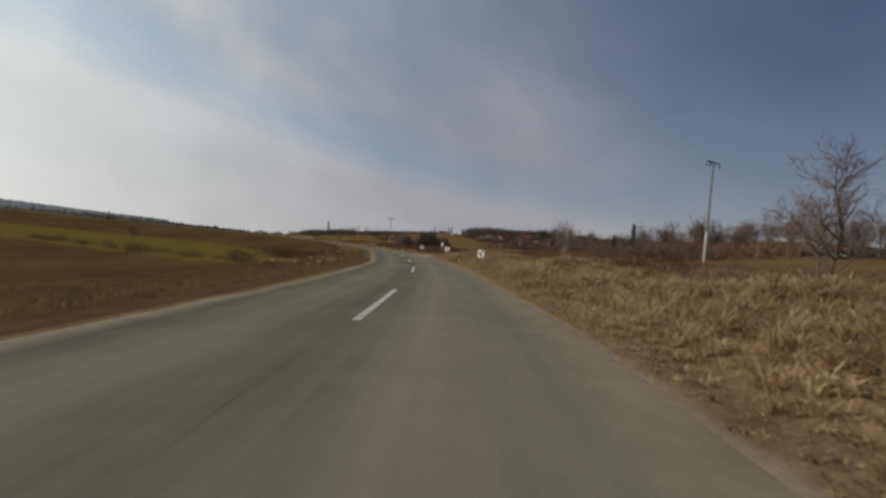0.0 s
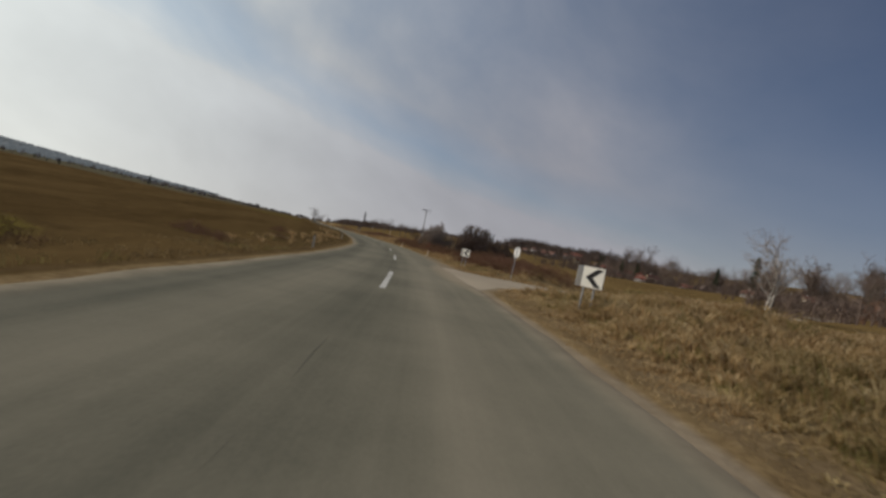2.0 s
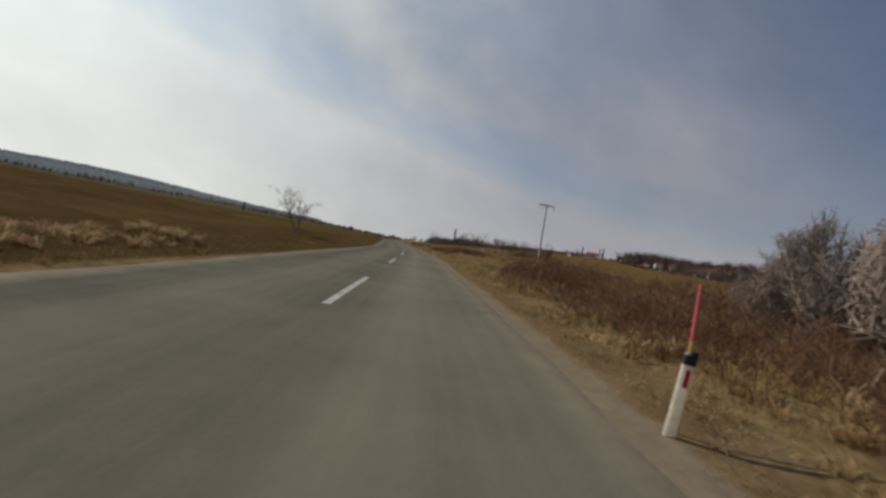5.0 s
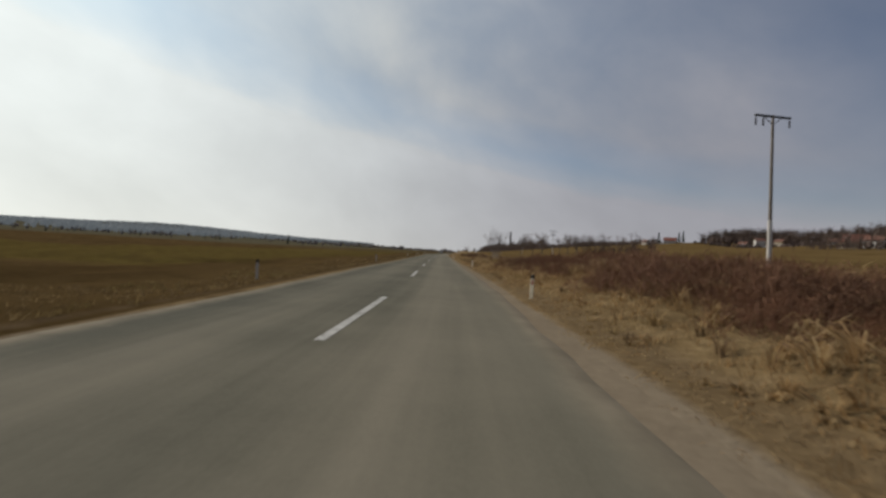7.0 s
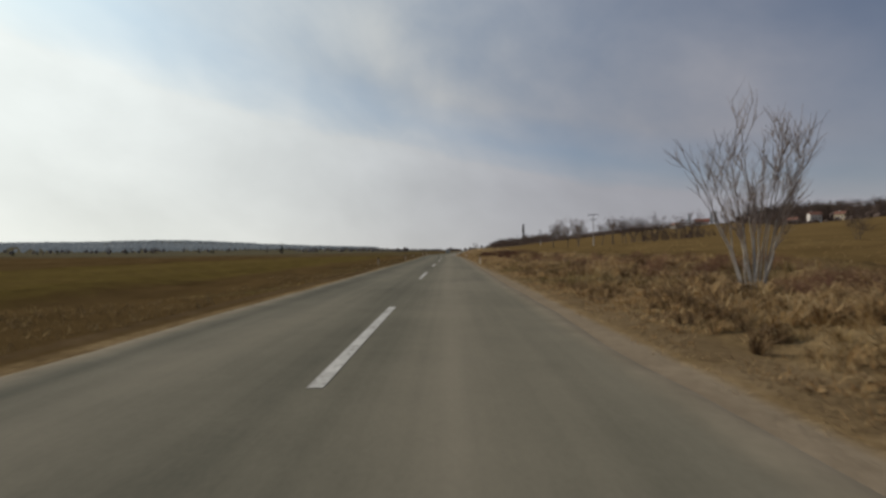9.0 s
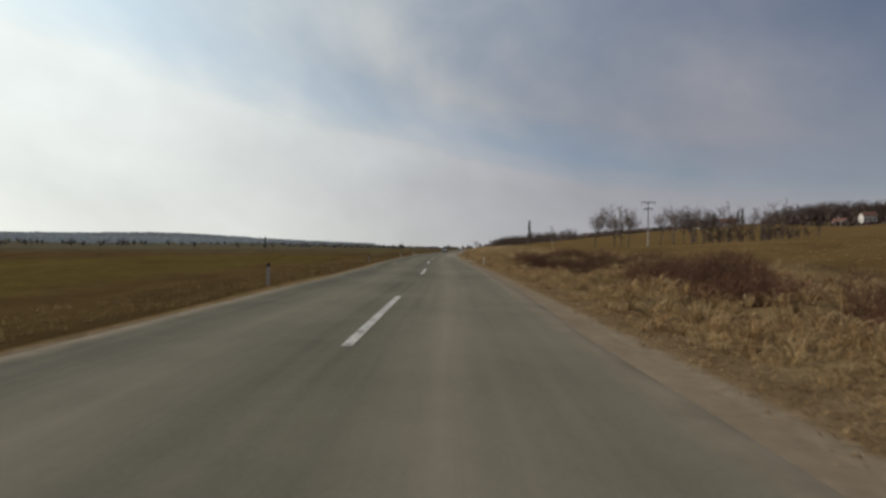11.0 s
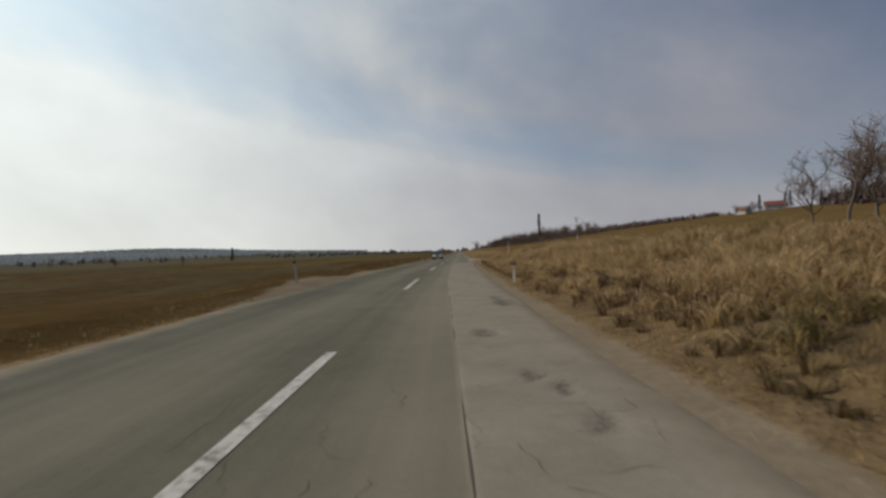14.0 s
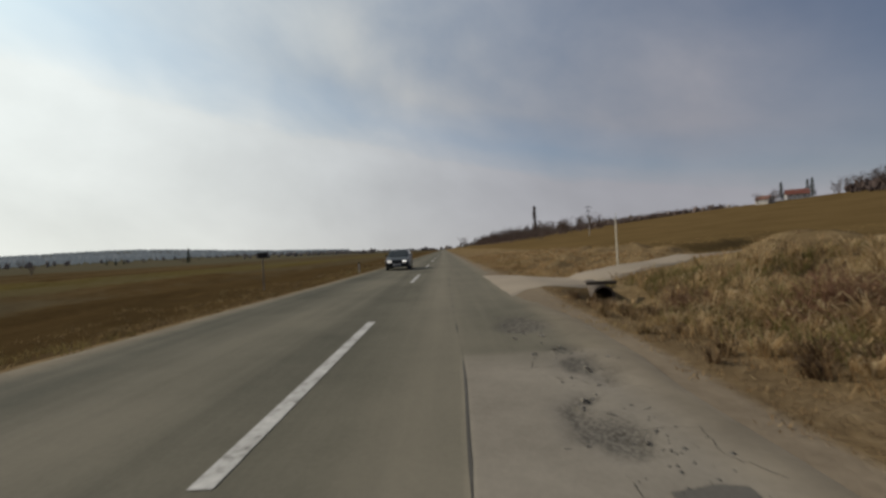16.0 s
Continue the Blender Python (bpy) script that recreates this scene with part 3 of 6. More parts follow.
def strip_edge(S):
    """Where the paler strip meets the old lane."""
    return np.interp(S, (327, 335, 347, 352, 371, 375, 384, 389), (1.68, 1.63, 1.54, 1.45, 1.38, 1.38, 1.55, 1.50)) + lumps(S, S * 0, 6.0, 23) * 0.03


def fresh(S, D):
    """The paler strip laid over the right lane."""
    edge = strip_edge(S)
    start = 327.7 - (D - 1.6) * 1.0
    return np.clip((D - edge) / 0.04 + 0.5, 0, 1) * np.clip((S - start) / 0.15, 0, 1) * np.clip((384.0 - S + lumps(S, D, 0.8, 24)) / 0.4, 0, 1)


rs = np.concatenate([np.arange(-60, 324, 1.0), np.arange(324, 392, 0.14), np.arange(392.5, 480, 1.0), np.geomspace(481, 2400, 60)])
rd = np.concatenate([[-3.40, -3.20, -2.9, -2.4, -1.9, -1.2, -0.5, 0.2], np.arange(0.4, 1.25, 0.11), np.arange(1.28, 1.80, 0.03), np.arange(1.85, 2.95, 0.11), [3.0, 3.17, 3.36]])
RS, RD = np.meshgrid(rs, rd, indexing="ij")
fray = lumps(RS, RD * 0 + 9, 1.7, 11) * 0.16 + lumps(RS, RD * 0 + 5, 6.0, 12) * 0.14
RD2 = np.where(RD < 0, RD * left_edge(RS) / 3.2, np.where(RD > 2.6, 2.6 + (RD - 2.6) * (right_edge(RS) - 2.6) / 0.57, RD))
RD2 = np.where(np.abs(RD) > 3.05, RD2 + fray * np.sign(RD), RD2)
rx, ry = plan(RS, RD2)
BR, FR = broken(RS, RD2), fresh(RS, RD2)
rz = bank(RS) * RD2 + np.where((RD < -3.3) | (RD > 3.25), -0.035, 0.012)
rz = rz - BR * 0.035 + BR * lumps(RS, RD2, 0.22, 25) * 0.03 + FR * 0.012
road_me = mesh_from("road", np.stack([rx, ry, rz], -1).reshape(-1, 3), grid_faces(len(rs), len(rd)), ASPHALT, True)
float_attr(road_me, "along", RS), float_attr(road_me, "across", RD2), float_attr(road_me, "broken", BR), float_attr(road_me, "fresh", FR), float_attr(road_me, "gravel", np.clip((RD2 - 1.7) / 1.5, 0, 1) * np.clip(1.5 - np.abs(RS - 72.5) / 6.5, 0, 1))
float_attr(road_me, "rim", np.clip((np.abs(RD) - 2.45 + 1.0 * (RD > 0) * np.clip(1.5 - np.abs(RS - 72.5) / 6, 0, 1)) / 0.75, 0, 1))
tagged(new("road", road_me), "two-lane country road of worn grey-brown asphalt, patched and cracked", "road", kind="structure")


def road_z(s, d):
    return bank(s) * d + 0.012


def ribbon(name, s0, s1, d0, d1, lift, mat, step=0.5):
    """A strip that lies on the road."""
    ss = np.linspace(s0, s1, max(2, int((s1 - s0) / step) + 1))
    S, D = np.meshgrid(ss, np.array([d0, d1]), indexing="ij")
    x, y = plan(S, D)
    return mesh_from(name, np.stack([x, y, road_z(S, D) + lift], -1).reshape(-1, 3), grid_faces(len(ss), 2), mat)


DASH, DASH_EVERY = 5.98, 16.0
for k in range(-2, 60):
    s0 = 13.1 + DASH_EVERY * k
    end = s0 + DASH
    s0 -= 0.5 if k == 18 else 0.0
    me = ribbon("lane_marking", s0, end, -0.075, 0.075, 0.006, PAINT)
    tagged(new("lane_marking", me), "worn white dash on the road's centre line", "road marking", "centre line dashes")

TAR = speckled("dark_crack_filler", (0.026, 0.024, 0.020), (0.06, 0.056, 0.048), 6)


def crack(s0, s1, d0, width, seed, wave=0.16):
    """A thin wandering crack along the road, as a dark strip with ragged sides."""
    ss = np.arange(s0, s1, 0.12)
    mid = (strip_edge(ss) if d0 is None else d0) + lumps(ss, ss * 0 + seed, 2.6, seed) * wave + lumps(ss, ss * 0, 0.4, seed + 1) * wave * 0.35
    w = width * np.clip(np.abs(lumps(ss, ss * 0 + 3, 0.9, seed + 2)) * 4.0 - 0.35, 0.06, 1)
    S = np.repeat(ss[:, None], 2, 1)
    D = np.stack([mid - w / 2, mid + w / 2], 1)
    x, y = plan(S, D)
    return mesh_from("road_crack", np.stack([x, y, road_z(S, D) + 0.004 + 0.012 * fresh(S, D)], -1).reshape(-1, 3), grid_faces(len(ss), 2), TAR)


for q, (a, b, d0, w) in enumerate(((5, 12.6, -0.1, 0.02), (19.5, 28.6, -0.1, 0.035), (35.5, 44.5, -0.1, 0.04), (51.4, 60.6, -0.1, 0.03), (67.4, 76.6, -0.12, 0.05), (85.2, 88.2, -0.32, 0.03), (99.3, 108.8, -0.1, 0.045), (307.4, 316.6, -0.1, 0.03), (323.2, 332.6, -0.1, 0.03), (327.6, 400, None, 0.10), (70, 75, -2.6, 0.05), (72, 78, -1.9, 0.05))):
    tagged(new("road_crack", crack(a, b, d0, w * 0.24, 40 + q * 3, 0.02 if b - a > 30 else 0.12)), "dark wandering crack in the road surface", "crack", "cracks in the asphalt")
for q, (s0, da, db) in enumerate(((72.4, -3.1, -0.4), (75.5, -3.0, -1.2), (214.6, -3.0, -0.9), (331.0, -3.0, -1.6))):
    dd = np.arange(da, db, 0.1)
    ss = s0 + lumps(dd, dd * 0, 0.8, 70 + q) * 0.9 + lumps(dd, dd * 0, 0.25, 71 + q) * 0.2
    w = 0.006 + np.abs(lumps(dd, dd * 0, 0.4, 72 + q)) * 0.025
    S, D = np.stack([ss - w, ss + w], 1), np.repeat(dd[:, None], 2, 1)
    x, y = plan(S, D)
    me = mesh_from("road_crack", np.stack([x, y, road_z(S, D) + 0.004], -1).reshape(-1, 3), grid_faces(len(dd), 2), TAR)
    tagged(new("road_crack", me), "dark crack that runs across the lane", "crack", "cracks in the asphalt")


def crack_net(s0, s1, d0, d1, cell, width, seed, share):
    """Crazed asphalt: a net of fine cracks between jittered corners."""
    r = np.random.default_rng(seed)
    ns, nd = int((s1 - s0) / cell) + 1, int((d1 - d0) / cell) + 1
    cs = s0 + (np.arange(ns)[:, None] + r.uniform(-0.42, 0.42, (ns, nd))) * cell
    cd = d0 + (np.arange(nd)[None, :] + r.uniform(-0.42, 0.42, (ns, nd))) * cell
    V, F = [], []
    for i in range(ns):
        for j in range(nd):
            for a, b in ((i + 1, j), (i, j + 1)):
                if a >= ns or b >= nd or r.random() > share:
                    continue
                u = np.linspace(0, 1, 6)
                ps = cs[i, j] * (1 - u) + cs[a, b] * u + np.r_[0, r.normal(0, cell * 0.07, 4), 0]
                pd = cd[i, j] * (1 - u) + cd[a, b] * u + np.r_[0, r.normal(0, cell * 0.07, 4), 0]
                w = width * r.uniform(0.25, 1.0, 6)
                along = a > i
                S = np.stack([ps - (0 if along else 1) * w, ps + (0 if along else 1) * w], 1)
                D = np.stack([pd - (1 if along else 0) * w, pd + (1 if along else 0) * w], 1)
                x, y = plan(S, D)
                z = road_z(S, D) + 0.004 + 0.012 * fresh(S, D)
                k = len(V)
                V += np.stack([x, y, z], -1).reshape(-1, 3).tolist()
                F += [[k + 2 * q, k + 2 * q + 1, k + 2 * q + 3, k + 2 * q + 2] for q in range(5)]
    return tagged(new("crazed_asphalt", mesh_from("crazed_asphalt", V, F, TAR)), "net of fine dark cracks in worn asphalt", "crack", kind="stuff")


crack_net(72, 79, -3.0, -0.35, 0.62, 0.004, 81, 0.5)
crack_net(370.4, 372.8, 1.8, 3.1, 0.26, 0.005, 82, 0.42)
crack_net(359.3, 361.0, 2.35, 2.85, 0.20, 0.004, 83, 0.35)
crack_net(380.3, 385.5, 2.3, 3.0, 0.34, 0.003, 84, 0.45)
crack_net(335.0, 339.5, 1.75, 2.95, 0.30, 0.0024, 86, 0.28)
crack_net(335.2, 337.6, -0.2, 1.1, 0.4, 0.003, 87, 0.35)
crack_net(214, 216.5, -3.0, -0.8, 0.8, 0.005, 85, 0.4)

# a short curved strip of tar in the left lane
u = np.linspace(0, 1, 14)
ss, dd = 325.3 - 0.8 * u + 0.08 * np.sin(u * 3.14), -2.4 + 1.04 * u
w = 0.035 * (0.5 + np.sin(u * 3.0)) * (1 + lumps(ss, ss * 0, 0.2, 90) * 0.6)
S, D = np.stack([ss - w, ss + w], 1), np.stack([dd, dd], 1)
x, y = plan(S, D)
tagged(new("tar_strip", mesh_from("tar_strip", np.stack([x, y, road_z(S, D) + 0.005], -1).reshape(-1, 3), grid_faces(14, 2), TAR)), "short curved dark tar strip on the lane", "road patch")

# a dark square mend in the broken stretch
MEND = speckled("dark_asphalt_mend", (0.080, 0.074, 0.062), (0.125, 0.115, 0.096), 6)
S, D = np.meshgrid(np.linspace(380.35, 380.86, 9), np.linspace(2.47, 2.84, 7), indexing="ij")
S2, D2 = S + lumps(S, D, 0.15, 88) * 0.14, D + lumps(S, D, 0.15, 89) * 0.14
x, y = plan(S2, D2)
tagged(new("road_mend", mesh_from("road_mend", np.stack([x, y, road_z(S2, D2) + 0.021], -1).reshape(-1, 3), grid_faces(9, 7), MEND, True)), "dark square asphalt mend in the broken lane", "road patch")

# ---- side road and farm track ----
def track(name, knots_d, knots_s, half, mat, label, d0, d1, lift=0.012):
    """A strip that leaves the road and follows the land, with worn wheel ruts and a ragged edge."""
    dd = np.linspace(d0, d1, 120)
    cols = np.linspace(-1, 1, 15)
    D, C = np.meshgrid(dd, cols, indexing="ij")
    rag = 1 + lumps(D, C * 0 + np.sign(C) * 9, 1.1, 31) * 0.22 * (np.abs(C) > 0.8)
    S = np.interp(D, knots_d, knots_s) + C * np.interp(D, knots_d, half) * rag
    x, y = plan(S, D)
    rut = -0.025 * np.exp(-((np.abs(C) - 0.42) / 0.16) ** 2) * np.clip((D - 5) / 3, 0, 1)
    z = land(S, D) + lift + 0.05 * np.clip((D - 4.5) / 3, 0, 1) + rut + lumps(S, D, 0.7, 32) * 0.02 + np.where(np.abs(C) > 0.95, -0.09, 0.0)
    me = mesh_from(name, np.stack([x, y, z], -1).reshape(-1, 3), grid_faces(120, 15), mat, True)
    return tagged(new(name, me), label, "road", kind="structure")


GRAVEL = speckled("pale_dusty_gravel", (0.200, 0.163, 0.116), (0.325, 0.272, 0.200), 5, 0.95, bump=0.5, coarse=0.25)
track("side_road", SIDE_D, SIDE_S, SIDE_HALF, GRAVEL, "pale dusty side road joining the main road", 2.8, 62)
track("farm_track", FARM_D, FARM_S, FARM_HALF, GRAVEL, "pale farm track that climbs from the road between fields", 3.0, 28)

# ---- building blocks ----
def thing(name, m, label, category, group=""):
    ob = new(name)
    ob.matrix_world = m
    ob.empty_display_size = 0.2
    return tagged(ob, label, category, group)


def part(name, bm, mat, parent, label=""):
    """Links a bmesh as one mesh object under a thing or a part."""
    me = bpy.data.meshes.new(name)
    bm.to_mesh(me)
    bm.free()
    if mat:
        me.materials.append(mat)
    ob = new(name, me)
    ob.parent = parent
    return tagged(ob, label)


def mesh_part(name, me, parent, label=""):
    ob = new(name, me)
    ob.parent = parent
    return tagged(ob, label)


def box(bm, size, centre=(0, 0, 0), bevel=0.0, turn=None):
    geo = bmesh.ops.create_cube(bm, size=1.0)
    m = Matrix.Translation(centre) @ (turn.to_4x4() if turn else Matrix()) @ Matrix.Diagonal((*size, 1))
    bmesh.ops.transform(bm, matrix=m, verts=geo["verts"])
    if bevel:
        edges = list({e for v in geo["verts"] for e in v.link_edges})
        bmesh.ops.bevel(bm, geom=edges, offset=bevel, segments=2, affect="EDGES")
    return bm


def rod(bm, a, b, r0, r1=None, sides=8):
    a, b = Vector(a), Vector(b)
    d = b - a
    m = Matrix.Translation((a + b) / 2) @ d.to_track_quat("Z", "Y").to_matrix().to_4x4()
    bmesh.ops.create_cone(bm, cap_ends=True, segments=sides, radius1=r0, radius2=r0 if r1 is None else r1, depth=d.length, matrix=m)
    return bm


def tubes(lines, radii, sides):
    """Vertices and faces of many tapered tubes: lines (n, k, 3), radii (n, k)."""
    n, k, _ = lines.shape
    t = np.gradient(lines, axis=1)
    t /= np.linalg.norm(t, axis=2, keepdims=True) + 1e-9
    ref = np.where(np.abs(t[..., 2:3]) > 0.9, np.array([1.0, 0, 0]), np.array([0, 0, 1.0]))
    u = np.cross(t, ref)
    u /= np.linalg.norm(u, axis=2, keepdims=True) + 1e-9
    v = np.cross(t, u)
    ang = np.arange(sides) * 2 * np.pi / sides
    ring = u[:, :, None] * np.cos(ang)[None, None, :, None] + v[:, :, None] * np.sin(ang)[None, None, :, None]
    verts = (lines[:, :, None] + ring * radii[:, :, None, None]).reshape(-1, 3)
    base = (np.arange(n)[:, None, None] * k + np.arange(k - 1)[None, :, None]) * sides
    j = np.arange(sides)[None, None, :]
    jn = (j + 1) % sides
    faces = np.stack([base + j, base + jn, base + sides + jn, base + sides + j], -1).reshape(-1, 4)
    return verts, faces


def offshoots(rng, lines, n, span, length, up, out, k=4, curl=0.15):
    """n branches that leave given branches: lines (m, k, 3)."""
    m, kk, _ = lines.shape
    pick = rng.integers(0, m, n)
    u = rng.uniform(span[0], span[1], n) * (kk - 1)
    i = np.minimum(u.astype(int), kk - 2)
    f = (u - i)[:, None]
    start = lines[pick, i] * (1 - f) + lines[pick, i + 1] * f
    d = lines[pick, i + 1] - lines[pick, i]
    d /= np.linalg.norm(d, axis=1, keepdims=True) + 1e-9
    side = rng.normal(size=(n, 3))
    side -= d * (side * d).sum(1, keepdims=True)
    side /= np.linalg.norm(side, axis=1, keepdims=True) + 1e-9
    way = d * (1 - out) + side * out + np.array([0, 0, up])
    way /= np.linalg.norm(way, axis=1, keepdims=True)
    L = length * rng.uniform(0.55, 1.15, n)
    pts = [start]
    for q in range(1, k):
        way = way + rng.normal(size=(n, 3)) * curl + np.array([0, 0, up * 0.25])
        way /= np.linalg.norm(way, axis=1, keepdims=True)
        pts.append(pts[-1] + way * (L / (k - 1))[:, None])
    return np.stack(pts, 1)


def taper(lines, r0, r1):
    n, k, _ = lines.shape
    return np.linspace(r0, r1, k)[None, :] * np.ones((n, 1))


def join(pieces):
    vs, fs, o = [], [], 0
    for v, f in pieces:
        vs.append(v), fs.append(f + o)
        o += len(v)
    return np.concatenate(vs), np.concatenate(fs)


def fan_tree(seed, height, stems, tilt, trunk_r, bark, twig_mat):
    """A clump of slim straight stems that fan out from one foot, pale below and dark above."""
    rng = np.random.default_rng(seed)
    st = []
    for q in range(stems):
        a, lean = q * 2.4 + rng.uniform(-0.4, 0.4), tilt * math.sqrt((q + 0.4) / stems) * rng.uniform(0.8, 1.1)
        h = height * rng.uniform(0.78, 1.0)
        u = np.linspace(0, 1, 7)
        r = np.sin(lean) * h * (0.35 * u + 0.65 * u ** 1.7) + rng.normal(0, 0.035, 7)
        sway = rng.normal(0, 0.045, (7, 2)) * u[:, None]
        foot = rng.uniform(0.08, 0.32)
        st.append(np.stack([foot * math.cos(a) + math.cos(a) * r + sway[:, 0], foot * math.sin(a) + math.sin(a) * r + sway[:, 1], -0.15 + math.cos(lean) * h * u], 1))
    st = np.array(st)
    low, top = st[:, :4], st[:, 3:]
    l1 = offshoots(rng, st, stems * 7, (0.35, 0.95), height * 0.2, 0.55, 0.5, 4, 0.1)
    tw = np.concatenate([offshoots(rng, l1, stems * 40, (0.2, 1.0), 0.6, 0.35, 0.5, 3, 0.15), offshoots(rng, top, stems * 8, (0.3, 1.0), 0.6, 0.5, 0.4, 3, 0.15)])
    stem_meshes = [mesh_from("stem", *tubes(low[q:q + 1], taper(low[q:q + 1], trunk_r, trunk_r * 0.62), 7), bark, True) for q in range(stems)]
    cv, cf = join([tubes(top, taper(top, trunk_r * 0.62, trunk_r * 0.15), 5), tubes(l1, taper(l1, trunk_r * 0.32, 0.007), 4), tubes(tw, taper(tw, 0.0075, 0.003), 3)])
    return stem_meshes, mesh_from("crown", cv, cf, twig_mat)


def crown_tree(seed, height, stems=1, fan=0.1, trunk=0.3, limbs=8, reach=0.42, out=0.72, fine=1.0, bark=None, twig_mat=None, twigs=46):
    """A leafless tree that forks four times, from trunk and limbs to thin twigs."""
    rng = np.random.default_rng(seed)
    st = []
    for q in range(stems):
        a = rng.uniform(0, 6.28)
        way = np.array([math.cos(a) * fan, math.sin(a) * fan, 1.0])
        line = [np.array([math.cos(a) * 0.1 * (stems > 1), math.sin(a) * 0.1 * (stems > 1), -0.3])]
        h = height * rng.uniform(0.70, 0.82)
        for j in range(6):
            way = way + rng.normal(size=3) * 0.09 + np.array([0, 0, 0.05])
            way /= np.linalg.norm(way)
            line.append(line[-1] + way * h / 6)
        st.append(line)
    st = np.array(st)
    n = limbs * stems
    l1 = offshoots(rng, st, n, (trunk, 0.92), height * reach, 0.38, out, 6, 0.13)
    l2 = offshoots(rng, np.concatenate([l1[:, 1:], st[:, 2:]]), n * 6, (0.15, 1.0), height * 0.24, 0.25, 0.58, 4, 0.17)
    l3 = offshoots(rng, l2, n * 24, (0.15, 1.0), height * 0.13, 0.14, 0.58, 2, 0.2)
    tw = offshoots(rng, l3, n * twigs, (0.1, 1.0), height * 0.075, 0.08, 0.6, 2, 0.2)
    r = height * 0.018 / math.sqrt(stems)
    tv, tf = join([tubes(st, taper(st, r, r * 0.22), 7), tubes(l1, taper(l1, r * 0.52, r * 0.14), 5)])
    cv, cf = join([tubes(l2, taper(l2, r * 0.24, r * 0.10), 3), tubes(l3, taper(l3, r * 0.13, r * 0.07 * fine), 3), tubes(tw, taper(tw, r * 0.10 * fine, r * 0.05 * fine), 3)])
    return mesh_from("trunk", tv, tf, bark or BARK, True), mesh_from("crown", cv, cf, twig_mat or TWIG)


def round_shrub(seed, width, height, stems, bark, twig_mat, twigs=300, fine=1.0):
    """A dense leafless shrub: stems that fan out from the foot and fill a rounded, uneven crown."""
    rng = np.random.default_rng(seed)
    st = []
    for q in range(stems):
        a = q * 2.4 + rng.uniform(-0.5, 0.5)
        tilt = radians(66) * ((q + 0.5) / stems) ** 0.6
        far = rng.uniform(0.74, 0.94) * (1 + 0.05 * math.sin(a * 2 + seed)) / math.hypot(math.sin(tilt) / (width / 2), math.cos(tilt) / height)
        u = np.linspace(0, 1, 7)
        o = rng.normal(0, width * 0.07, 2)
        r, z = far * math.sin(tilt) * u ** 1.25, far * math.cos(tilt) * u ** 0.8
        st.append(np.stack([o[0] + math.cos(a) * r + rng.normal(0, 0.03, 7), o[1] + math.sin(a) * r + rng.normal(0, 0.03, 7), z - 0.25], 1))
    st = np.array(st)
    l1 = offshoots(rng, st, stems * 8, (0.2, 0.95), height * 0.26, 0.55, 0.5, 4, 0.15)
    l2 = offshoots(rng, np.concatenate([l1, st[:, 3:]]), stems * 40, (0.15, 1.0), height * 0.15, 0.35, 0.55, 3, 0.2)
    tw = offshoots(rng, l2, stems * twigs, (0.1, 1.0), height * 0.085, 0.3, 0.55, 2, 0.2)

    def inside(lines):
        q = lines / np.array([width / 2, width / 2, height])
        turn = np.arctan2(q[..., 1], q[..., 0])
        limit = 0.96 + 0.04 * np.sin(3 * turn + seed) + 0.04 * np.sin(7 * turn + q[..., 2] * 5) + rng.normal(0, 0.03, turn.shape)
        return lines * np.minimum(1.0, limit / (np.linalg.norm(q, axis=-1) + 1e-6))[..., None]

    st, l1, l2, tw = inside(st), inside(l1), inside(l2), inside(tw)
    tv, tf = join([tubes(st, taper(st, 0.045, 0.012), 6), tubes(l1, taper(l1, 0.016, 0.008), 4)])
    cv, cf = join([tubes(l2, taper(l2, 0.010, 0.007), 3), tubes(tw, taper(tw, 0.0105 * fine, 0.0055 * fine), 3)])
    return mesh_from("stem_clump", tv, tf, bark, True), mesh_from("crown", cv, cf, twig_mat)


def spindle_tree(seed, height, width, twig_mat):
    """A slim upright poplar: short steep limbs all along one straight stem."""
    rng = np.random.default_rng(seed)
    u = np.linspace(0, 1, 9)
    st = np.stack([np.cumsum(rng.normal(0, 0.05, 9)), np.cumsum(rng.normal(0, 0.05, 9)), u * height - 0.2], 1)[None]
    l1 = np.concatenate([offshoots(rng, st, 26, (a, a + 0.2), width * w, 1.1, 0.6, 4, 0.12) for a, w in ((0.12, 0.8), (0.3, 1.3), (0.5, 1.2), (0.7, 0.9), (0.8, 0.5))])
    tw = offshoots(rng, l1, 900, (0.1, 1.0), width * 0.5, 0.6, 0.5, 2, 0.2)
    tv, tf = tubes(st, taper(st, 0.2, 0.03), 7)
    cv, cf = join([tubes(l1, taper(l1, 0.08, 0.035), 3), tubes(tw, taper(tw, 0.05, 0.02), 3)])
    return mesh_from("trunk", tv, tf, BARK, True), mesh_from("crown", cv, cf, twig_mat)


def tree(name, meshes, m, label, category="tree", group="", size=1.0):
    ob = thing(name, m @ Matrix.Scale(size, 4), label, category, group)
    for me in meshes[0] if isinstance(meshes[0], list) else [meshes[0]]:
        mesh_part(me.name.split(".")[0], me, ob)
    mesh_part("crown", meshes[1], ob)
    return ob


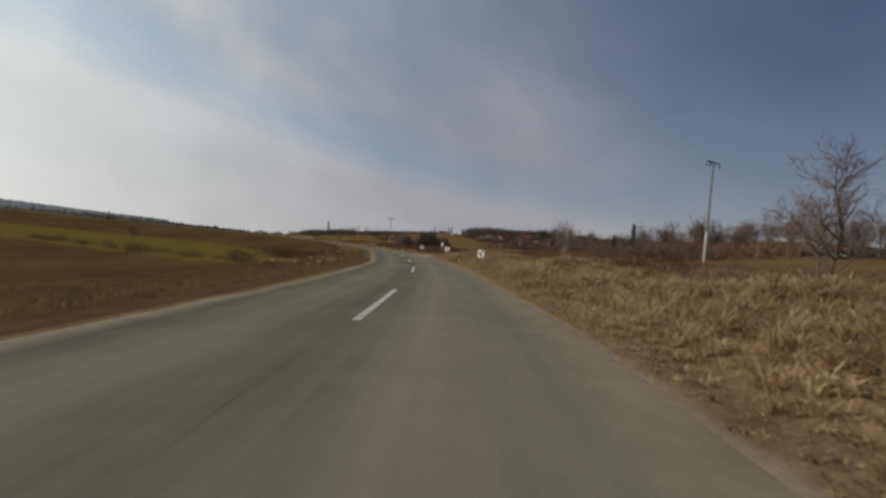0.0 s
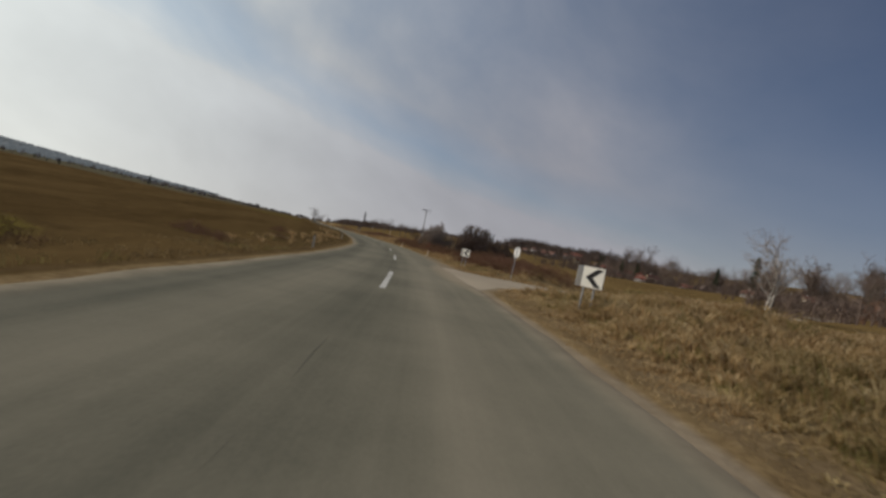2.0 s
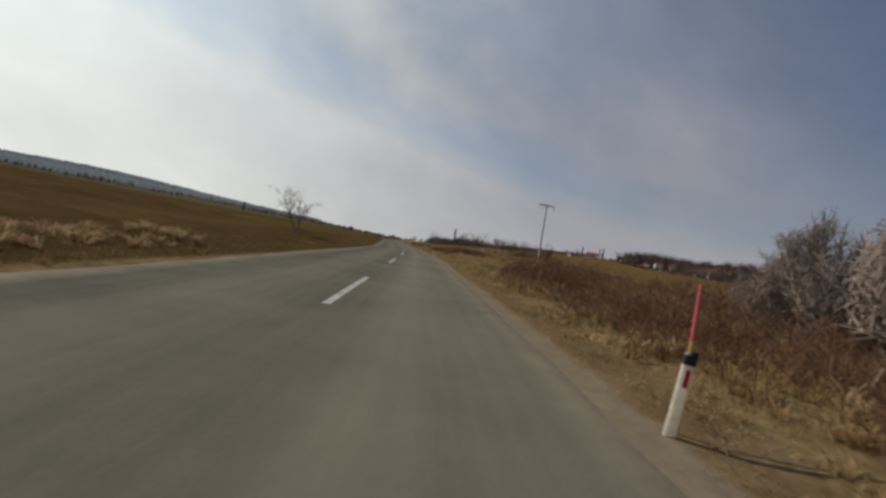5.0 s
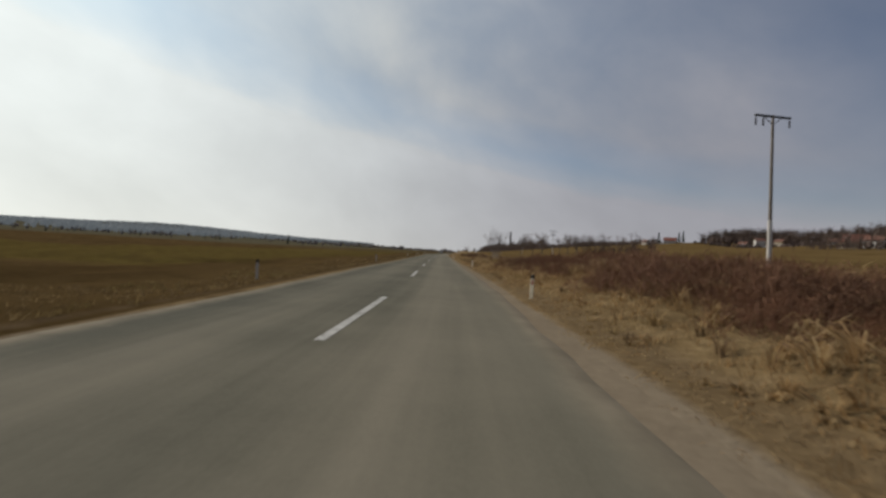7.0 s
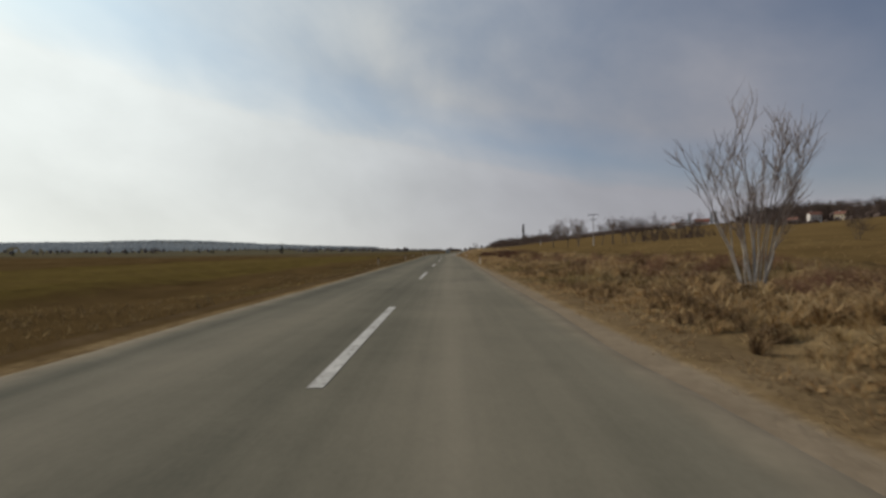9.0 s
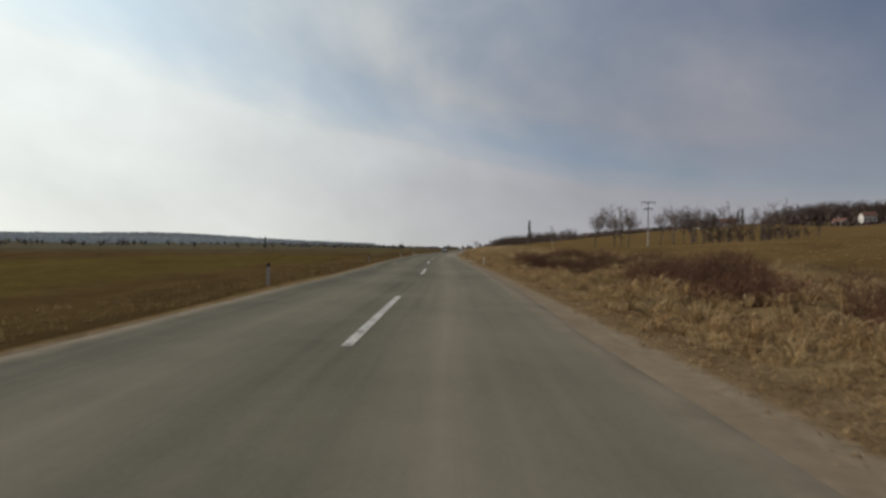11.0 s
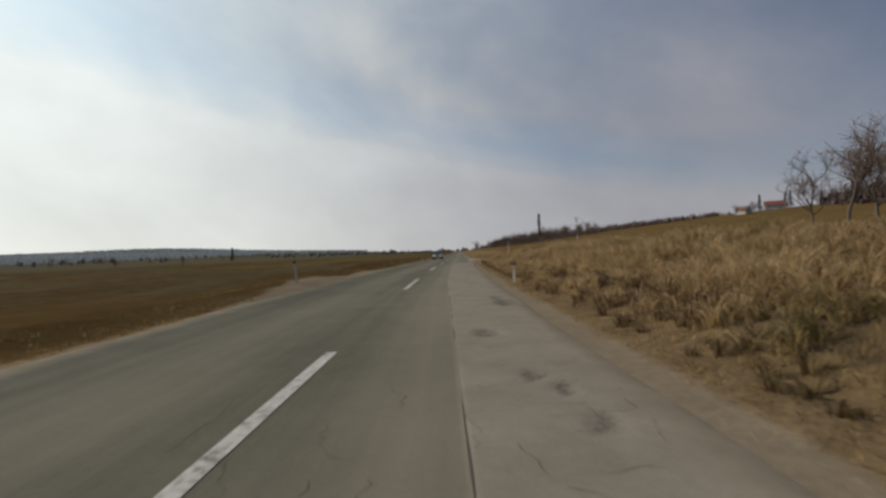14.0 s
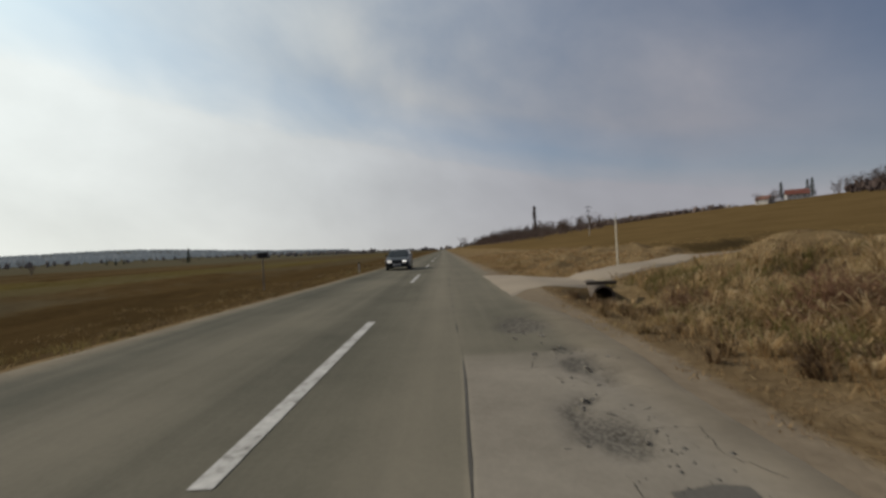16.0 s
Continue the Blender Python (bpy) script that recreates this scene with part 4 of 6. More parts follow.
def spruce(seed, height, width):
    rng = np.random.default_rng(seed)
    st = np.array([[[0, 0, -0.2], [0, 0, height * 0.5], [0, 0, height]]])
    n = int(height * 26)
    u = rng.uniform(0.05, 0.98, n)
    a = rng.uniform(0, 6.28, n)
    L = width * (1 - u) ** 0.8 * rng.uniform(0.7, 1.1, n) + 0.12
    s = np.stack([0 * u, 0 * u, u * height], 1)
    e = s + np.stack([np.cos(a) * L, np.sin(a) * L, -0.25 * L], 1)
    mid = (s + e) / 2 + np.array([0, 0, 0.06])
    b = np.stack([s, mid, e], 1)
    w = offshoots(rng, b, n * 5, (0.2, 1.0), width * 0.22, -0.2, 0.75, 3, 0.2)
    tv, tf = tubes(st, taper(st, height * 0.016, 0.02), 7)
    cv, cf = join([tubes(b, taper(b, 0.05, 0.03), 3), tubes(w, taper(w, 0.05, 0.012), 3)])
    return mesh_from("trunk", tv, tf, BARK, True), mesh_from("crown", cv, cf, NEEDLE)


# ---- marker posts and snow stakes ----
def marker_post(m, height=0.72, label="white plastic marker post with a black slanted cap", reflector=RED, body=None):
    ob = thing("marker_post", m, label, "marker post", "marker posts along the verges")
    bm = bmesh.new()
    box(bm, (0.10, 0.05, height + 0.25), (0, 0, height / 2 - 0.125), 0.012)
    part("post_body", bm, body or POSTWHITE, ob)
    bm = bmesh.new()
    box(bm, (0.108, 0.058, 0.12), (0, 0, height - 0.055), 0.012)
    for v in bm.verts:
        if v.co.z > height - 0.03:
            v.co.z += v.co.x * 0.35
    part("cap", bm, BLACK, ob, "black slanted cap")
    bm = bmesh.new()
    box(bm, (0.042, 0.012, 0.15), (0, -0.028, height - 0.22), 0.004)
    part("reflector", bm, reflector, ob, "small reflector set into the post")
    return ob


# white plastic darkened in colour for the shaded faces of the left posts
SHADED_WHITE = speckled("dusty_white_plastic", (0.40, 0.36, 0.28), (0.60, 0.55, 0.45), 4, 0.7)
GREYREF = speckled("pale_reflector", (0.35, 0.35, 0.36), (0.55, 0.55, 0.55), 3, 0.3)
for s, d, lean, h in ((49.6, 4.8, 4, 0.80), (100.9, 4.25, 4, 0.75), (121.2, 3.7, 5, 0.72), (180.7, 4.05, 2, 0.70), (210.0, 4.36, 1, 0.74), (257.2, 3.9, 1, 0.72), (302.9, 4.68, 2, 0.90), (324.7, 3.98, 1, 0.74), (351.4, 4.05, 1, 0.76), (381.2, 4.0, 1, 0.70)):
    marker_post(stand(s, d, 0, 0, lean), h)
for s, d, lean in ((48.2, -3.95, 2), (74.5, -4.3, 0), (104, -5.2, 0), (183.7, -5.2, -1), (211.7, -4.7, -4), (259.7, -5.2, 0), (278.5, -4.6, 0), (304.6, -5.2, 0), (325.7, -4.4, -2), (410, -4.4, 0)):
    marker_post(stand(s, d, 0, 0, lean), 0.70, "white marker post, shade painted in, with a black cap", GREYREF, SHADED_WHITE)
marker_post(stand(353.2, -5.1, 0, 0, -5), 0.92, "tall leaning white marker post, shade painted in, black cap", GREYREF, SHADED_WHITE)

YELLOW = speckled("faded_yellow_paint", (0.42, 0.27, 0.05), (0.62, 0.43, 0.12), 3, 0.6)
PINK = speckled("faded_red_paint", (0.42, 0.07, 0.08), (0.62, 0.14, 0.15), 3, 0.6)


def snow_stake(m, height, painted, label):
    ob = thing("snow_stake", m, label, "stake", "tall stakes beside marker posts")
    bm = bmesh.new()
    rod(bm, (0, 0, -0.2), (0, 0, height * (0.62 if painted else 1)), 0.020, 0.017, 9)
    part("stake_shaft", bm, YELLOW if painted else WOOD, ob)
    if painted:
        bm = bmesh.new()
        rod(bm, (0, 0, height * 0.62), (0, 0, height), 0.0185, 0.016, 9)
        part("stake_tip", bm, PINK, ob, "faded red tip")
    return ob


snow_stake(stand(324.65, 3.88, 0, 0, -3.5, 2), 1.72, True, "leaning snow stake painted yellow with red tip")
snow_stake(stand(101.0, 4.18, 0, 0, 3), 1.46, True, "leaning snow stake painted yellow with red tip")
snow_stake(stand(121.3, 3.82, 0, 0, -1), 1.3, True, "leaning snow stake painted yellow with red tip")
snow_stake(stand(50.4, 5.0, 0, 0, 3), 1.55, False, "weathered wooden stake leaning beside a marker post")
snow_stake(stand(48.4, -4.05, 0, 0, 6), 1.75, False, "weathered wooden stake leaning beside a marker post")
snow_stake(stand(104.3, -5.45, 0, 0, 3), 2.0, False, "weathered wooden stake leaning beside a marker post")
snow_stake(stand(325.4, -4.15, 0, 0, -1), 2.05, False, "weathered wooden stake leaning beside a marker post")


# ---- power poles ----
def power_pole(m, height, arm=2.9, label="tall power pole with pale foot, dark crossarm and hanging insulators", double=False):
    ob = thing("power_pole", m, label, "power pole", "power line across the fields")
    bm = bmesh.new()
    rod(bm, (0, 0, -0.5), (0, 0, height * 0.34), 0.17, 0.15, 12)
    part("pole_foot", bm, CONCRETE, ob, "pale concrete foot")
    bm = bmesh.new()
    rod(bm, (0, 0, height * 0.34), (0, 0, height), 0.13, 0.09, 12)
    part("pole", bm, WOOD, ob)
    for q, h in enumerate((height - 0.1, height - 1.7) if double else (height - 0.1,)):
        bm = bmesh.new()
        w = arm * (1 if q == 0 else 0.62)
        box(bm, (w, 0.13, 0.15), (0, 0, h), 0.02)
        rod(bm, (-w * 0.25, 0, h - 0.05), (0, 0, h - 0.6), 0.03)
        rod(bm, (w * 0.25, 0, h - 0.05), (0, 0, h - 0.6), 0.03)
        a = part("crossarm", bm, DARKIRON, ob, "dark steel crossarm")
        for x in (-w / 2 + 0.1, -w / 2 + 0.75, w / 2 - 0.1):
            bm = bmesh.new()
            rod(bm, (x, 0, h - 0.05), (x, 0, h - 0.3), 0.02)
            for z in range(4):
                rod(bm, (x, 0, h - 0.24 - z * 0.13), (x, 0, h - 0.33 - z * 0.13), 0.08, 0.05, 8)
            part("insulator", bm, DARKIRON, a)
    return ob


power_pole(stand(60.8, 38.9, 20, 0, 1), 14.0)
power_pole(stand(201.2, 25.5, 12, 0, -1.3), 11.7, 3.2)
power_pole(stand(383.2, 50.3, 8), 11.2, 3.7, double=True)
power_pole(stand(565, 59.4, 8), 11.5, double=True)


# ---- road signs ----
def bend_sign(m, legs=2, label="white bend sign with a black chevron on metal legs", second=False):
    ob = thing("bend_sign", m, label, "road sign", "bend signs round the curve")
    bm = bmesh.new()
    box(bm, (0.60, 0.02, 0.56), (0, 0, 1.25), 0.012)
    p = part("panel", bm, SIGNWHITE, ob)
    bm = bmesh.new()
    pts = [(0.08, 0.24), (-0.20, 0.0), (0.08, -0.24), (0.25, -0.24), (-0.01, 0.0), (0.25, 0.24)]
    vs = [bm.verts.new((x, -0.016, 1.25 + z)) for x, z in pts]
    vb = [bm.verts.new((x, -0.008, 1.25 + z)) for x, z in pts]
    for k in ((0, 1, 4, 5), (1, 2, 3, 4)):
        bm.faces.new([vs[i] for i in k][::-1])
    for i in range(6):
        bm.faces.new([vs[i], vs[(i + 1) % 6], vb[(i + 1) % 6], vb[i]])
    part("chevron", bm, BLACK, p, "black chevron pointing left")
    if second:
        # a second panel for the other direction, seen edge-on behind the first
        turn = Euler((0, 0, radians(68))).to_matrix()
        bm = bmesh.new()
        box(bm, (0.60, 0.02, 0.56), (-0.34, 0.26, 1.25), 0.012, turn)
        q = part("rear_panel", bm, SIGNWHITE, ob, "second panel facing oncoming traffic")
        bm = bmesh.new()
        box(bm, (0.22, 0.008, 0.5), (-0.40, 0.14, 1.25), 0, turn)
        part("rear_chevron", bm, BLACK, q, "dark mark on the second panel")
    for x in ((-0.22, 0.08) if legs == 2 else (0.0,)):
        bm = bmesh.new()
        rod(bm, (x, 0.035, -0.4), (x, 0.035, 1.5), 0.025, None, 10)
        part("leg", bm, STEEL, ob)
    return ob


bend_sign(stand(39.2, 4.84, -44, -0.26, 3) @ Matrix.Scale(0.94, 4), 1)
bend_sign(stand(61.9, 5.36, -44, -0.36, 0), 2, second=True)
bend_sign(stand(84.2, 5.15, -40, -0.16, 2), 2, second=True)


def stop_sign(m):
    ob = thing("stop_sign", m, "grey back of an octagonal sign on a thin post", "road sign")
    bm = bmesh.new()
    bmesh.ops.create_cone(bm, cap_ends=True, segments=8, radius1=0.39, radius2=0.39, depth=0.022, matrix=Matrix.Translation((0, 0, 1.9)) @ Euler((radians(90), radians(22.5), 0)).to_matrix().to_4x4())
    p = part("sign_plate", bm, SIGNBACK, ob, "pale grey octagonal plate")
    bm = bmesh.new()
    box(bm, (0.09, 0.02, 0.74), (0.02, -0.022, 1.9), 0.004)
    part("bracket", bm, STEEL, p, "metal strip down the middle")
    bm = bmesh.new()
    rod(bm, (0.02, -0.05, -0.4), (0.02, -0.05, 2.2), 0.024, None, 10)
    part("sign_post", bm, STEEL, ob)
    return ob


stop_sign(stand(79.6, 7.66, -77, -0.05, 1))


def small_sign(m):
    ob = thing("small_sign", m, "small dark sign board on a thin post in the field edge", "sign")
    bm = bmesh.new()
    box(bm, (0.42, 0.02, 0.24), (0, 0, 1.45), 0.006)
    part("board", bm, BLACK, ob)
    bm = bmesh.new()
    rod(bm, (0, 0.03, -0.3), (0, 0.03, 1.5), 0.026, None, 8)
    part("sign_post", bm, WOOD, ob)
    return ob


small_sign(stand(398.0, -6.2, 10))


def gas_marker(m):
    ob = thing("pipe_marker", m, "slim white pipe marker with a small cap", "marker post")
    bm = bmesh.new()
    rod(bm, (0, 0, -0.3), (0, 0, 1.95), 0.032, 0.030, 12)
    part("marker_pipe", bm, POSTWHITE, ob)
    bm = bmesh.new()
    rod(bm, (0, 0, 1.95), (0, 0, 2.02), 0.05, 0.05, 12)
    rod(bm, (0.03, 0, 2.02), (0.03, 0, 2.25), 0.02, 0.015, 8)
    part("marker_cap", bm, SIGNBACK, ob, "grey cap with a short spike")
    return ob


gas_marker(stand(398.2, 8.6))


# concrete coloured dark so that the pipe reads as a hollow's shade
SHADE_DARK_CONCRETE = speckled("mud_stained_concrete", (0.050, 0.038, 0.027), (0.13, 0.105, 0.08), 4)


def culvert(m):
    """A concrete pipe end in a rough headwall, added to fill a dark hollow under the farm track."""
    ob = thing("culvert", m, "added concrete culvert pipe in the hollow under the farm track", "culvert")
    bm = bmesh.new()
    n = 18
    rings = []
    for r, y in ((0.36, -0.25), (0.36, 2.6), (0.29, 2.6), (0.29, -0.25)):
        rings.append([bm.verts.new((r * math.cos(6.2832 * i / n), y, 0.3 + r * math.sin(6.2832 * i / n))) for i in range(n)])
    for k in range(4):
        a, b = rings[k], rings[(k + 1) % 4]
        for i in range(n):
            bm.faces.new([a[i], a[(i + 1) % n], b[(i + 1) % n], b[i]])
    bmesh.ops.recalc_face_normals(bm, faces=bm.faces)
    part("pipe", bm, SHADE_DARK_CONCRETE, ob)
    bm = bmesh.new()
    box(bm, (1.0, 0.16, 0.12), (0, 0.1, 0.72), 0.03)
    part("headwall", bm, SHADE_DARK_CONCRETE, ob, "added short concrete beam above the pipe")
    return ob


culvert(stand(391.7, 5.75, -8, 0.02) @ Matrix.Scale(0.85, 4))

# ---- trees and shrubs near the road ----
T_OAK = [crown_tree(5, 8.5, 1, 0.06, 0.34, 8), crown_tree(15, 8.0, 2, 0.20, 0.32, 5), crown_tree(25, 9.5, 1, 0.05, 0.36, 9, 0.36, 0.62), crown_tree(35, 9.0, 1, 0.08, 0.30, 9, 0.40, 0.70)]
SHRUB_PALE = round_shrub(13, 5.6, 4.5, 40, MIXTWIG, PALETWIG, 420, 0.8)
SHRUB_BROWN = round_shrub(4, 5.6, 4.1, 34, BARK, TWIG, 560, 0.62)
SHRUB_RED = round_shrub(6, 4.8, 3.9, 26, BARK, TWIG, 300)
T_BIRCH = fan_tree(8, 5.0, 15, 0.41, 0.025, BIRCH, MIXTWIG)
T_WHITE = crown_tree(11, 7.4, 2, 0.16, 0.28, 6, 0.36, 0.62, 1.0, BIRCH, PALETWIG)
T_ROAD = crown_tree(12, 6.6, 2, 0.16, 0.30, 6, 0.42, 0.74, 0.9, BARK, TWIG, 160)
T_SMALL = crown_tree(17, 4.2, 4, 0.35, 0.15, 4, 0.40, 0.55, 0.9, BARK, TWIG)

tree("roadside_tree", T_ROAD, stand(22.5, 15.7, 0, -0.55), "leafless young tree with two stems on the bank", size=0.80)
tree("shrub", SHRUB_PALE, stand(121.3, 8.9, 40), "large dense rounded leafless shrub with pale grey twigs", "shrub", size=1.06)
tree("shrub", SHRUB_BROWN, stand(107.0, 10.6, 10), "large dense leafless shrub with grey-brown twigs", "shrub", size=1.08)
tree("shrub", SHRUB_BROWN, stand(108.5, 14.6, 80), "leafless brown shrub grown into the large one", "shrub", size=0.85)
tree("shrub", SHRUB_RED, stand(123, 16.5, 150), "leafless reddish-brown shrub standing behind the large one", "shrub", size=1.05)
tree("shrub", SHRUB_RED, stand(117.5, 11.4, 70), "smaller leafless reddish-brown shrub beside the large one", "shrub", size=0.55)
tree("shrub", SHRUB_PALE, stand(127.0, 10.2, 110), "leafless shrub with pale grey twigs", "shrub", size=0.7)
tree("shrub", SHRUB_RED, stand(22.2, 15.0, 20), "low leafless shrub at the foot of a young tree", "shrub", size=0.36)
tree("birch", T_BIRCH, stand(228.5, 8.70, 20, -0.2), "leafless birch with a fan of pale stems", size=0.9)
tree("birch", T_WHITE, stand(85.9, 31.6), "leafless pale birch standing alone in the meadow")
tree("roadside_tree", T_SMALL, stand(160, -9.6), "small leafless tree at the edge of the field")


def bramble(seed, width, height, n, mat):
    """Arching thin canes that tangle into a low mound."""
    rng = np.random.default_rng(seed)
    base = np.stack([np.clip(rng.normal(0, width * 0.30, n), -width * 0.5, width * 0.5), np.clip(rng.normal(0, width * 0.26, n), -width * 0.5, width * 0.5), np.full(n, -0.1)], 1)
    a = rng.uniform(0, 6.28, n)
    reach = rng.uniform(0.15, 0.5, n) * width * 0.4
    h = height * rng.uniform(0.45, 1.1, n) * np.exp(-(base[:, 0] ** 2 + base[:, 1] ** 2) / (width * 0.55) ** 2)
    out = np.stack([np.cos(a), np.sin(a), 0 * a], 1) * reach[:, None]
    up = np.array([0, 0, 1.0])
    lines = np.stack([base, base + out * 0.25 + up * h[:, None] * 0.7, base + out * 0.65 + up * h[:, None], base + out + up * (h * 0.8)[:, None]], 1)
    tw = offshoots(rng, lines, n * 4, (0.15, 1.0), height * 0.30, 0.3, 0.7, 2, 0.3)
    v, f = join([tubes(lines, taper(lines, 0.006, 0.0035), 3), tubes(tw, taper(tw, 0.0056, 0.0028), 3)])
    return mesh_from("cane_tangle", v, f, mat)


BROWNCANE = speckled("dark_brown_canes", (0.095, 0.050, 0.030), (0.215, 0.118, 0.066), 3, 0.95, by_piece=0.3)
REDCANE = speckled("rusty_red_canes", (0.095, 0.045, 0.028), (0.215, 0.108, 0.062), 3, 0.95, by_piece=0.3)
CANES = [bramble(31, 2.6, 1.0, 115, REDTWIG), bramble(32, 3.2, 0.85, 125, BROWNCANE), bramble(33, 2.2, 1.1, 105, REDTWIG), bramble(34, 3.0, 1.0, 125, BROWNCANE), bramble(35, 2.6, 1.0, 165, REDCANE), bramble(36, 2.9, 0.9, 175, REDCANE)]
rng = np.random.default_rng(77)


def brambles(n, s0, s1, d0, d1, size, label, dense=False):
    for _ in range(n):
        s, d = rng.uniform(s0, s1), rng.uniform(d0, d1)
        ob = thing("bramble", stand(s, d, rng.uniform(0, 360)) @ Matrix.Scale(size * rng.uniform(0.7, 1.25), 4), label, "shrub", "brambles on the verge")
        tagged(mesh_part("cane_tangle", CANES[rng.integers(4, 6) if dense else rng.integers(0, 4)], ob), kind="stuff")



def thicket(n, s0, s1, d0, d1, size, label, dense=False):
    """Brambles grown into each other: one mesh."""
    parts_v, parts_f, at_v = [], [], 0
    for _ in range(n):
        me = CANES[rng.integers(4, 6) if dense else rng.integers(0, 4)]
        v = np.empty(len(me.vertices) * 3)
        me.vertices.foreach_get("co", v)
        f = np.empty(len(me.loops), np.int32)
        me.loops.foreach_get("vertex_index", f)
        m = np.array(stand(rng.uniform(s0, s1), rng.uniform(d0, d1), rng.uniform(0, 360)) @ Matrix.Scale(size * rng.uniform(0.7, 1.25), 4))
        parts_v.append(v.reshape(-1, 3) @ m[:3, :3].T + m[:3, 3])
        parts_f.append(f + at_v)
        at_v += len(me.vertices)
    V, F = np.concatenate(parts_v), np.concatenate(parts_f)
    k = len(CANES[0].polygons[0].vertices)
    me = bpy.data.meshes.new("thicket")
    me.vertices.add(len(V))
    me.vertices.foreach_set("co", V.astype(np.float32).ravel())
    me.loops.add(len(F))
    me.loops.foreach_set("vertex_index", F)
    me.polygons.add(len(F) // k)
    me.polygons.foreach_set("loop_start", np.arange(0, len(F), k, dtype=np.int32))
    me.update(calc_edges=True)
    me.materials.append(REDCANE if dense else BROWNCANE)
    tagged(new("thicket", me), label, "shrub", kind="stuff")


thicket(8, 42, 60, 26, 36, 1.2, "reddish-brown thicket in the rough meadow")
brambles(24, 26, 56, 9.5, 16, 1.05, "low reddish-brown bramble mound in dry grass")
brambles(8, 12, 22, 10, 15, 0.9, "low reddish-brown bramble mound in dry grass")
brambles(34, 84, 104, 8, 15, 1.1, "tangled reddish bramble on the bank")
thicket(42, 98, 142, 6.0, 13, 1.25, "tangled dark reddish bramble under shrubs")
brambles(20, 171, 182, 6.2, 10.5, 0.9, "reddish-brown bramble spilling down the bank")
brambles(26, 140, 175, 7, 13, 0.9, "low brown bramble in dry grass")
thicket(34, 182, 205, 7.6, 14, 0.8, "dense rusty-red bramble thicket in dry grass", True)
thicket(34, 188, 208, 9, 15, 0.85, "dense dark rusty bramble on the crest of the bank", True)
thicket(34, 170, 188, 6.2, 10, 0.66, "dark rusty bramble matted into dry grass", True)
thicket(26, 186, 201, 6.3, 9.5, 0.72, "dense rusty-red bramble spilling over pale tussocks", True)
brambles(12, 182, 206, 6.3, 9, 0.8, "dark brown bramble mound in dry grass")
brambles(8, 228, 231, 8.6, 10.4, 0.34, "dense brown bramble round pale birch stems", True)
thicket(24, 213, 242, 9.0, 13, 0.5, "low dark brown bramble in dry grass")
brambles(20, 225, 238, 8.3, 13, 0.62, "brown bramble round pale birch stems")
brambles(16, 240, 264, 8, 13, 0.7, "low dark brown bramble strip")
thicket(32, 264, 304, 7.5, 11.5, 0.8, "low dark brown bramble strip")
brambles(10, 298, 308, 8, 12, 0.8, "low dark brown bramble strip")
brambles(7, 384, 389.5, 6.5, 9, 0.6, "brown bramble over the ditch")
brambles(18, 287, 297, 6.9, 8.8, 0.62, "dense rusty-red bramble mound on the bank", True)
brambles(9, 298, 302, 7.0, 9.0, 0.62, "dense rusty-red bramble mound on the bank", True)
brambles(16, 270, 288, 7.6, 10, 0.75, "dense rusty-red bramble mound on the bank", True)
brambles(22, 86, 105, 6.0, 9.5, 0.68, "rusty-red bramble spreading down to the verge", True)
brambles(16, 108, 126, 5.8, 8, 0.66, "rusty-red bramble spreading down to the verge", True)
brambles(11, 42, 60, -11, -7, 0.6, "low brown bramble at the field edge")
brambles(6, 60, 90, -11, -7, 0.5, "low brown bramble at the field edge")
thicket(22, 43, 64, -14, -8, 0.62, "low reddish-brown brush along the field edge")
for k in range(16):
    u = k / 15
    brambles(1, 32 + 15 * u, 33.5 + 15 * u, -8.5 - 23 * u, -7.5 - 23 * u, 0.42 + 0.25 * (k % 3 == 1), "low brown brush along the ditch below the green crop")

# ---- grass ----


def straw_material(name, stops):
    m, t, b = material(name, 0.9)
    g = t.nodes.new("ShaderNodeNewGeometry")
    p = g.outputs["Position"]
    wide = noise_tex(t, p, 0.45, 4, 0.65)
    clump = noise_tex(t, p, 1.5, 3, 0.6)
    f = math_of(t, "ADD", math_of(t, "MULTIPLY", g.outputs["Random Per Island"], 0.35), math_of(t, "MULTIPLY", wide, 0.5))
    f = math_of(t, "ADD", f, math_of(t, "SUBTRACT", math_of(t, "MULTIPLY", clump, 0.95), 0.275))
    c = ramp_of(t, f, stops)
    green = ramp_of(t, noise_tex(t, p, 0.16, 3, 0.6), [(0.52, (0, 0, 0)), (0.68, (0.55, 0.55, 0.55))])
    c = mix_of(t, green, c, (0.16, 0.145, 0.045))
    t.links.new(c, b.inputs["Base Color"])
    glow = t.nodes.new("ShaderNodeBsdfTranslucent")
    t.links.new(c, glow.inputs["Color"])
    both = node(t, "ShaderNodeMixShader", Fac=0.45)
    t.links.new(b.outputs[0], both.inputs[1]), t.links.new(glow.outputs[0], both.inputs[2])
    t.links.new(both.outputs[0], t.nodes["Material Output"].inputs["Surface"])
    return m


STRAW = straw_material("dry_straw_grass", [(0.3, (0.112, 0.074, 0.034)), (0.58, (0.345, 0.222, 0.104)), (0.92, (0.54, 0.415, 0.225))])

GOLD = straw_material("pale_golden_grass", [(0.3, (0.150, 0.100, 0.046)), (0.58, (0.40, 0.275, 0.135)), (0.92, (0.60, 0.47, 0.27))])
TAN = straw_material("dull_tan_grass", [(0.3, (0.062, 0.042, 0.019)), (0.58, (0.145, 0.100, 0.047)), (0.92, (0.27, 0.20, 0.10))])


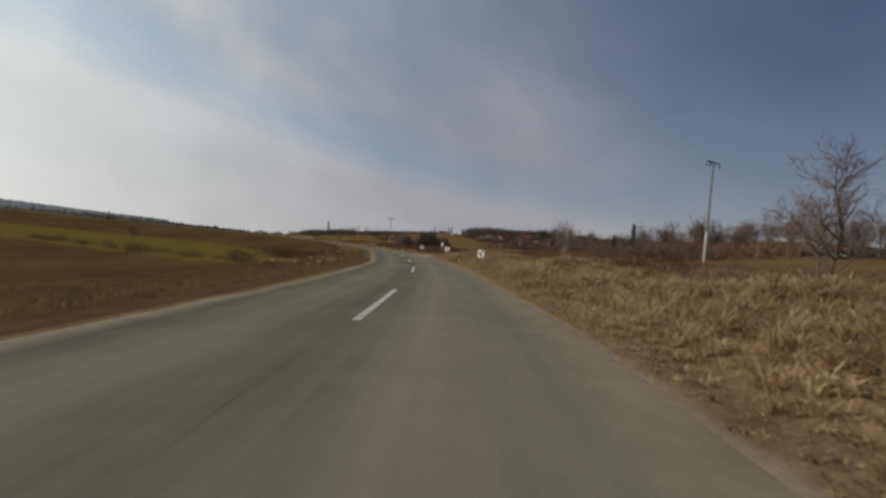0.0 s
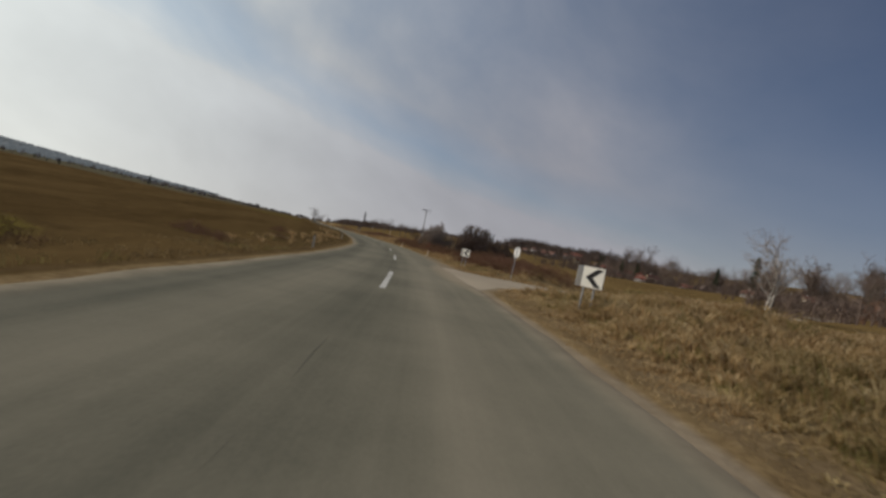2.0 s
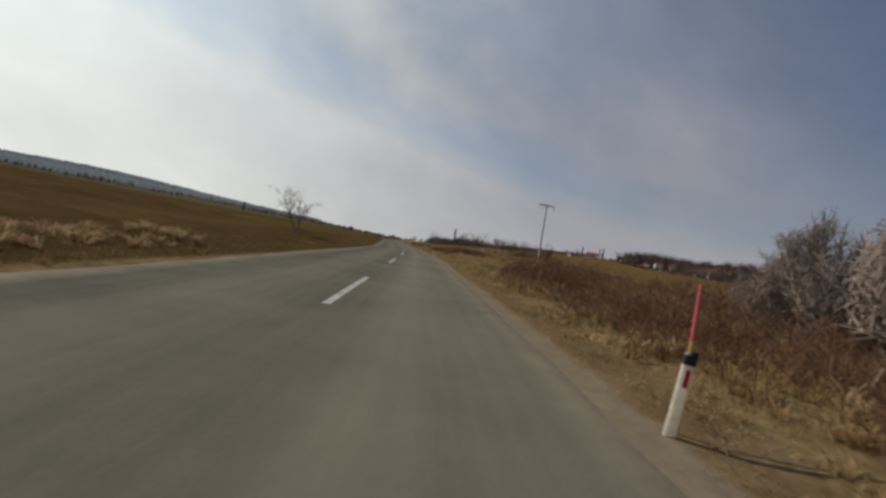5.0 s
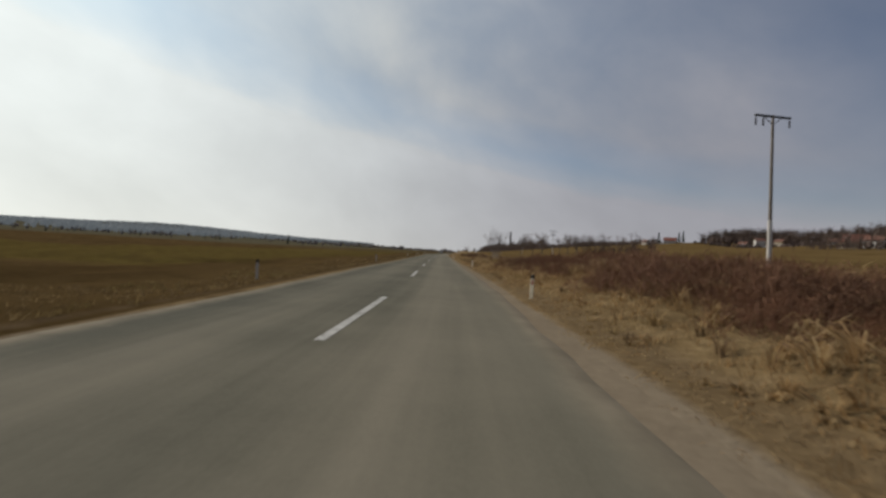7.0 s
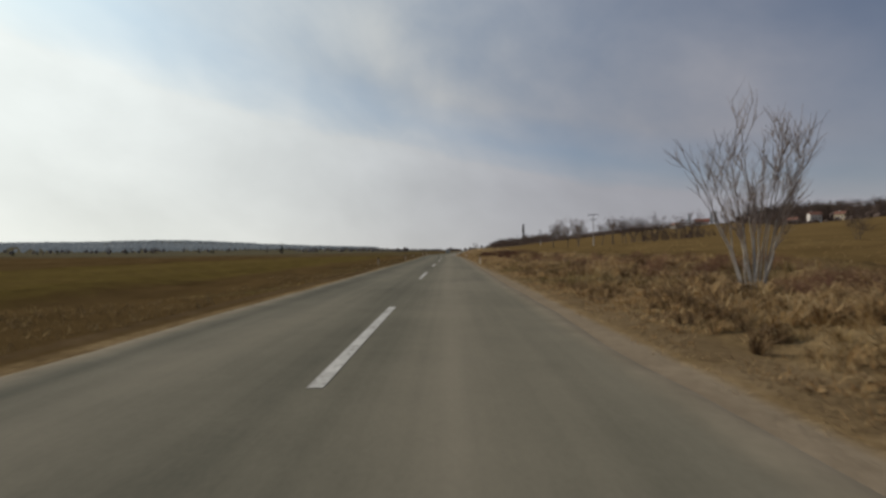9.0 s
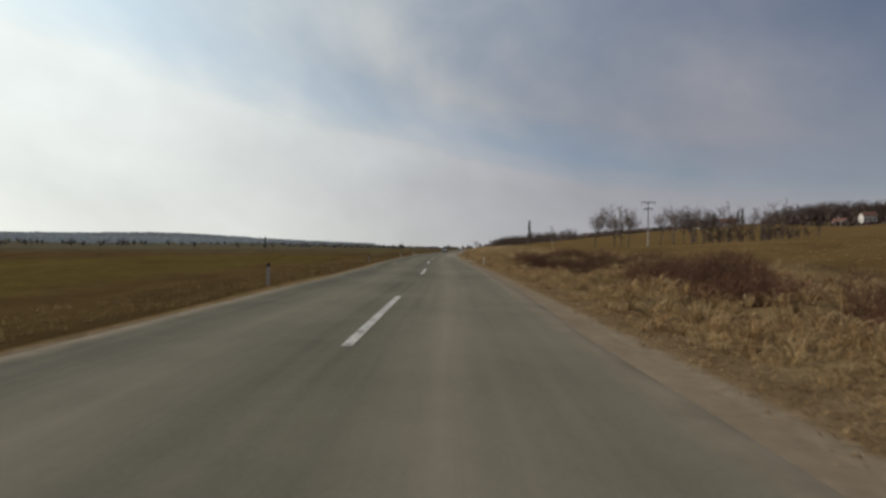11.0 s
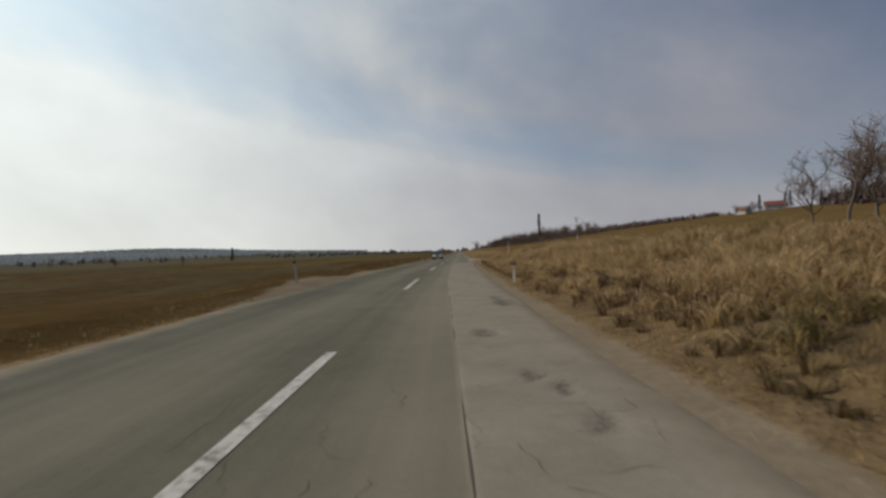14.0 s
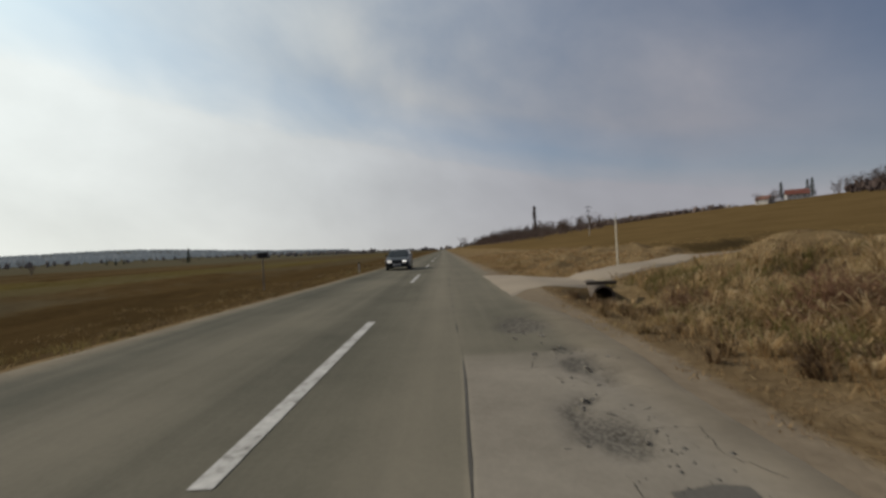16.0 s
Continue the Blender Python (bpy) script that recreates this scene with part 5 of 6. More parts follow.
def grass(name, n, s0, s1, d0, d1, height, label, seed, bias=1.0, blades=9, width=0.011, mat=None, spread=0.07, lop=0.42, thin=-0.25):
    """One mesh of many bent blades in tufts."""
    r = np.random.default_rng(seed)
    s = r.uniform(s0, s1, n)
    d = d0 + (d1 - d0) * r.uniform(0, 1, n) ** bias
    keep = (lumps(s, d, 1.3, 51) * 0.5 + hump(s, d) * (d > 0) + lumps(s, d, 4.5, 52) * 0.8 + r.uniform(-0.5, 0.5, n)) > thin
    keep &= ~((d < 0) & (d > -6.0) & (np.abs(s - 361) < 14))
    lane = ((d > 0) & (side_gap(s, d) < 1.05) & (d < 40)) | ((d > 0) & (farm_gap(s, d) < 1.05) & (d < 34))
    keep &= ~lane & ~((np.abs(s - 391.0) < 1.5) & (np.abs(d - 5.7) < 1.2))
    keep &= ~((np.abs(s - 309.5) < 2.6) & (d > 0) & (d < 4.5))
    s, d = s[keep], d[keep]
    n = len(s)
    x, y = plan(s, d)
    z = land(s, d)
    H = height(s, d) * (0.6 + 0.8 * (lumps(s, d, 1.1, 53) + 0.5)) * r.uniform(0.7, 1.2, n)
    base = np.stack([x, y, z], 1)
    b = np.repeat(base, blades, 0) + np.concatenate([r.normal(0, spread, (n * blades, 2)), np.full((n * blades, 1), -0.03)], 1)
    h = np.repeat(H, blades) * r.uniform(0.55, 1.15, n * blades)
    lean = np.repeat(r.normal(0, 0.28, (n, 2)), blades, 0) + r.normal(0, lop, (n * blades, 2))
    a = r.uniform(0, 6.28, n * blades)
    w = np.stack([np.cos(a), np.sin(a), 0 * a], 1) * (width * (0.6 + h * 0.6))[:, None]
    mid = b + np.concatenate([lean * h[:, None] * 0.35, (h * 0.62)[:, None]], 1)
    tip = b + np.concatenate([lean * h[:, None] * 1.0, (h * 0.92)[:, None]], 1)
    V = np.stack([b - w, b + w, mid + w * 0.7, mid - w * 0.7, tip], 1).reshape(-1, 3)
    k = np.arange(n * blades)[:, None] * 5
    me = bpy.data.meshes.new(name)
    nv, nb = len(V), n * blades
    me.vertices.add(nv)
    me.vertices.foreach_set("co", V.astype(np.float32).ravel())
    loops = np.concatenate([k + np.array([[0, 1, 2, 3]]), k + np.array([[3, 2, 4]])], 1).ravel()
    me.loops.add(len(loops))
    me.loops.foreach_set("vertex_index", loops.astype(np.int32))
    me.polygons.add(nb * 2)
    st = (np.arange(nb)[:, None] * 7 + np.array([[0, 4]])).ravel()
    me.polygons.foreach_set("loop_start", st.astype(np.int32))
    me.update(calc_edges=True)
    me.materials.append(mat or STRAW)
    return tagged(new(name, me), label, "grass", kind="stuff")


def verge_height(s, d):
    base = np.interp(s, (0, 60, 66, 84, 90, 160, 180, 215, 225, 300, 312, 328, 340, 385, 389, 400, 440), (.34, .32, .18, .2, .3, .3, .42, .4, .32, .3, .34, .36, .42, .44, .36, .22, .22))
    near_post = np.clip(1.3 - np.abs(s - 181) / 5, 0, 0.6) * (np.abs(d) < 6)
    return base * np.clip((np.abs(d) - 3.5) / 2.6, 0.18, 1) * (1 - near_post)


def low_height(s, d):
    return 0.16 + 0 * s


grass("verge_grass", 24000, -2, 440, 3.65, 14.5, verge_height, "tangled straw-coloured dry grass on the roadside bank", 61, 1.3)
grass("verge_grass", 11500, 310, 391, 4.6, 16, verge_height, "tall pale dry grass standing on the bank", 62, 1.0, mat=GOLD, thin=-0.7)
grass("verge_grass", 12000, -2, 440, -4.3, -7.6, low_height, "short dry grass along the field edge", 63, 1.3, mat=TAN)
def edge_height(s, d):
    return 0.07 + 0.07 * np.clip(d - 3.9, 0, 2) + 0 * s


grass("edge_grass", 26000, -2, 440, 3.6, 6.4, edge_height, "short trampled dry grass along the road's edge", 67, 0.8, 8, 0.012, spread=0.06, lop=0.7)


def tussock_height(s, d):
    return (verge_height(s, d) * 0.75 + 0.10) * np.clip((d - 3.6) / 1.6, 0.35, 1)


def tussocks(name, n, s0, s1, d0, d1, height, label, seed, mat, blades=44, reach=0.95, bias=1.0, thin=-0.3, width=0.010, crest=0.0):
    """Clumps of long grass that rise from one foot, bend over and hang down all round."""
    r = np.random.default_rng(seed)
    s = r.uniform(s0, s1, n)
    d = d0 + (d1 - d0) * r.uniform(0, 1, n) ** bias
    keep = (lumps(s, d, 3.2, 54) + crest * hump(s, d) + r.uniform(-0.5, 0.5, n)) > thin
    keep &= ~((d > 0) & (side_gap(s, d) < 1.12) & (d < 40)) & ~((d > 0) & (farm_gap(s, d) < 1.12) & (d < 34)) & ~((np.abs(s - 391.0) < 1.5) & (np.abs(d - 5.7) < 1.2))
    keep &= ~((np.abs(s - 309.5) < 2.6) & (d > 0) & (d < 4.6))
    s, d = s[keep], d[keep]
    n = len(s)
    x, y = plan(s, d)
    foot = np.repeat(np.stack([x, y, land(s, d) - 0.03], 1), blades, 0)
    H = np.repeat(height(s, d) * r.uniform(0.6, 1.35, n), blades) * r.uniform(0.55, 1.1, n * blades)
    a = r.uniform(0, 6.28, n * blades)
    out = np.stack([np.cos(a), np.sin(a), 0 * a], 1)
    lay = np.repeat(r.normal(0, 0.30, (n, 2)), blades, 0)
    R = H * reach * r.uniform(0.15, 1.15, n * blades)
    step = out * R[:, None] + np.concatenate([lay * H[:, None], 0 * H[:, None]], 1)
    foot = foot + out * (r.uniform(0, 0.10, n * blades))[:, None]
    up = np.array([0, 0, 1.0])
    low = foot + step * 0.22 + up * (H * 0.62)[:, None]
    top = foot + step * 0.62 + up * (H * 0.95)[:, None]
    tip = foot + step * 1.12 + up * (H * r.uniform(0.45, 0.95, n * blades))[:, None]
    w = np.stack([-np.sin(a), np.cos(a), 0 * a], 1) * (width * r.uniform(0.6, 1.2, n * blades))[:, None]
    V = np.stack([foot - w, foot + w, low + w, low - w, top + w * 0.7, top - w * 0.7, tip], 1).reshape(-1, 3)
    nb = n * blades
    k = np.arange(nb)[:, None] * 7
    loops = np.concatenate([k + np.array([[0, 1, 2, 3]]), k + np.array([[3, 2, 4, 5]]), k + np.array([[5, 4, 6]])], 1).ravel()
    me = bpy.data.meshes.new(name)
    me.vertices.add(len(V))
    me.vertices.foreach_set("co", V.astype(np.float32).ravel())
    me.loops.add(len(loops))
    me.loops.foreach_set("vertex_index", loops.astype(np.int32))
    me.polygons.add(nb * 3)
    me.polygons.foreach_set("loop_start", (np.arange(nb)[:, None] * 11 + np.array([[0, 4, 8]])).ravel().astype(np.int32))
    me.update(calc_edges=True)
    me.materials.append(mat)
    return tagged(new(name, me), label, "grass", kind="stuff")


def bank_height(s, d):
    return 0.26 + 0.22 * np.clip((d - 5.5) / 2.0, 0, 1)


def weed_height(s, d):
    return 0.20 + 0.10 * np.clip((d - 4.6) / 1.5, 0, 1)


WEED = straw_material("dark_brown_dead_weeds", [(0.3, (0.055, 0.033, 0.016)), (0.58, (0.135, 0.084, 0.042)), (0.92, (0.27, 0.185, 0.10))])
tussocks("grass_tussocks", 11000, -2, 326, 4.0, 13, tussock_height, "matted drooping tussocks of pale dead grass on the bank", 66, STRAW, 18, 1.5, 1.25, -0.25, 0.012, 1.3)
tussocks("grass_tussocks", 3600, 308, 391, 4.8, 13.5, bank_height, "tall drooping tussocks of pale dead grass on the bank", 71, GOLD, 26, 1.0, 1.0, -0.5, 0.012, 1.3)
tussocks("grass_tussocks", 6000, -2, 66, 4.0, 15, tussock_height, "matted pale dead grass on the rough bank", 76, GOLD, 20, 1.5, 1.0, -0.7, 0.012, 1.1)
grass("verge_grass", 7000, -2, 66, 3.75, 11, edge_height, "short pale dead grass between tussocks", 78, 1.0, 9, 0.013, mat=GOLD, spread=0.09, lop=0.7, thin=-0.8)
tussocks("grass_tussocks", 700, 391, 440, 4.4, 12, tussock_height, "drooping tussocks of pale dead grass on the bank", 72, STRAW, 18, 1.4)
tussocks("dead_weeds", 420, 326, 391, 4.2, 5.8, weed_height, "low dark brown dead weeds along the ditch", 73, WEED, 24, 1.2, 1.0, -0.3)
tussocks("dead_weeds", 800, 211, 246, 4.6, 11, weed_height, "dark brown dead weeds on the verge", 79, WEED, 22, 1.2, 1.0, -0.5)
# dark weeds kept to the hollows, their colour painting shade between hummocks
tussocks("dead_weeds", 1000, 84, 326, 4.3, 10, weed_height, "low dark brown dead weeds deepening shade in hollows between tussocks", 74, WEED, 20, 1.2, 1.0, 0.0, 0.010, -1.3)
grass("meadow_grass", 9000, 20, 440, 14, 45, low_height, "short dry meadow grass", 64, 1.3, 7)


def hay_height(s, d):
    return 0.28 + 0 * s


tussocks("cut_grass", 420, 74, 135, -8.6, -5.6, hay_height, "heaps of pale cut grass along the field edge", 65, STRAW, 36, 1.5, 1.0, 0.0)
tussocks("cut_grass", 60, 34, 46, -9.5, -5.6, hay_height, "heaps of pale cut grass along the field edge", 75, STRAW, 36, 1.5, 1.0, 0.0)

GREENISH = straw_material("greenish_spring_grass", [(0.3, (0.075, 0.066, 0.022)), (0.58, (0.190, 0.162, 0.055)), (0.92, (0.34, 0.285, 0.12))])
grass("verge_grass", 2600, 376, 393, 4.9, 13, verge_height, "olive-green grass growing over the ditch bank", 68, 1.0, 9, mat=GREENISH)
grass("verge_grass", 1800, 48, 67, 4.8, 11, verge_height, "greenish grass beside the side road", 69, 1.0, 9, mat=GREENISH)
grass("verge_grass", 300, 80, 90, 5.0, 6.5, verge_height, "greenish grass below the bramble bank", 70, 1.0, 9, mat=GREENISH)

# ---- distance: trees, woods, village ----
far_rng = np.random.default_rng(5)
T_SPRUCE = [spruce(1, 9.0, 1.9), spruce(2, 8.0, 1.5)]
T_CYPRESS = spruce(6, 8.0, 1.5)
T_POPLAR = spindle_tree(41, 15, 2.6, DARKTWIG)
T_ROUND = [crown_tree(43, 7.5, 4, 0.30, 0.14, 5, 0.38, 0.66, 1.3, BARK, DARKTWIG), crown_tree(44, 7.0, 5, 0.36, 0.12, 4, 0.38, 0.66, 1.3, BARK, TWIG)]


def far_tree(kind, s, d, size, label):
    meshes = {"oak": T_OAK, "round": T_ROUND, "spruce": T_SPRUCE}[kind]
    m = meshes[far_rng.integers(0, len(meshes))]
    tree({"oak": "broadleaf_tree", "round": "thicket_tree", "spruce": "spruce_tree"}[kind], m, stand(s, d, far_rng.uniform(0, 360)), label, "tree", "trees round the village" if d < 200 else "", size)


# row of orchard trees above the road
for k, (s, d) in enumerate(((374.2, 35.1), (378, 40.5), (380.5, 44.5), (383, 53), (384.5, 57), (389, 59), (392, 63), (394, 67), (397, 71), (400, 75), (404, 79), (396, 48), (388, 66), (391, 70), (395, 76), (399, 82), (403, 88), (386, 62), (407, 94), (393, 84), (398, 92))):
    far_tree("oak", s, d, 1.04 if k < 3 else 0.86 + 0.12 * (k % 3), "leafless orchard tree in the row above the road")

# tree belt by the village
for _ in range(110):
    s = far_rng.uniform(20, 240)
    d = 104 + far_rng.uniform(-6, 26) + (s > 170) * 16 + (s < 75) * -14
    k = far_rng.choice(["oak", "round", "round", "round", "spruce"], p=[0.3, 0.2, 0.2, 0.2, 0.1])
    far_tree(k, s, d, far_rng.uniform(0.9, 1.5), {"oak": "tall leafless tree at the edge of the village", "round": "leafless thicket at the edge of the village", "spruce": "dark green spruce by the village"}[k])
for _ in range(26):
    s = far_rng.uniform(240, 345)
    d = 140 + far_rng.uniform(-10, 50) + max(0, s - 400) * 0.25
    k = far_rng.choice(["oak", "round", "spruce"], p=[0.45, 0.45, 0.1])
    far_tree(k, s, d, far_rng.uniform(0.55, 1.05), {"oak": "tall leafless tree on the hillside", "round": "leafless thicket on the hillside", "spruce": "dark green spruce on the hillside"}[k])
for s, d, z in ((131, 60, .8), (262, 40, .4), (300, 62, .7), (310, 66, .6)):
    far_tree("round", s, d, z, "leafless thicket in the meadow")
for s, d in ((600, 46), (612, 48), (625, 50), (640, 50), (655, 54), (668, 52), (680, 50), (695, 52), (710, 56), (730, 50)):
    far_tree("round", s, d + far_rng.uniform(-3, 3), far_rng.uniform(0.5, 0.8), "leafless roadside thicket in the distance")
far_tree("round", 655, 14, 1.1, "broad leafless tree beside the far road")
tree("poplar", T_POPLAR, stand(677, 60), "tall slim leafless poplar on the slope", size=1.25)
for s, d, k in ((681, 217, 1.5), (696, 244, 1.5), (700, 250, 1.6)):
    tree("cypress", T_CYPRESS, stand(s, d), "dark slim conifer beside the hill house", size=k)

for s, d, k, z in ((84, 80, "oak", 1.0), (88, 84, "oak", 1.15), (92, 80, "oak", 0.95), (95, 88, "oak", 1.1), (80, 86, "spruce", 0.8), (78, 92, "oak", 1.0), (74, 96, "oak", 0.9), (100, 92, "oak", 1.05), (108, 98, "oak", 1.1), (112, 96, "spruce", 0.7), (122, 100, "oak", 1.0), (136, 104, "oak", 1.1), (139, 106, "oak", 1.15), (152, 108, "oak", 1.05), (158, 110, "oak", 0.9)):
    far_tree(k, s, d, z, {"oak": "tall leafless tree at the edge of the village", "spruce": "dark green spruce by the village"}[k])
# scattered trees on the plain to the left
for _ in range(40):
    s = far_rng.uniform(500, 1500)
    d = -far_rng.uniform(240, 620)
    k = far_rng.choice(["oak", "round", "spruce"], p=[0.35, 0.45, 0.2])
    far_tree(k, s, d, far_rng.uniform(0.7, 1.3), {"oak": "leafless tree far out on the plain", "round": "leafless thicket far out on the plain", "spruce": "dark spruce far out on the plain"}[k])
tree("spruce_tree", T_SPRUCE[1], stand(804.5, -234.3), "tall dark slim spruce standing out on the plain", size=1.75)
for s, d, z in ((455, -90, .4), (475, -84, .35), (45, -44, .2), (62, -30, .2)):
    far_tree("round", s, d, z, "lone leafless bush between fields")


def woods(name, n, s0, s1, d0, d1, height, label, seed, mat=TWIG):
    """A far wood: one mesh of many small leafless trees."""
    r = np.random.default_rng(seed)
    s, d = r.uniform(s0, s1, n), r.uniform(d0, d1, n)
    x, y = plan(s, d)
    base = np.stack([x, y, land(s, d) - 0.3], 1)
    h = height * r.uniform(0.6, 1.15, n)
    trunk = np.stack([base, base + np.stack([0 * h, 0 * h, h * 0.9], 1)], 1)
    br = offshoots(r, trunk, n * 9, (0.15, 1.0), height * 0.36, 0.35, 0.75, 2, 0.25)
    tw = offshoots(r, br, n * 18, (0.3, 1.0), height * 0.24, 0.2, 0.6, 2, 0.2)
    v, f = join([tubes(trunk, taper(trunk, height * 0.025, 0.04), 4), tubes(br, taper(br, height * 0.014, height * 0.006), 3), tubes(tw, taper(tw, height * 0.009, height * 0.004), 3)])
    return tagged(new(name, mesh_from(name, v, f, mat)), label, "woodland", kind="stuff")


ICO = bmesh.new()
bmesh.ops.create_icosphere(ICO, subdivisions=1, radius=1.0)
ICO_V, ICO_F = np.array([v.co[:] for v in ICO.verts]), np.array([[v.index for v in f.verts] for f in ICO.faces])
ICO.free()


def far_crowns(n, s0, s1, d0, d1, height, label, seed, mat):
    """Woods kilometres off: many lumpy tree crowns of uneven height on short trunks."""
    r = np.random.default_rng(seed)
    s, d = r.uniform(s0, s1, n), r.uniform(d0, d1, n)
    keep = lumps(s, d, 60.0, seed) + r.uniform(-0.35, 0.35, n) > -0.12
    s, d = s[keep], d[keep]
    n = len(s)
    x, y = plan(s, d)
    h = height * r.uniform(0.55, 1.25, n)
    c = np.stack([x, y, land(s, d) + h * 0.45], 1)
    size = np.stack([h * r.uniform(0.30, 0.5, n), h * r.uniform(0.30, 0.5, n), h * 0.55], 1)
    V = c[:, None] + ICO_V[None] * size[:, None] * r.uniform(0.6, 1.25, (n, len(ICO_V), 1))
    F = (np.arange(n)[:, None, None] * len(ICO_V) + ICO_F[None]).reshape(-1, 3)
    return tagged(new("far_woods", mesh_from("far_woods", V.reshape(-1, 3), F, mat)), label, "woodland", kind="stuff")


GREYWOOD = speckled("grey_brown_far_wood", (0.15, 0.13, 0.115), (0.27, 0.24, 0.215), 0.05, 1.0, bump=0, coarse=0.02)
# haze painted into the last ridge's crowns as a faint bluish glow
HAZE_GLOW, _t, _b = material("hazy_blue_grey_distance", 1.0)
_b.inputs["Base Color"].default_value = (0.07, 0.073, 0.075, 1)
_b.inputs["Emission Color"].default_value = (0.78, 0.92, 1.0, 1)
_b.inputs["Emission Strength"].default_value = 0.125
woods("far_woods", 90, 700, 765, 306, 380, 10, "leafless wood above the hill house", 105, DARKTWIG)
woods("far_woods", 900, 820, 1150, 150, 280, 6, "leafless woods along the hillside in the distance", 91, TWIG)
far_crowns(1400, 900, 1900, 90, 360, 7, "leafless woods along the far hillside", 97, GREYWOOD)
woods("far_woods", 620, 650, 1000, 38, 100, 8.5, "leafless scrub along the foot of the hill", 92, TWIG)
far_crowns(260, 900, 2400, -1100, -560, 8, "scattered leafless woods across the far plain", 93, GREYWOOD)
far_crowns(15000, 1100, 4000, -3800, -700, 14, "wooded ridge on the horizon, haze painted in as bluish glow", 94, HAZE_GLOW)
far_crowns(420, 1300, 2300, -420, 260, 9, "leafless trees where the road meets the horizon", 95, GREYWOOD)
far_crowns(500, 1900, 3600, -1900, -420, 12, "leafless woods on the far plain", 101, GREYWOOD)
BROWNWOOD = speckled("brown_scrub_wood", (0.09, 0.066, 0.056), (0.17, 0.13, 0.112), 0.3, 1.0, bump=0, coarse=0.05)
far_crowns(800, 820, 1150, 150, 280, 4.5, "dense brown scrub among the hillside woods", 102, BROWNWOOD)
far_crowns(420, 60, 240, 106, 135, 2.6, "dense brown scrub round the village", 103, BROWNWOOD)
far_crowns(220, 240, 345, 140, 175, 2.8, "dense brown scrub round the village", 104, BROWNWOOD)
woods("far_woods", 640, 20, 350, 140, 260, 7, "leafless woods behind the village", 96, DARKTWIG)
woods("far_woods", 400, 60, 240, 102, 114, 3, "leafless hedge in front of the village", 98, DARKTWIG)
woods("far_woods", 240, 78, 106, 46, 62, 3.2, "dense brown leafless thicket beyond the power pole", 106, TWIG)
woods("far_woods", 420, 20, 240, 86, 104, 3.2, "leafless hedges in front of the village", 107, DARKTWIG)
woods("far_woods", 240, 80, 100, 56, 76, 3.0, "dense leafless thicket at the meadow's edge", 99, REDTWIG)
woods("far_woods", 220, 240, 345, 132, 150, 3.5, "leafless hedge in front of the village", 100, DARKTWIG)

DARKWOOD = speckled("dark_brown_scrub_wood", (0.050, 0.036, 0.032), (0.105, 0.078, 0.068), 0.3, 1.0, bump=0, coarse=0.05)
# dark scrub and tall clumps round the farther houses
far_crowns(160, 500, 665, 244, 253, 2.6, "dark scrub in front of the hillside houses", 113, DARKWOOD)
far_crowns(900, 470, 700, 266, 330, 6.0, "dense dark scrub round the hillside houses", 110, DARKWOOD)
woods("far_woods", 600, 470, 700, 262, 320, 12, "dark leafless wood round the hillside houses", 111, DARKTWIG)
woods("far_woods", 60, 390, 408, 70, 98, 4.2, "dark reddish undergrowth behind the orchard row", 112, DARKTWIG)
for s, d, z in ((653, 276, 1.9), (648, 282, 1.7), (642, 276, 2.0), (660, 286, 2.1), (628, 290, 1.6), (606, 300, 1.8), (560, 300, 2.0), (556, 304, 2.2), (548, 300, 2.1), (530, 296, 1.7), (505, 290, 1.8)):
    far_tree("round", s, d, z, "tall dark leafless clump above the hillside houses")

# ---- houses ----
PLASTER = [speckled("white_plaster", (0.42, 0.40, 0.37), (0.60, 0.58, 0.54), 1.5), speckled("cream_plaster", (0.36, 0.30, 0.20), (0.50, 0.42, 0.30), 1.5), speckled("grey_plaster", (0.36, 0.34, 0.31), (0.52, 0.50, 0.46), 1.5)]
TILES = [speckled("red_roof_tiles", (0.13, 0.047, 0.033), (0.23, 0.085, 0.06), 2), speckled("brown_roof_tiles", (0.11, 0.055, 0.04), (0.22, 0.11, 0.08), 2)]
PANE, _t, _b = material("dark_window_glass", 0.08)
_b.inputs["Base Color"].default_value = (0.02, 0.024, 0.03, 1)
_b.inputs["Specular IOR Level"].default_value = 0.5


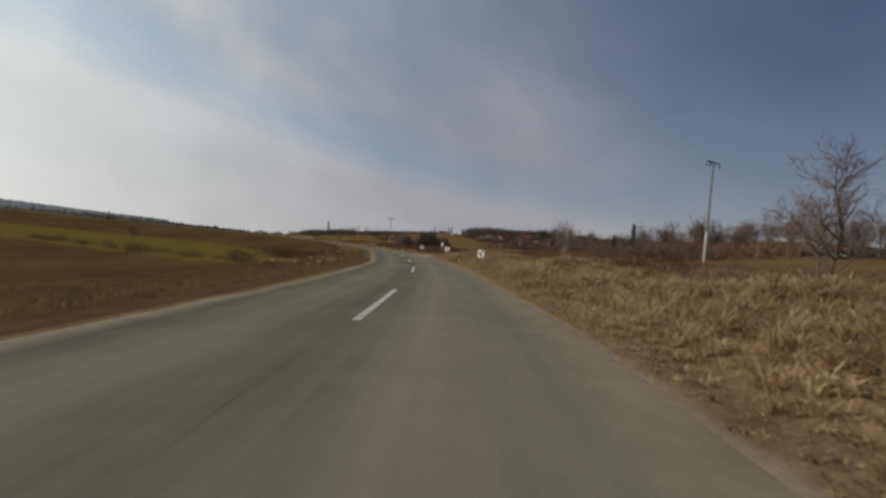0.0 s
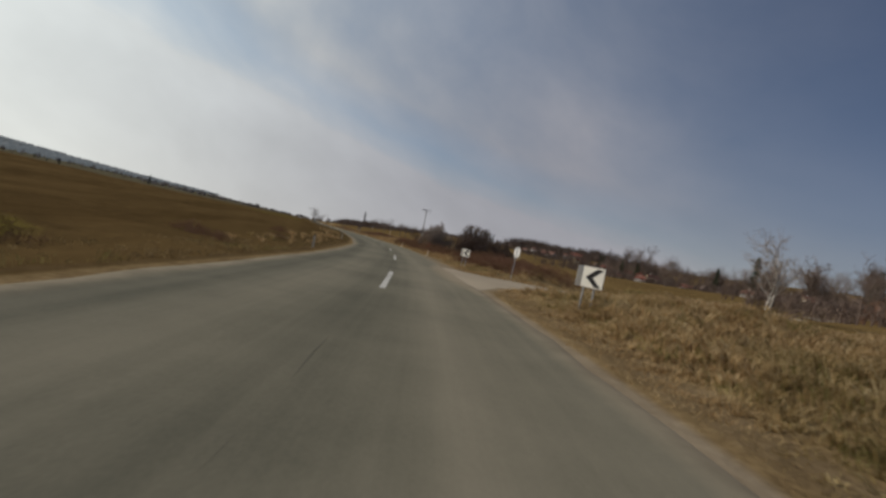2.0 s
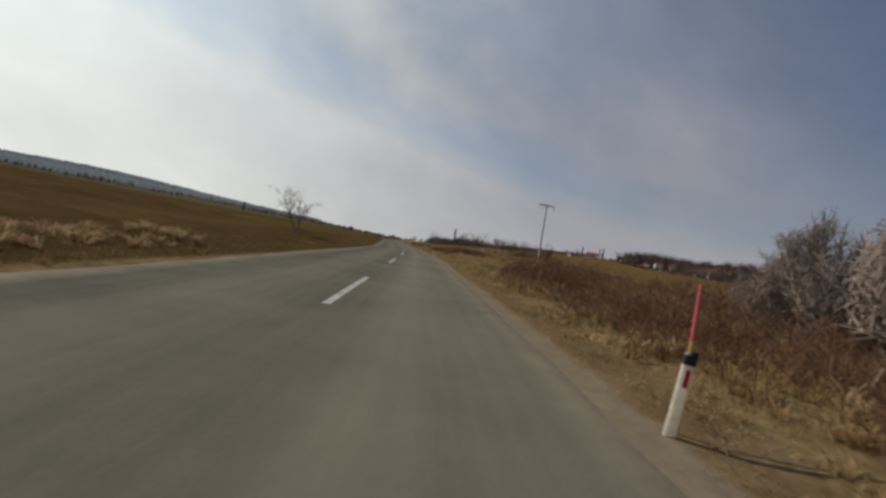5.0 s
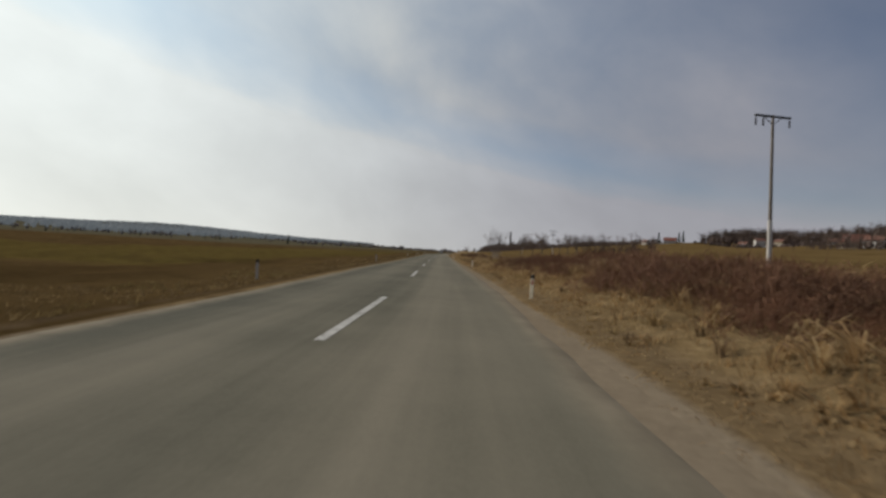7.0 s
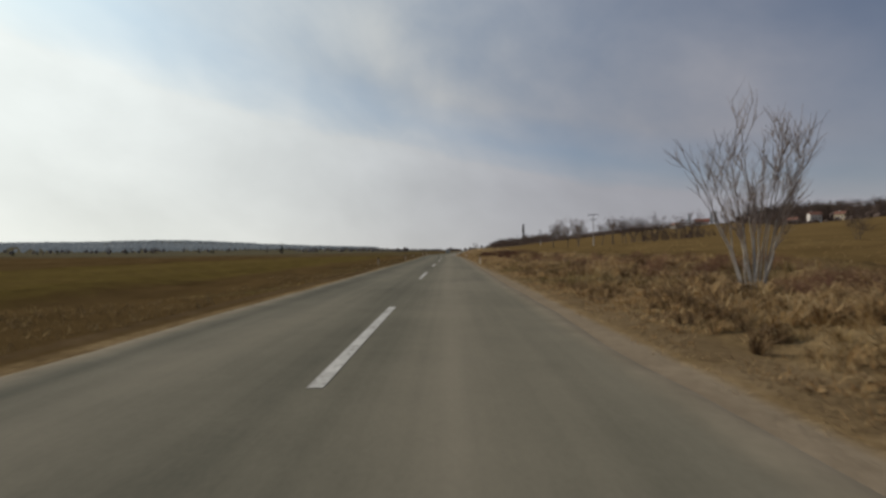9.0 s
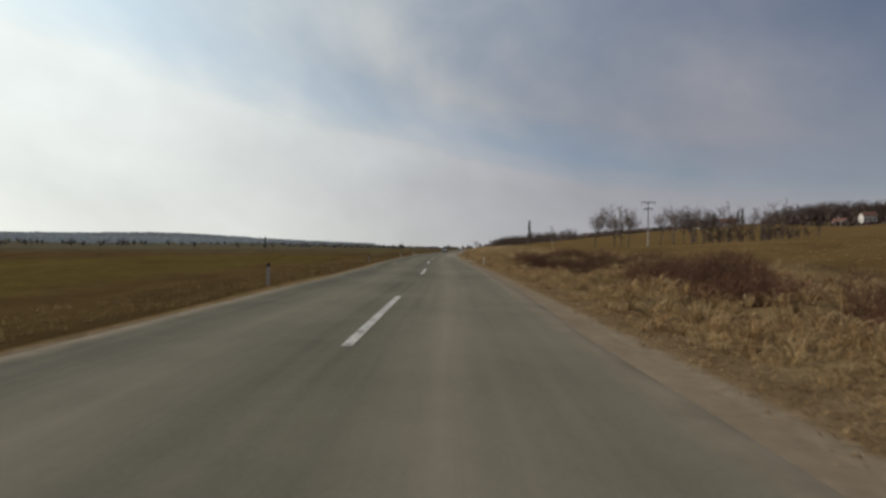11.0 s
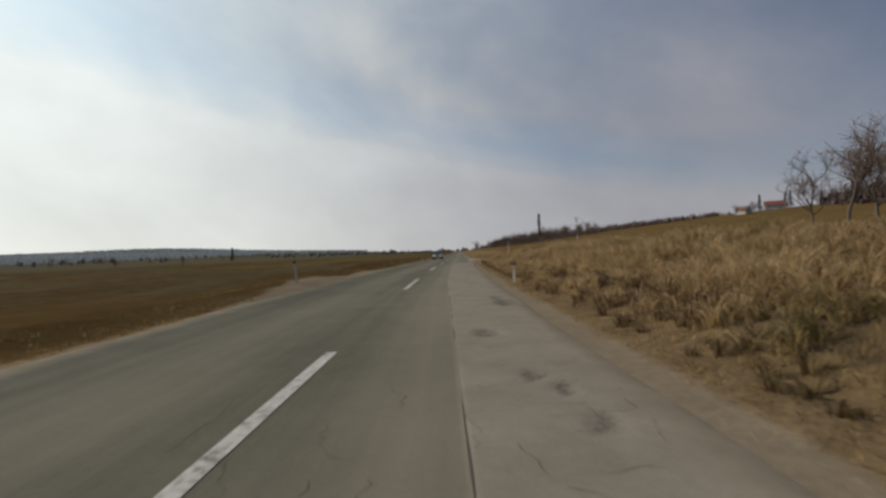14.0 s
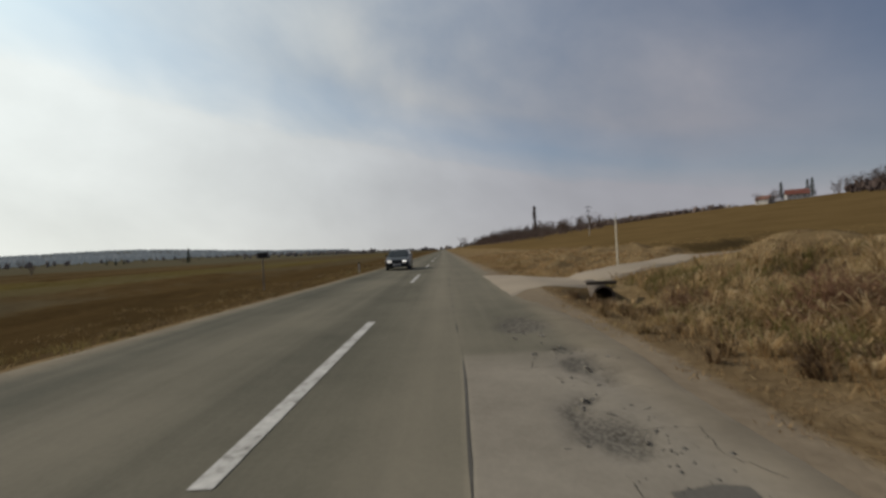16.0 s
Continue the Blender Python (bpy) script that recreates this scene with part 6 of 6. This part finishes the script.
def house(m, w, l, h, wall, roof, label):
    ob = thing("house", m, label, "house", "village houses")
    rise = w * 0.36
    bm = bmesh.new()
    prof = [(-w / 2, 0), (w / 2, 0), (w / 2, h), (0, h + rise), (-w / 2, h)]
    a = [bm.verts.new((x, -l / 2, z - (0.6 if z == 0 else 0))) for x, z in prof]
    b = [bm.verts.new((x, l / 2, z - (0.6 if z == 0 else 0))) for x, z in prof]
    bm.faces.new(a), bm.faces.new(b[::-1])
    for i in range(5):
        bm.faces.new([a[i], b[i], b[(i + 1) % 5], a[(i + 1) % 5]])
    bmesh.ops.recalc_face_normals(bm, faces=bm.faces)
    part("wall", bm, wall, ob)
    bm = bmesh.new()
    for sgn in (-1, 1):
        ang = math.atan2(rise, w / 2)
        run = math.hypot(rise, w / 2) + 0.5
        turn = Euler((0, sgn * ang, 0)).to_matrix()
        box(bm, (run, l + 0.9, 0.14), (sgn * (w / 4 + 0.2), 0, h + rise / 2 - 0.05), 0.02, turn)
    rf = part("roof", bm, roof, ob)
    bm = bmesh.new()
    box(bm, (0.55, 0.55, 1.5), (w * 0.15, l * 0.2, h + rise + 0.1), 0.03)
    part("chimney", bm, PLASTER[2], rf)
    for fy, n in ((-1, 2), (1, 2)):
        for i in range(n):
            x = (i - (n - 1) / 2) * w * 0.42
            bm = bmesh.new()
            box(bm, (1.15, 0.10, 1.35), (x, fy * (l / 2 + 0.01), h * 0.55), 0.02)
            wd = part("window", bm, WHITE, ob)
            bm = bmesh.new()
            box(bm, (0.95, 0.06, 1.15), (x, fy * (l / 2 + 0.045), h * 0.55))
            part("pane", bm, PANE, wd)
    for fx in (-1, 1):
        for i in range(3):
            y = (i - 1) * l * 0.3
            bm = bmesh.new()
            box(bm, (0.10, 1.15, 1.35), (fx * (w / 2 + 0.01), y, h * 0.55), 0.02)
            wd = part("window", bm, WHITE, ob)
            bm = bmesh.new()
            box(bm, (0.06, 0.95, 1.15), (fx * (w / 2 + 0.045), y, h * 0.55))
            part("pane", bm, PANE, wd)
    bm = bmesh.new()
    box(bm, (1.0, 0.09, 2.05), (w * 0.02, -(l / 2 + 0.012), 1.0), 0.02)
    part("door", bm, WOOD, ob)
    return ob


for q, (s, d, turn, w, l, h, p, t) in enumerate((
        (209.5, 120, 30, 8, 11, 3.2, 0, 0), (196, 112, 80, 7, 9, 3.0, 1, 1), (222, 128, 10, 7, 10, 3.0, 1, 0), (240, 134, 60, 8, 10, 3.2, 0, 1),
        (178, 131, 20, 6, 8, 3.0, 0, 1), (168, 126, 60, 6, 8, 3.0, 1, 0), (150, 112, 100, 7, 9, 3.2, 2, 1), (120, 104, 40, 7, 9, 3.2, 0, 1), (92, 99, 20, 6, 7, 3.0, 0, 0),
        (118, 91, 30, 6, 8, 3.0, 0, 1), (131, 92, 70, 6, 8, 3.0, 1, 0), (147, 93, 10, 6, 7, 2.8, 0, 1), (171, 98, 50, 6, 8, 3.0, 0, 0), (189, 100, 20, 7, 9, 3.0, 0, 0), (204, 101, 65, 6, 8, 3.0, 1, 1), (101, 89, 40, 5, 6, 2.8, 0, 1), (262, 140, 35, 7, 9, 3.0, 0, 0), (290, 143, 70, 7, 9, 3.2, 1, 1), (330, 146, 20, 8, 10, 4.6, 0, 1),
        (352, 152, 40, 7, 9, 4.8, 1, 0), (599, 256, 30, 5, 7, 2.8, 0, 1), (580, 258, 75, 6, 7, 6.0, 0, 1), (561, 262, 30, 5, 6, 5.0, 1, 1), (495, 254, 60, 5, 7, 2.8, 0, 1), (478, 254, 60, 9, 12, 3.4, 2, 0),
        (689, 232, 60, 9, 12, 2.6, 2, 0), (672, 201, 20, 6, 8, 2.6, 2, 1))):
    house(stand(s, d + (6 if d < 200 else 0), turn) @ Matrix.Scale(0.42 if d < 103 else 0.6 if d < 200 else 1.0, 4), w, l, h, PLASTER[p], TILES[t], ("white", "cream", "grey")[p] + " plastered house with a " + ("red", "brown")[t] + " tiled roof")

for s, d, k in ((667, 194, 1.0), (671, 206, 0.9), (675, 210, 1.1), (664, 198, 0.8)):
    far_tree("round", s, d, k, "leafless tree beside the hill house")
# white fence below the hill house
fence = thing("fence", stand(674, 212, -25), "pale post-and-rail fence below the hill house", "fence")
for k in range(9):
    bm = bmesh.new()
    box(bm, (0.25, 0.25, 2.3), (k * 2.6 - 10, 0, 0.9), 0.03)
    part("fence_post", bm, WHITE, fence)
for z in (0.9, 1.7):
    bm = bmesh.new()
    box(bm, (21.2, 0.1, 0.18), (0.4, 0, z), 0.02)
    part("rail", bm, WHITE, fence)

# ---- clods of earth and litter on the road ----
CLAY = speckled("pale_dry_clay", (0.28, 0.25, 0.165), (0.42, 0.38, 0.265), 8, 0.95, bump=0.6)


def clod(seed):
    """A flat crust of dried mud with a ragged outline and a few crumbs beside it."""
    r = np.random.default_rng(seed + 200)
    bm = bmesh.new()

    def crust(cx, cy, size, n):
        a = np.sort(r.uniform(0, 6.28, n))
        k = size * r.uniform(0.45, 1.1, n)
        ox, oy = np.cos(a) * k, np.sin(a) * k * 0.7
        rim = [bm.verts.new((cx + x, cy + y, 0)) for x, y in zip(ox, oy)]
        top = [bm.verts.new((cx + x * 0.82, cy + y * 0.82, 0.045 * size * r.uniform(0.4, 1.0))) for x, y in zip(ox, oy)]
        mid = bm.verts.new((cx, cy, 0.05 * size))
        for i in range(n):
            j = (i + 1) % n
            bm.faces.new([rim[i], rim[j], top[j], top[i]])
            bm.faces.new([top[i], top[j], mid])

    crust(0, 0, 1.0, 15)
    for _ in range(5):
        a, far = r.uniform(0, 6.28), r.uniform(1.0, 1.8)
        crust(math.cos(a) * far, math.sin(a) * far * 0.7, r.uniform(0.10, 0.3), 7)
    me = bpy.data.meshes.new("clod")
    bm.to_mesh(me)
    bm.free()
    me.materials.append(CLAY)
    return me


CLODS = [clod(k) for k in range(7)]
clay_rng = np.random.default_rng(9)


def lay_clod(s, d, size):
    x, y = plan(s, d)
    m = Matrix.Translation((float(x), float(y), float(road_z(s, d)) + 0.006 + 0.012 * float(fresh(s, d)) - size * 0.004)) @ Euler((0, 0, clay_rng.uniform(0, 6.28))).to_matrix().to_4x4() @ Matrix.Scale(size * 0.85, 4)
    ob = new("mud_clod", CLODS[clay_rng.integers(0, 7)])
    ob.matrix_world = m
    tagged(ob, "flat pale clod of dried mud on the asphalt", "mud", "mud clods dropped on the road")


for s, d, z in ((324.8, 2.73, .12), (324.5, 2.26, .10), (323.9, 1.91, .17), (323.9, 2.32, .13), (324.0, 2.42, .06), (323.9, 2.76, .13), (323.7, 2.11, .12), (323.4, 2.5, .10), (325.3, 1.46, .06), (327.5, -0.29, .13), (327.0, 0.23, .05), (326.3, 0.14, .07), (326.8, -0.05, .05), (299.2, -2.57, .16), (298.9, -2.12, .20), (297.8, -2.43, .17), (298.0, -2.75, .15), (298.8, -3.03, .08), (298.6, -2.52, .06), (299.6, -2.55, .16), (302.5, -2.63, .26), (299.9, -2.36, .12), (297.1, -2.47, .08), (302.0, -2.9, .14), (290.7, -2.9, .14), (291.7, -3.0, .09), (292.9, -2.8, .10)):
    lay_clod(s, d, z)
for s, d, z in ((313.7, -1.7, 0.12), (316.2, -3.1, 0.16), (316.6, -2.84, 0.06), (314.5, -1.22, 0.05), (314.6, -0.83, 0.1), (314.9, -0.67, 0.1), (314.6, 0.05, 0.1), (315.3, -0.23, 0.12), (315.6, -0.8, 0.09), (315.4, -1.25, 0.07), (313.4, 0.24, 0.06), (313.3, -0.37, 0.06), (313.0, -0.26, 0.05), (313.5, -0.52, 0.05), (313.9, 0.43, 0.04), (315.9, 0.63, 0.13), (315.6, 0.89, 0.09), (316.7, 0.48, 0.09), (318.3, 1.26, 0.17), (317.3, 1.37, 0.08), (318.8, 2.19, 0.1), (315.6, 2.34, 0.07), (315.4, 1.37, 0.05), (318.1, 1.94, 0.11), (317.0, 0.85, 0.08), (317.7, -1.56, 0.1)):
    lay_clod(s, d, z * 1.3)
for _ in range(100):
    lay_clod(clay_rng.uniform(311.5, 321), clay_rng.uniform(-2.6, 3.0), clay_rng.choice([.02, .03, .05, .07, .10]))
for _ in range(70):
    lay_clod(clay_rng.uniform(311.5, 317.5), clay_rng.uniform(-2.6, 0.6), clay_rng.choice([.03, .04, .06, .09]))
for _ in range(50):
    lay_clod(clay_rng.uniform(319, 332), clay_rng.uniform(-1.0, 3.2), clay_rng.choice([.02, .03, .05, .07]))
for _ in range(40):
    lay_clod(clay_rng.uniform(301, 312), clay_rng.uniform(-3.2, -0.2), clay_rng.choice([.03, .05, .09, .12]))

CHUNKSTONE = speckled("broken_asphalt", (0.16, 0.145, 0.115), (0.27, 0.245, 0.195), 20, 0.95, bump=0.6)


def chunk(seed):
    """A flat angular slab with a broken rim."""
    r = np.random.default_rng(seed + 400)
    n = 7
    a = np.sort(r.uniform(0, 6.28, n))
    k = r.uniform(0.6, 1.1, n)
    bm = bmesh.new()
    top = [bm.verts.new((math.cos(q) * w, math.sin(q) * w, 0.34 + r.uniform(-0.06, 0.06))) for q, w in zip(a, k)]
    low = [bm.verts.new((math.cos(q) * w * 1.12, math.sin(q) * w * 1.12, -0.2)) for q, w in zip(a, k)]
    bm.faces.new(top)
    for i in range(n):
        bm.faces.new([low[i], low[(i + 1) % n], top[(i + 1) % n], top[i]])
    me = bpy.data.meshes.new("asphalt_chunk")
    bm.to_mesh(me)
    bm.free()
    me.materials.append(CHUNKSTONE)
    return me


CHUNKS = [chunk(k) for k in range(4)]

# gravel spill by the field gate
sr = np.random.default_rng(14)
n = 500
s, d = sr.normal(310.2, 1.4, n), 3.7 + np.abs(sr.normal(0, 0.7, n))
x, y = plan(s, d)
z = land(s, d)
size = sr.uniform(0.008, 0.03, n)
octa = np.array([[1, 0, 0], [0, 1, 0], [-1, 0, 0], [0, -1, 0], [0, 0, 0.7], [0, 0, -0.7]])
tri = np.array([[0, 1, 4], [1, 2, 4], [2, 3, 4], [3, 0, 4], [1, 0, 5], [2, 1, 5], [3, 2, 5], [0, 3, 5]])
V = (np.stack([x, y, z], 1)[:, None] + octa[None] * size[:, None, None] * sr.uniform(0.6, 1.3, (n, 6, 1))).reshape(-1, 3)
F = (np.arange(n)[:, None, None] * 6 + tri[None]).reshape(-1, 3)
tagged(new("gravel_spill", mesh_from("gravel_spill", V, F, CLAY)), "pale gravel spilled beside the road", "gravel", kind="stuff")
# broken slabs of asphalt tilted in the potholes
for _ in range(48):
    hs, hd, ws, wd = ((371.6, 2.45, 0.55, 0.42), (383.2, 2.6, 1.1, 0.22), (381.6, 2.5, 0.5, 0.2), (360.1, 2.6, 0.4, 0.16))[sr.integers(0, 4)]
    s, d = hs + sr.normal(0, ws), hd + sr.normal(0, wd)
    x, y = plan(s, d)
    ob = new("asphalt_chunk", CHUNKS[sr.integers(0, 4)])
    ob.matrix_world = Matrix.Translation((float(x), float(y), float(road_z(s, d)) - 0.004)) @ Euler((sr.normal(0, 0.25), sr.normal(0, 0.25), sr.uniform(0, 6.28))).to_matrix().to_4x4() @ Matrix.Scale(sr.uniform(0.02, 0.055), 4)
    tagged(ob, "broken grey chunk of asphalt lying in a pothole", "rubble", "chunks of broken asphalt")
# crumbled asphalt bits round the potholes
n = 260
pick = sr.integers(0, 5, n)
ps = np.array([381.2, 383.6, 386.0, 360.2, 371.1])[pick] + sr.normal(0, 0.45, n)
pd = np.array([2.7, 2.8, 2.7, 2.55, 2.7])[pick] + sr.normal(0, 0.16, n)
x, y = plan(ps, pd)
z = road_z(ps, pd) + 0.012 * fresh(ps, pd) - broken(ps, pd) * 0.045
size = sr.uniform(0.005, 0.02, n)
V = (np.stack([x, y, z], 1)[:, None] + octa[None] * size[:, None, None] * sr.uniform(0.6, 1.3, (n, 6, 1))).reshape(-1, 3)
F = (np.arange(n)[:, None, None] * 6 + tri[None]).reshape(-1, 3)
tagged(new("asphalt_crumbs", mesh_from("asphalt_crumbs", V, F, speckled("crumbled_asphalt", (0.03, 0.028, 0.025), (0.15, 0.14, 0.12), 4))), "loose crumbs of asphalt round the potholes", "gravel", kind="stuff")

# ---- oncoming car ----
CARPAINT, _t, _b = material("dark_green_grey_car_paint", 0.32)
_g = noise_tex(_t, _t.nodes.new("ShaderNodeTexCoord").outputs["Object"], 3.0, 4)
_t.links.new(ramp_of(_t, _g, [(0.35, (0.022, 0.030, 0.032)), (0.7, (0.040, 0.050, 0.052))]), _b.inputs["Base Color"])
_b.inputs["Coat Weight"].default_value = 0.12
GLASS, _t, _b = material("tinted_car_glass", 0.04)
_b.inputs["Base Color"].default_value = (0.045, 0.055, 0.055, 1)
_b.inputs["Specular IOR Level"].default_value = 0.35
LAMP, _t, _b = material("headlight_glass", 0.08)
_b.inputs["Base Color"].default_value = (0.62, 0.63, 0.62, 1)
_b.inputs["Emission Color"].default_value = (1.0, 0.97, 0.9, 1)
_b.inputs["Emission Strength"].default_value = 0.8
_b.inputs["Specular IOR Level"].default_value = 0.8
RUBBER = speckled("dusty_tyre_rubber", (0.015, 0.015, 0.015), (0.05, 0.047, 0.043), 5)
RIM = speckled("grey_wheel_rim", (0.20, 0.20, 0.20), (0.38, 0.38, 0.37), 5, 0.45, 0.6)
AMBER = speckled("amber_lamp", (0.45, 0.16, 0.02), (0.6, 0.25, 0.05), 3, 0.2)


def loft(bm, rings):
    """Skins closed rings of equal length, one after another, and caps the ends."""
    vs = [[bm.verts.new(p) for p in r] for r in rings]
    n = len(rings[0])
    for a, b in zip(vs, vs[1:]):
        for i in range(n):
            bm.faces.new([a[i], a[(i + 1) % n], b[(i + 1) % n], b[i]])
    bm.faces.new(vs[0][::-1]), bm.faces.new(vs[-1])
    bmesh.ops.recalc_face_normals(bm, faces=bm.faces)


def hatchback(m):
    car = thing("car", m, "dark green-grey older hatchback coming along the road", "car")
    bm = bmesh.new()
    # lower body: y from nose (-1.95) to tail (1.95)
    rings = []
    for y, zb, zt, wb, wm, wt_ in ((-1.95, 0.30, 0.62, 0.62, 0.72, 0.66), (-1.88, 0.22, 0.70, 0.72, 0.80, 0.72), (-1.55, 0.20, 0.80, 0.78, 0.83, 0.76), (-0.95, 0.20, 0.90, 0.79, 0.84, 0.77), (-0.3, 0.20, 0.95, 0.79, 0.84, 0.77), (0.8, 0.20, 0.97, 0.79, 0.84, 0.77), (1.55, 0.22, 0.97, 0.77, 0.83, 0.76), (1.88, 0.28, 0.92, 0.72, 0.79, 0.72), (1.95, 0.38, 0.80, 0.62, 0.72, 0.66)):
        zm = zb + (zt - zb) * 0.55
        rings.append([(-wb, y, zb), (-wm, y, zm), (-wt_, y, zt), (-wt_ * 0.5, y, zt + 0.02), (wt_ * 0.5, y, zt + 0.02), (wt_, y, zt), (wm, y, zm), (wb, y, zb)])
    loft(bm, rings)
    part("body", bm, CARPAINT, car)
    bm = bmesh.new()
    cab = []
    for z, y0, y1, w in ((0.90, -0.95, 1.82, 0.76), (1.15, -0.58, 1.66, 0.69), (1.36, -0.26, 1.42, 0.60), (1.41, -0.05, 1.25, 0.50)):
        cab.append([(-w, y0 + 0.10, z), (-w * 0.6, y0, z), (w * 0.6, y0, z), (w, y0 + 0.10, z), (w, y1 - 0.1, z), (w * 0.6, y1, z), (-w * 0.6, y1, z), (-w, y1 - 0.1, z)])
    loft(bm, cab)
    part("cabin", bm, CARPAINT, car)

    def pane(name, corners, label):
        bm = bmesh.new()
        c = [Vector(p) for p in corners]
        n = (c[1] - c[0]).cross(c[2] - c[0]).normalized() * 0.012
        a = [bm.verts.new(p + n) for p in c]
        b = [bm.verts.new(p - n) for p in c]
        bm.faces.new(a), bm.faces.new(b[::-1])
        k = len(c)
        for i in range(k):
            bm.faces.new([a[i], b[i], b[(i + 1) % k], a[(i + 1) % k]])
        bmesh.ops.recalc_face_normals(bm, faces=bm.faces)
        part(name, bm, GLASS, car, label)
    pane("windscreen", ((-0.62, -0.86, 0.96), (0.62, -0.86, 0.96), (0.52, -0.33, 1.33), (-0.52, -0.33, 1.33)), "sloping windscreen")
    pane("rear_window", ((-0.58, 1.80, 1.0), (0.58, 1.80, 1.0), (0.48, 1.49, 1.32), (-0.48, 1.49, 1.32)), "rear window")
    for sx in (-1, 1):
        pane("side_window", ((sx * 0.757, -0.62, 0.97), (sx * 0.757, 0.42, 0.97), (sx * 0.645, 0.42, 1.31), (sx * 0.645, -0.12, 1.31)), "front side window")
        pane("side_window", ((sx * 0.757, 0.50, 0.97), (sx * 0.757, 1.45, 0.97), (sx * 0.645, 1.22, 1.31), (sx * 0.645, 0.50, 1.31)), "rear side window")
        bm = bmesh.new()
        box(bm, (0.34, 0.14, 0.16), (sx * 0.50, -1.89, 0.60), 0.03)
        part("headlight", bm, LAMP, car, "clear headlight")
        bm = bmesh.new()
        box(bm, (0.10, 0.16, 0.15), (sx * 0.70, -1.83, 0.60), 0.03)
        part("indicator", bm, AMBER, car, "amber corner lamp")
        bm = bmesh.new()
        box(bm, (0.16, 0.10, 0.13), (sx * 0.86, -0.58, 1.0), 0.03)
        part("mirror", bm, BLACK, car, "black door mirror")
        for y in (-1.22, 1.22):
            bm = bmesh.new()
            rod(bm, (sx * 0.60, y, 0.285), (sx * 0.815, y, 0.285), 0.285, None, 24)
            bmesh.ops.bevel(bm, geom=[e for e in bm.edges if abs(e.verts[0].co.x - e.verts[1].co.x) < 1e-4], offset=0.03, segments=2, affect="EDGES")
            w = part("wheel", bm, RUBBER, car, "dusty black tyre")
            bm = bmesh.new()
            rod(bm, (sx * 0.80, y, 0.285), (sx * 0.825, y, 0.285), 0.175, 0.15, 18)
            part("rim", bm, RIM, w, "grey wheel rim")
    bm = bmesh.new()
    box(bm, (1.56, 0.16, 0.20), (0, -1.92, 0.38), 0.05)
    part("front_bumper", bm, BLACK, car, "black plastic bumper")
    bm = bmesh.new()
    box(bm, (1.52, 0.16, 0.20), (0, 1.92, 0.42), 0.05)
    part("rear_bumper", bm, BLACK, car, "black plastic bumper")
    bm = bmesh.new()
    box(bm, (0.62, 0.05, 0.12), (0, -1.945, 0.60), 0.015)
    part("grille", bm, BLACK, car, "dark grille")
    bm = bmesh.new()
    box(bm, (0.50, 0.015, 0.11), (0, -2.008, 0.40), 0.004)
    pl = part("plate", bm, WHITE, car, "white plate with a dark bar")
    bm = bmesh.new()
    box(bm, (0.36, 0.006, 0.05), (0, -2.018, 0.40))
    part("plate_bar", bm, BLACK, pl, "dark bar")
    return car


x, y = plan(412.0, -1.85)
hatchback(Matrix.Translation((float(x), float(y), float(road_z(412.0, -1.85)))) @ Euler((0, 0, radians(heading(412.0)))).to_matrix().to_4x4())
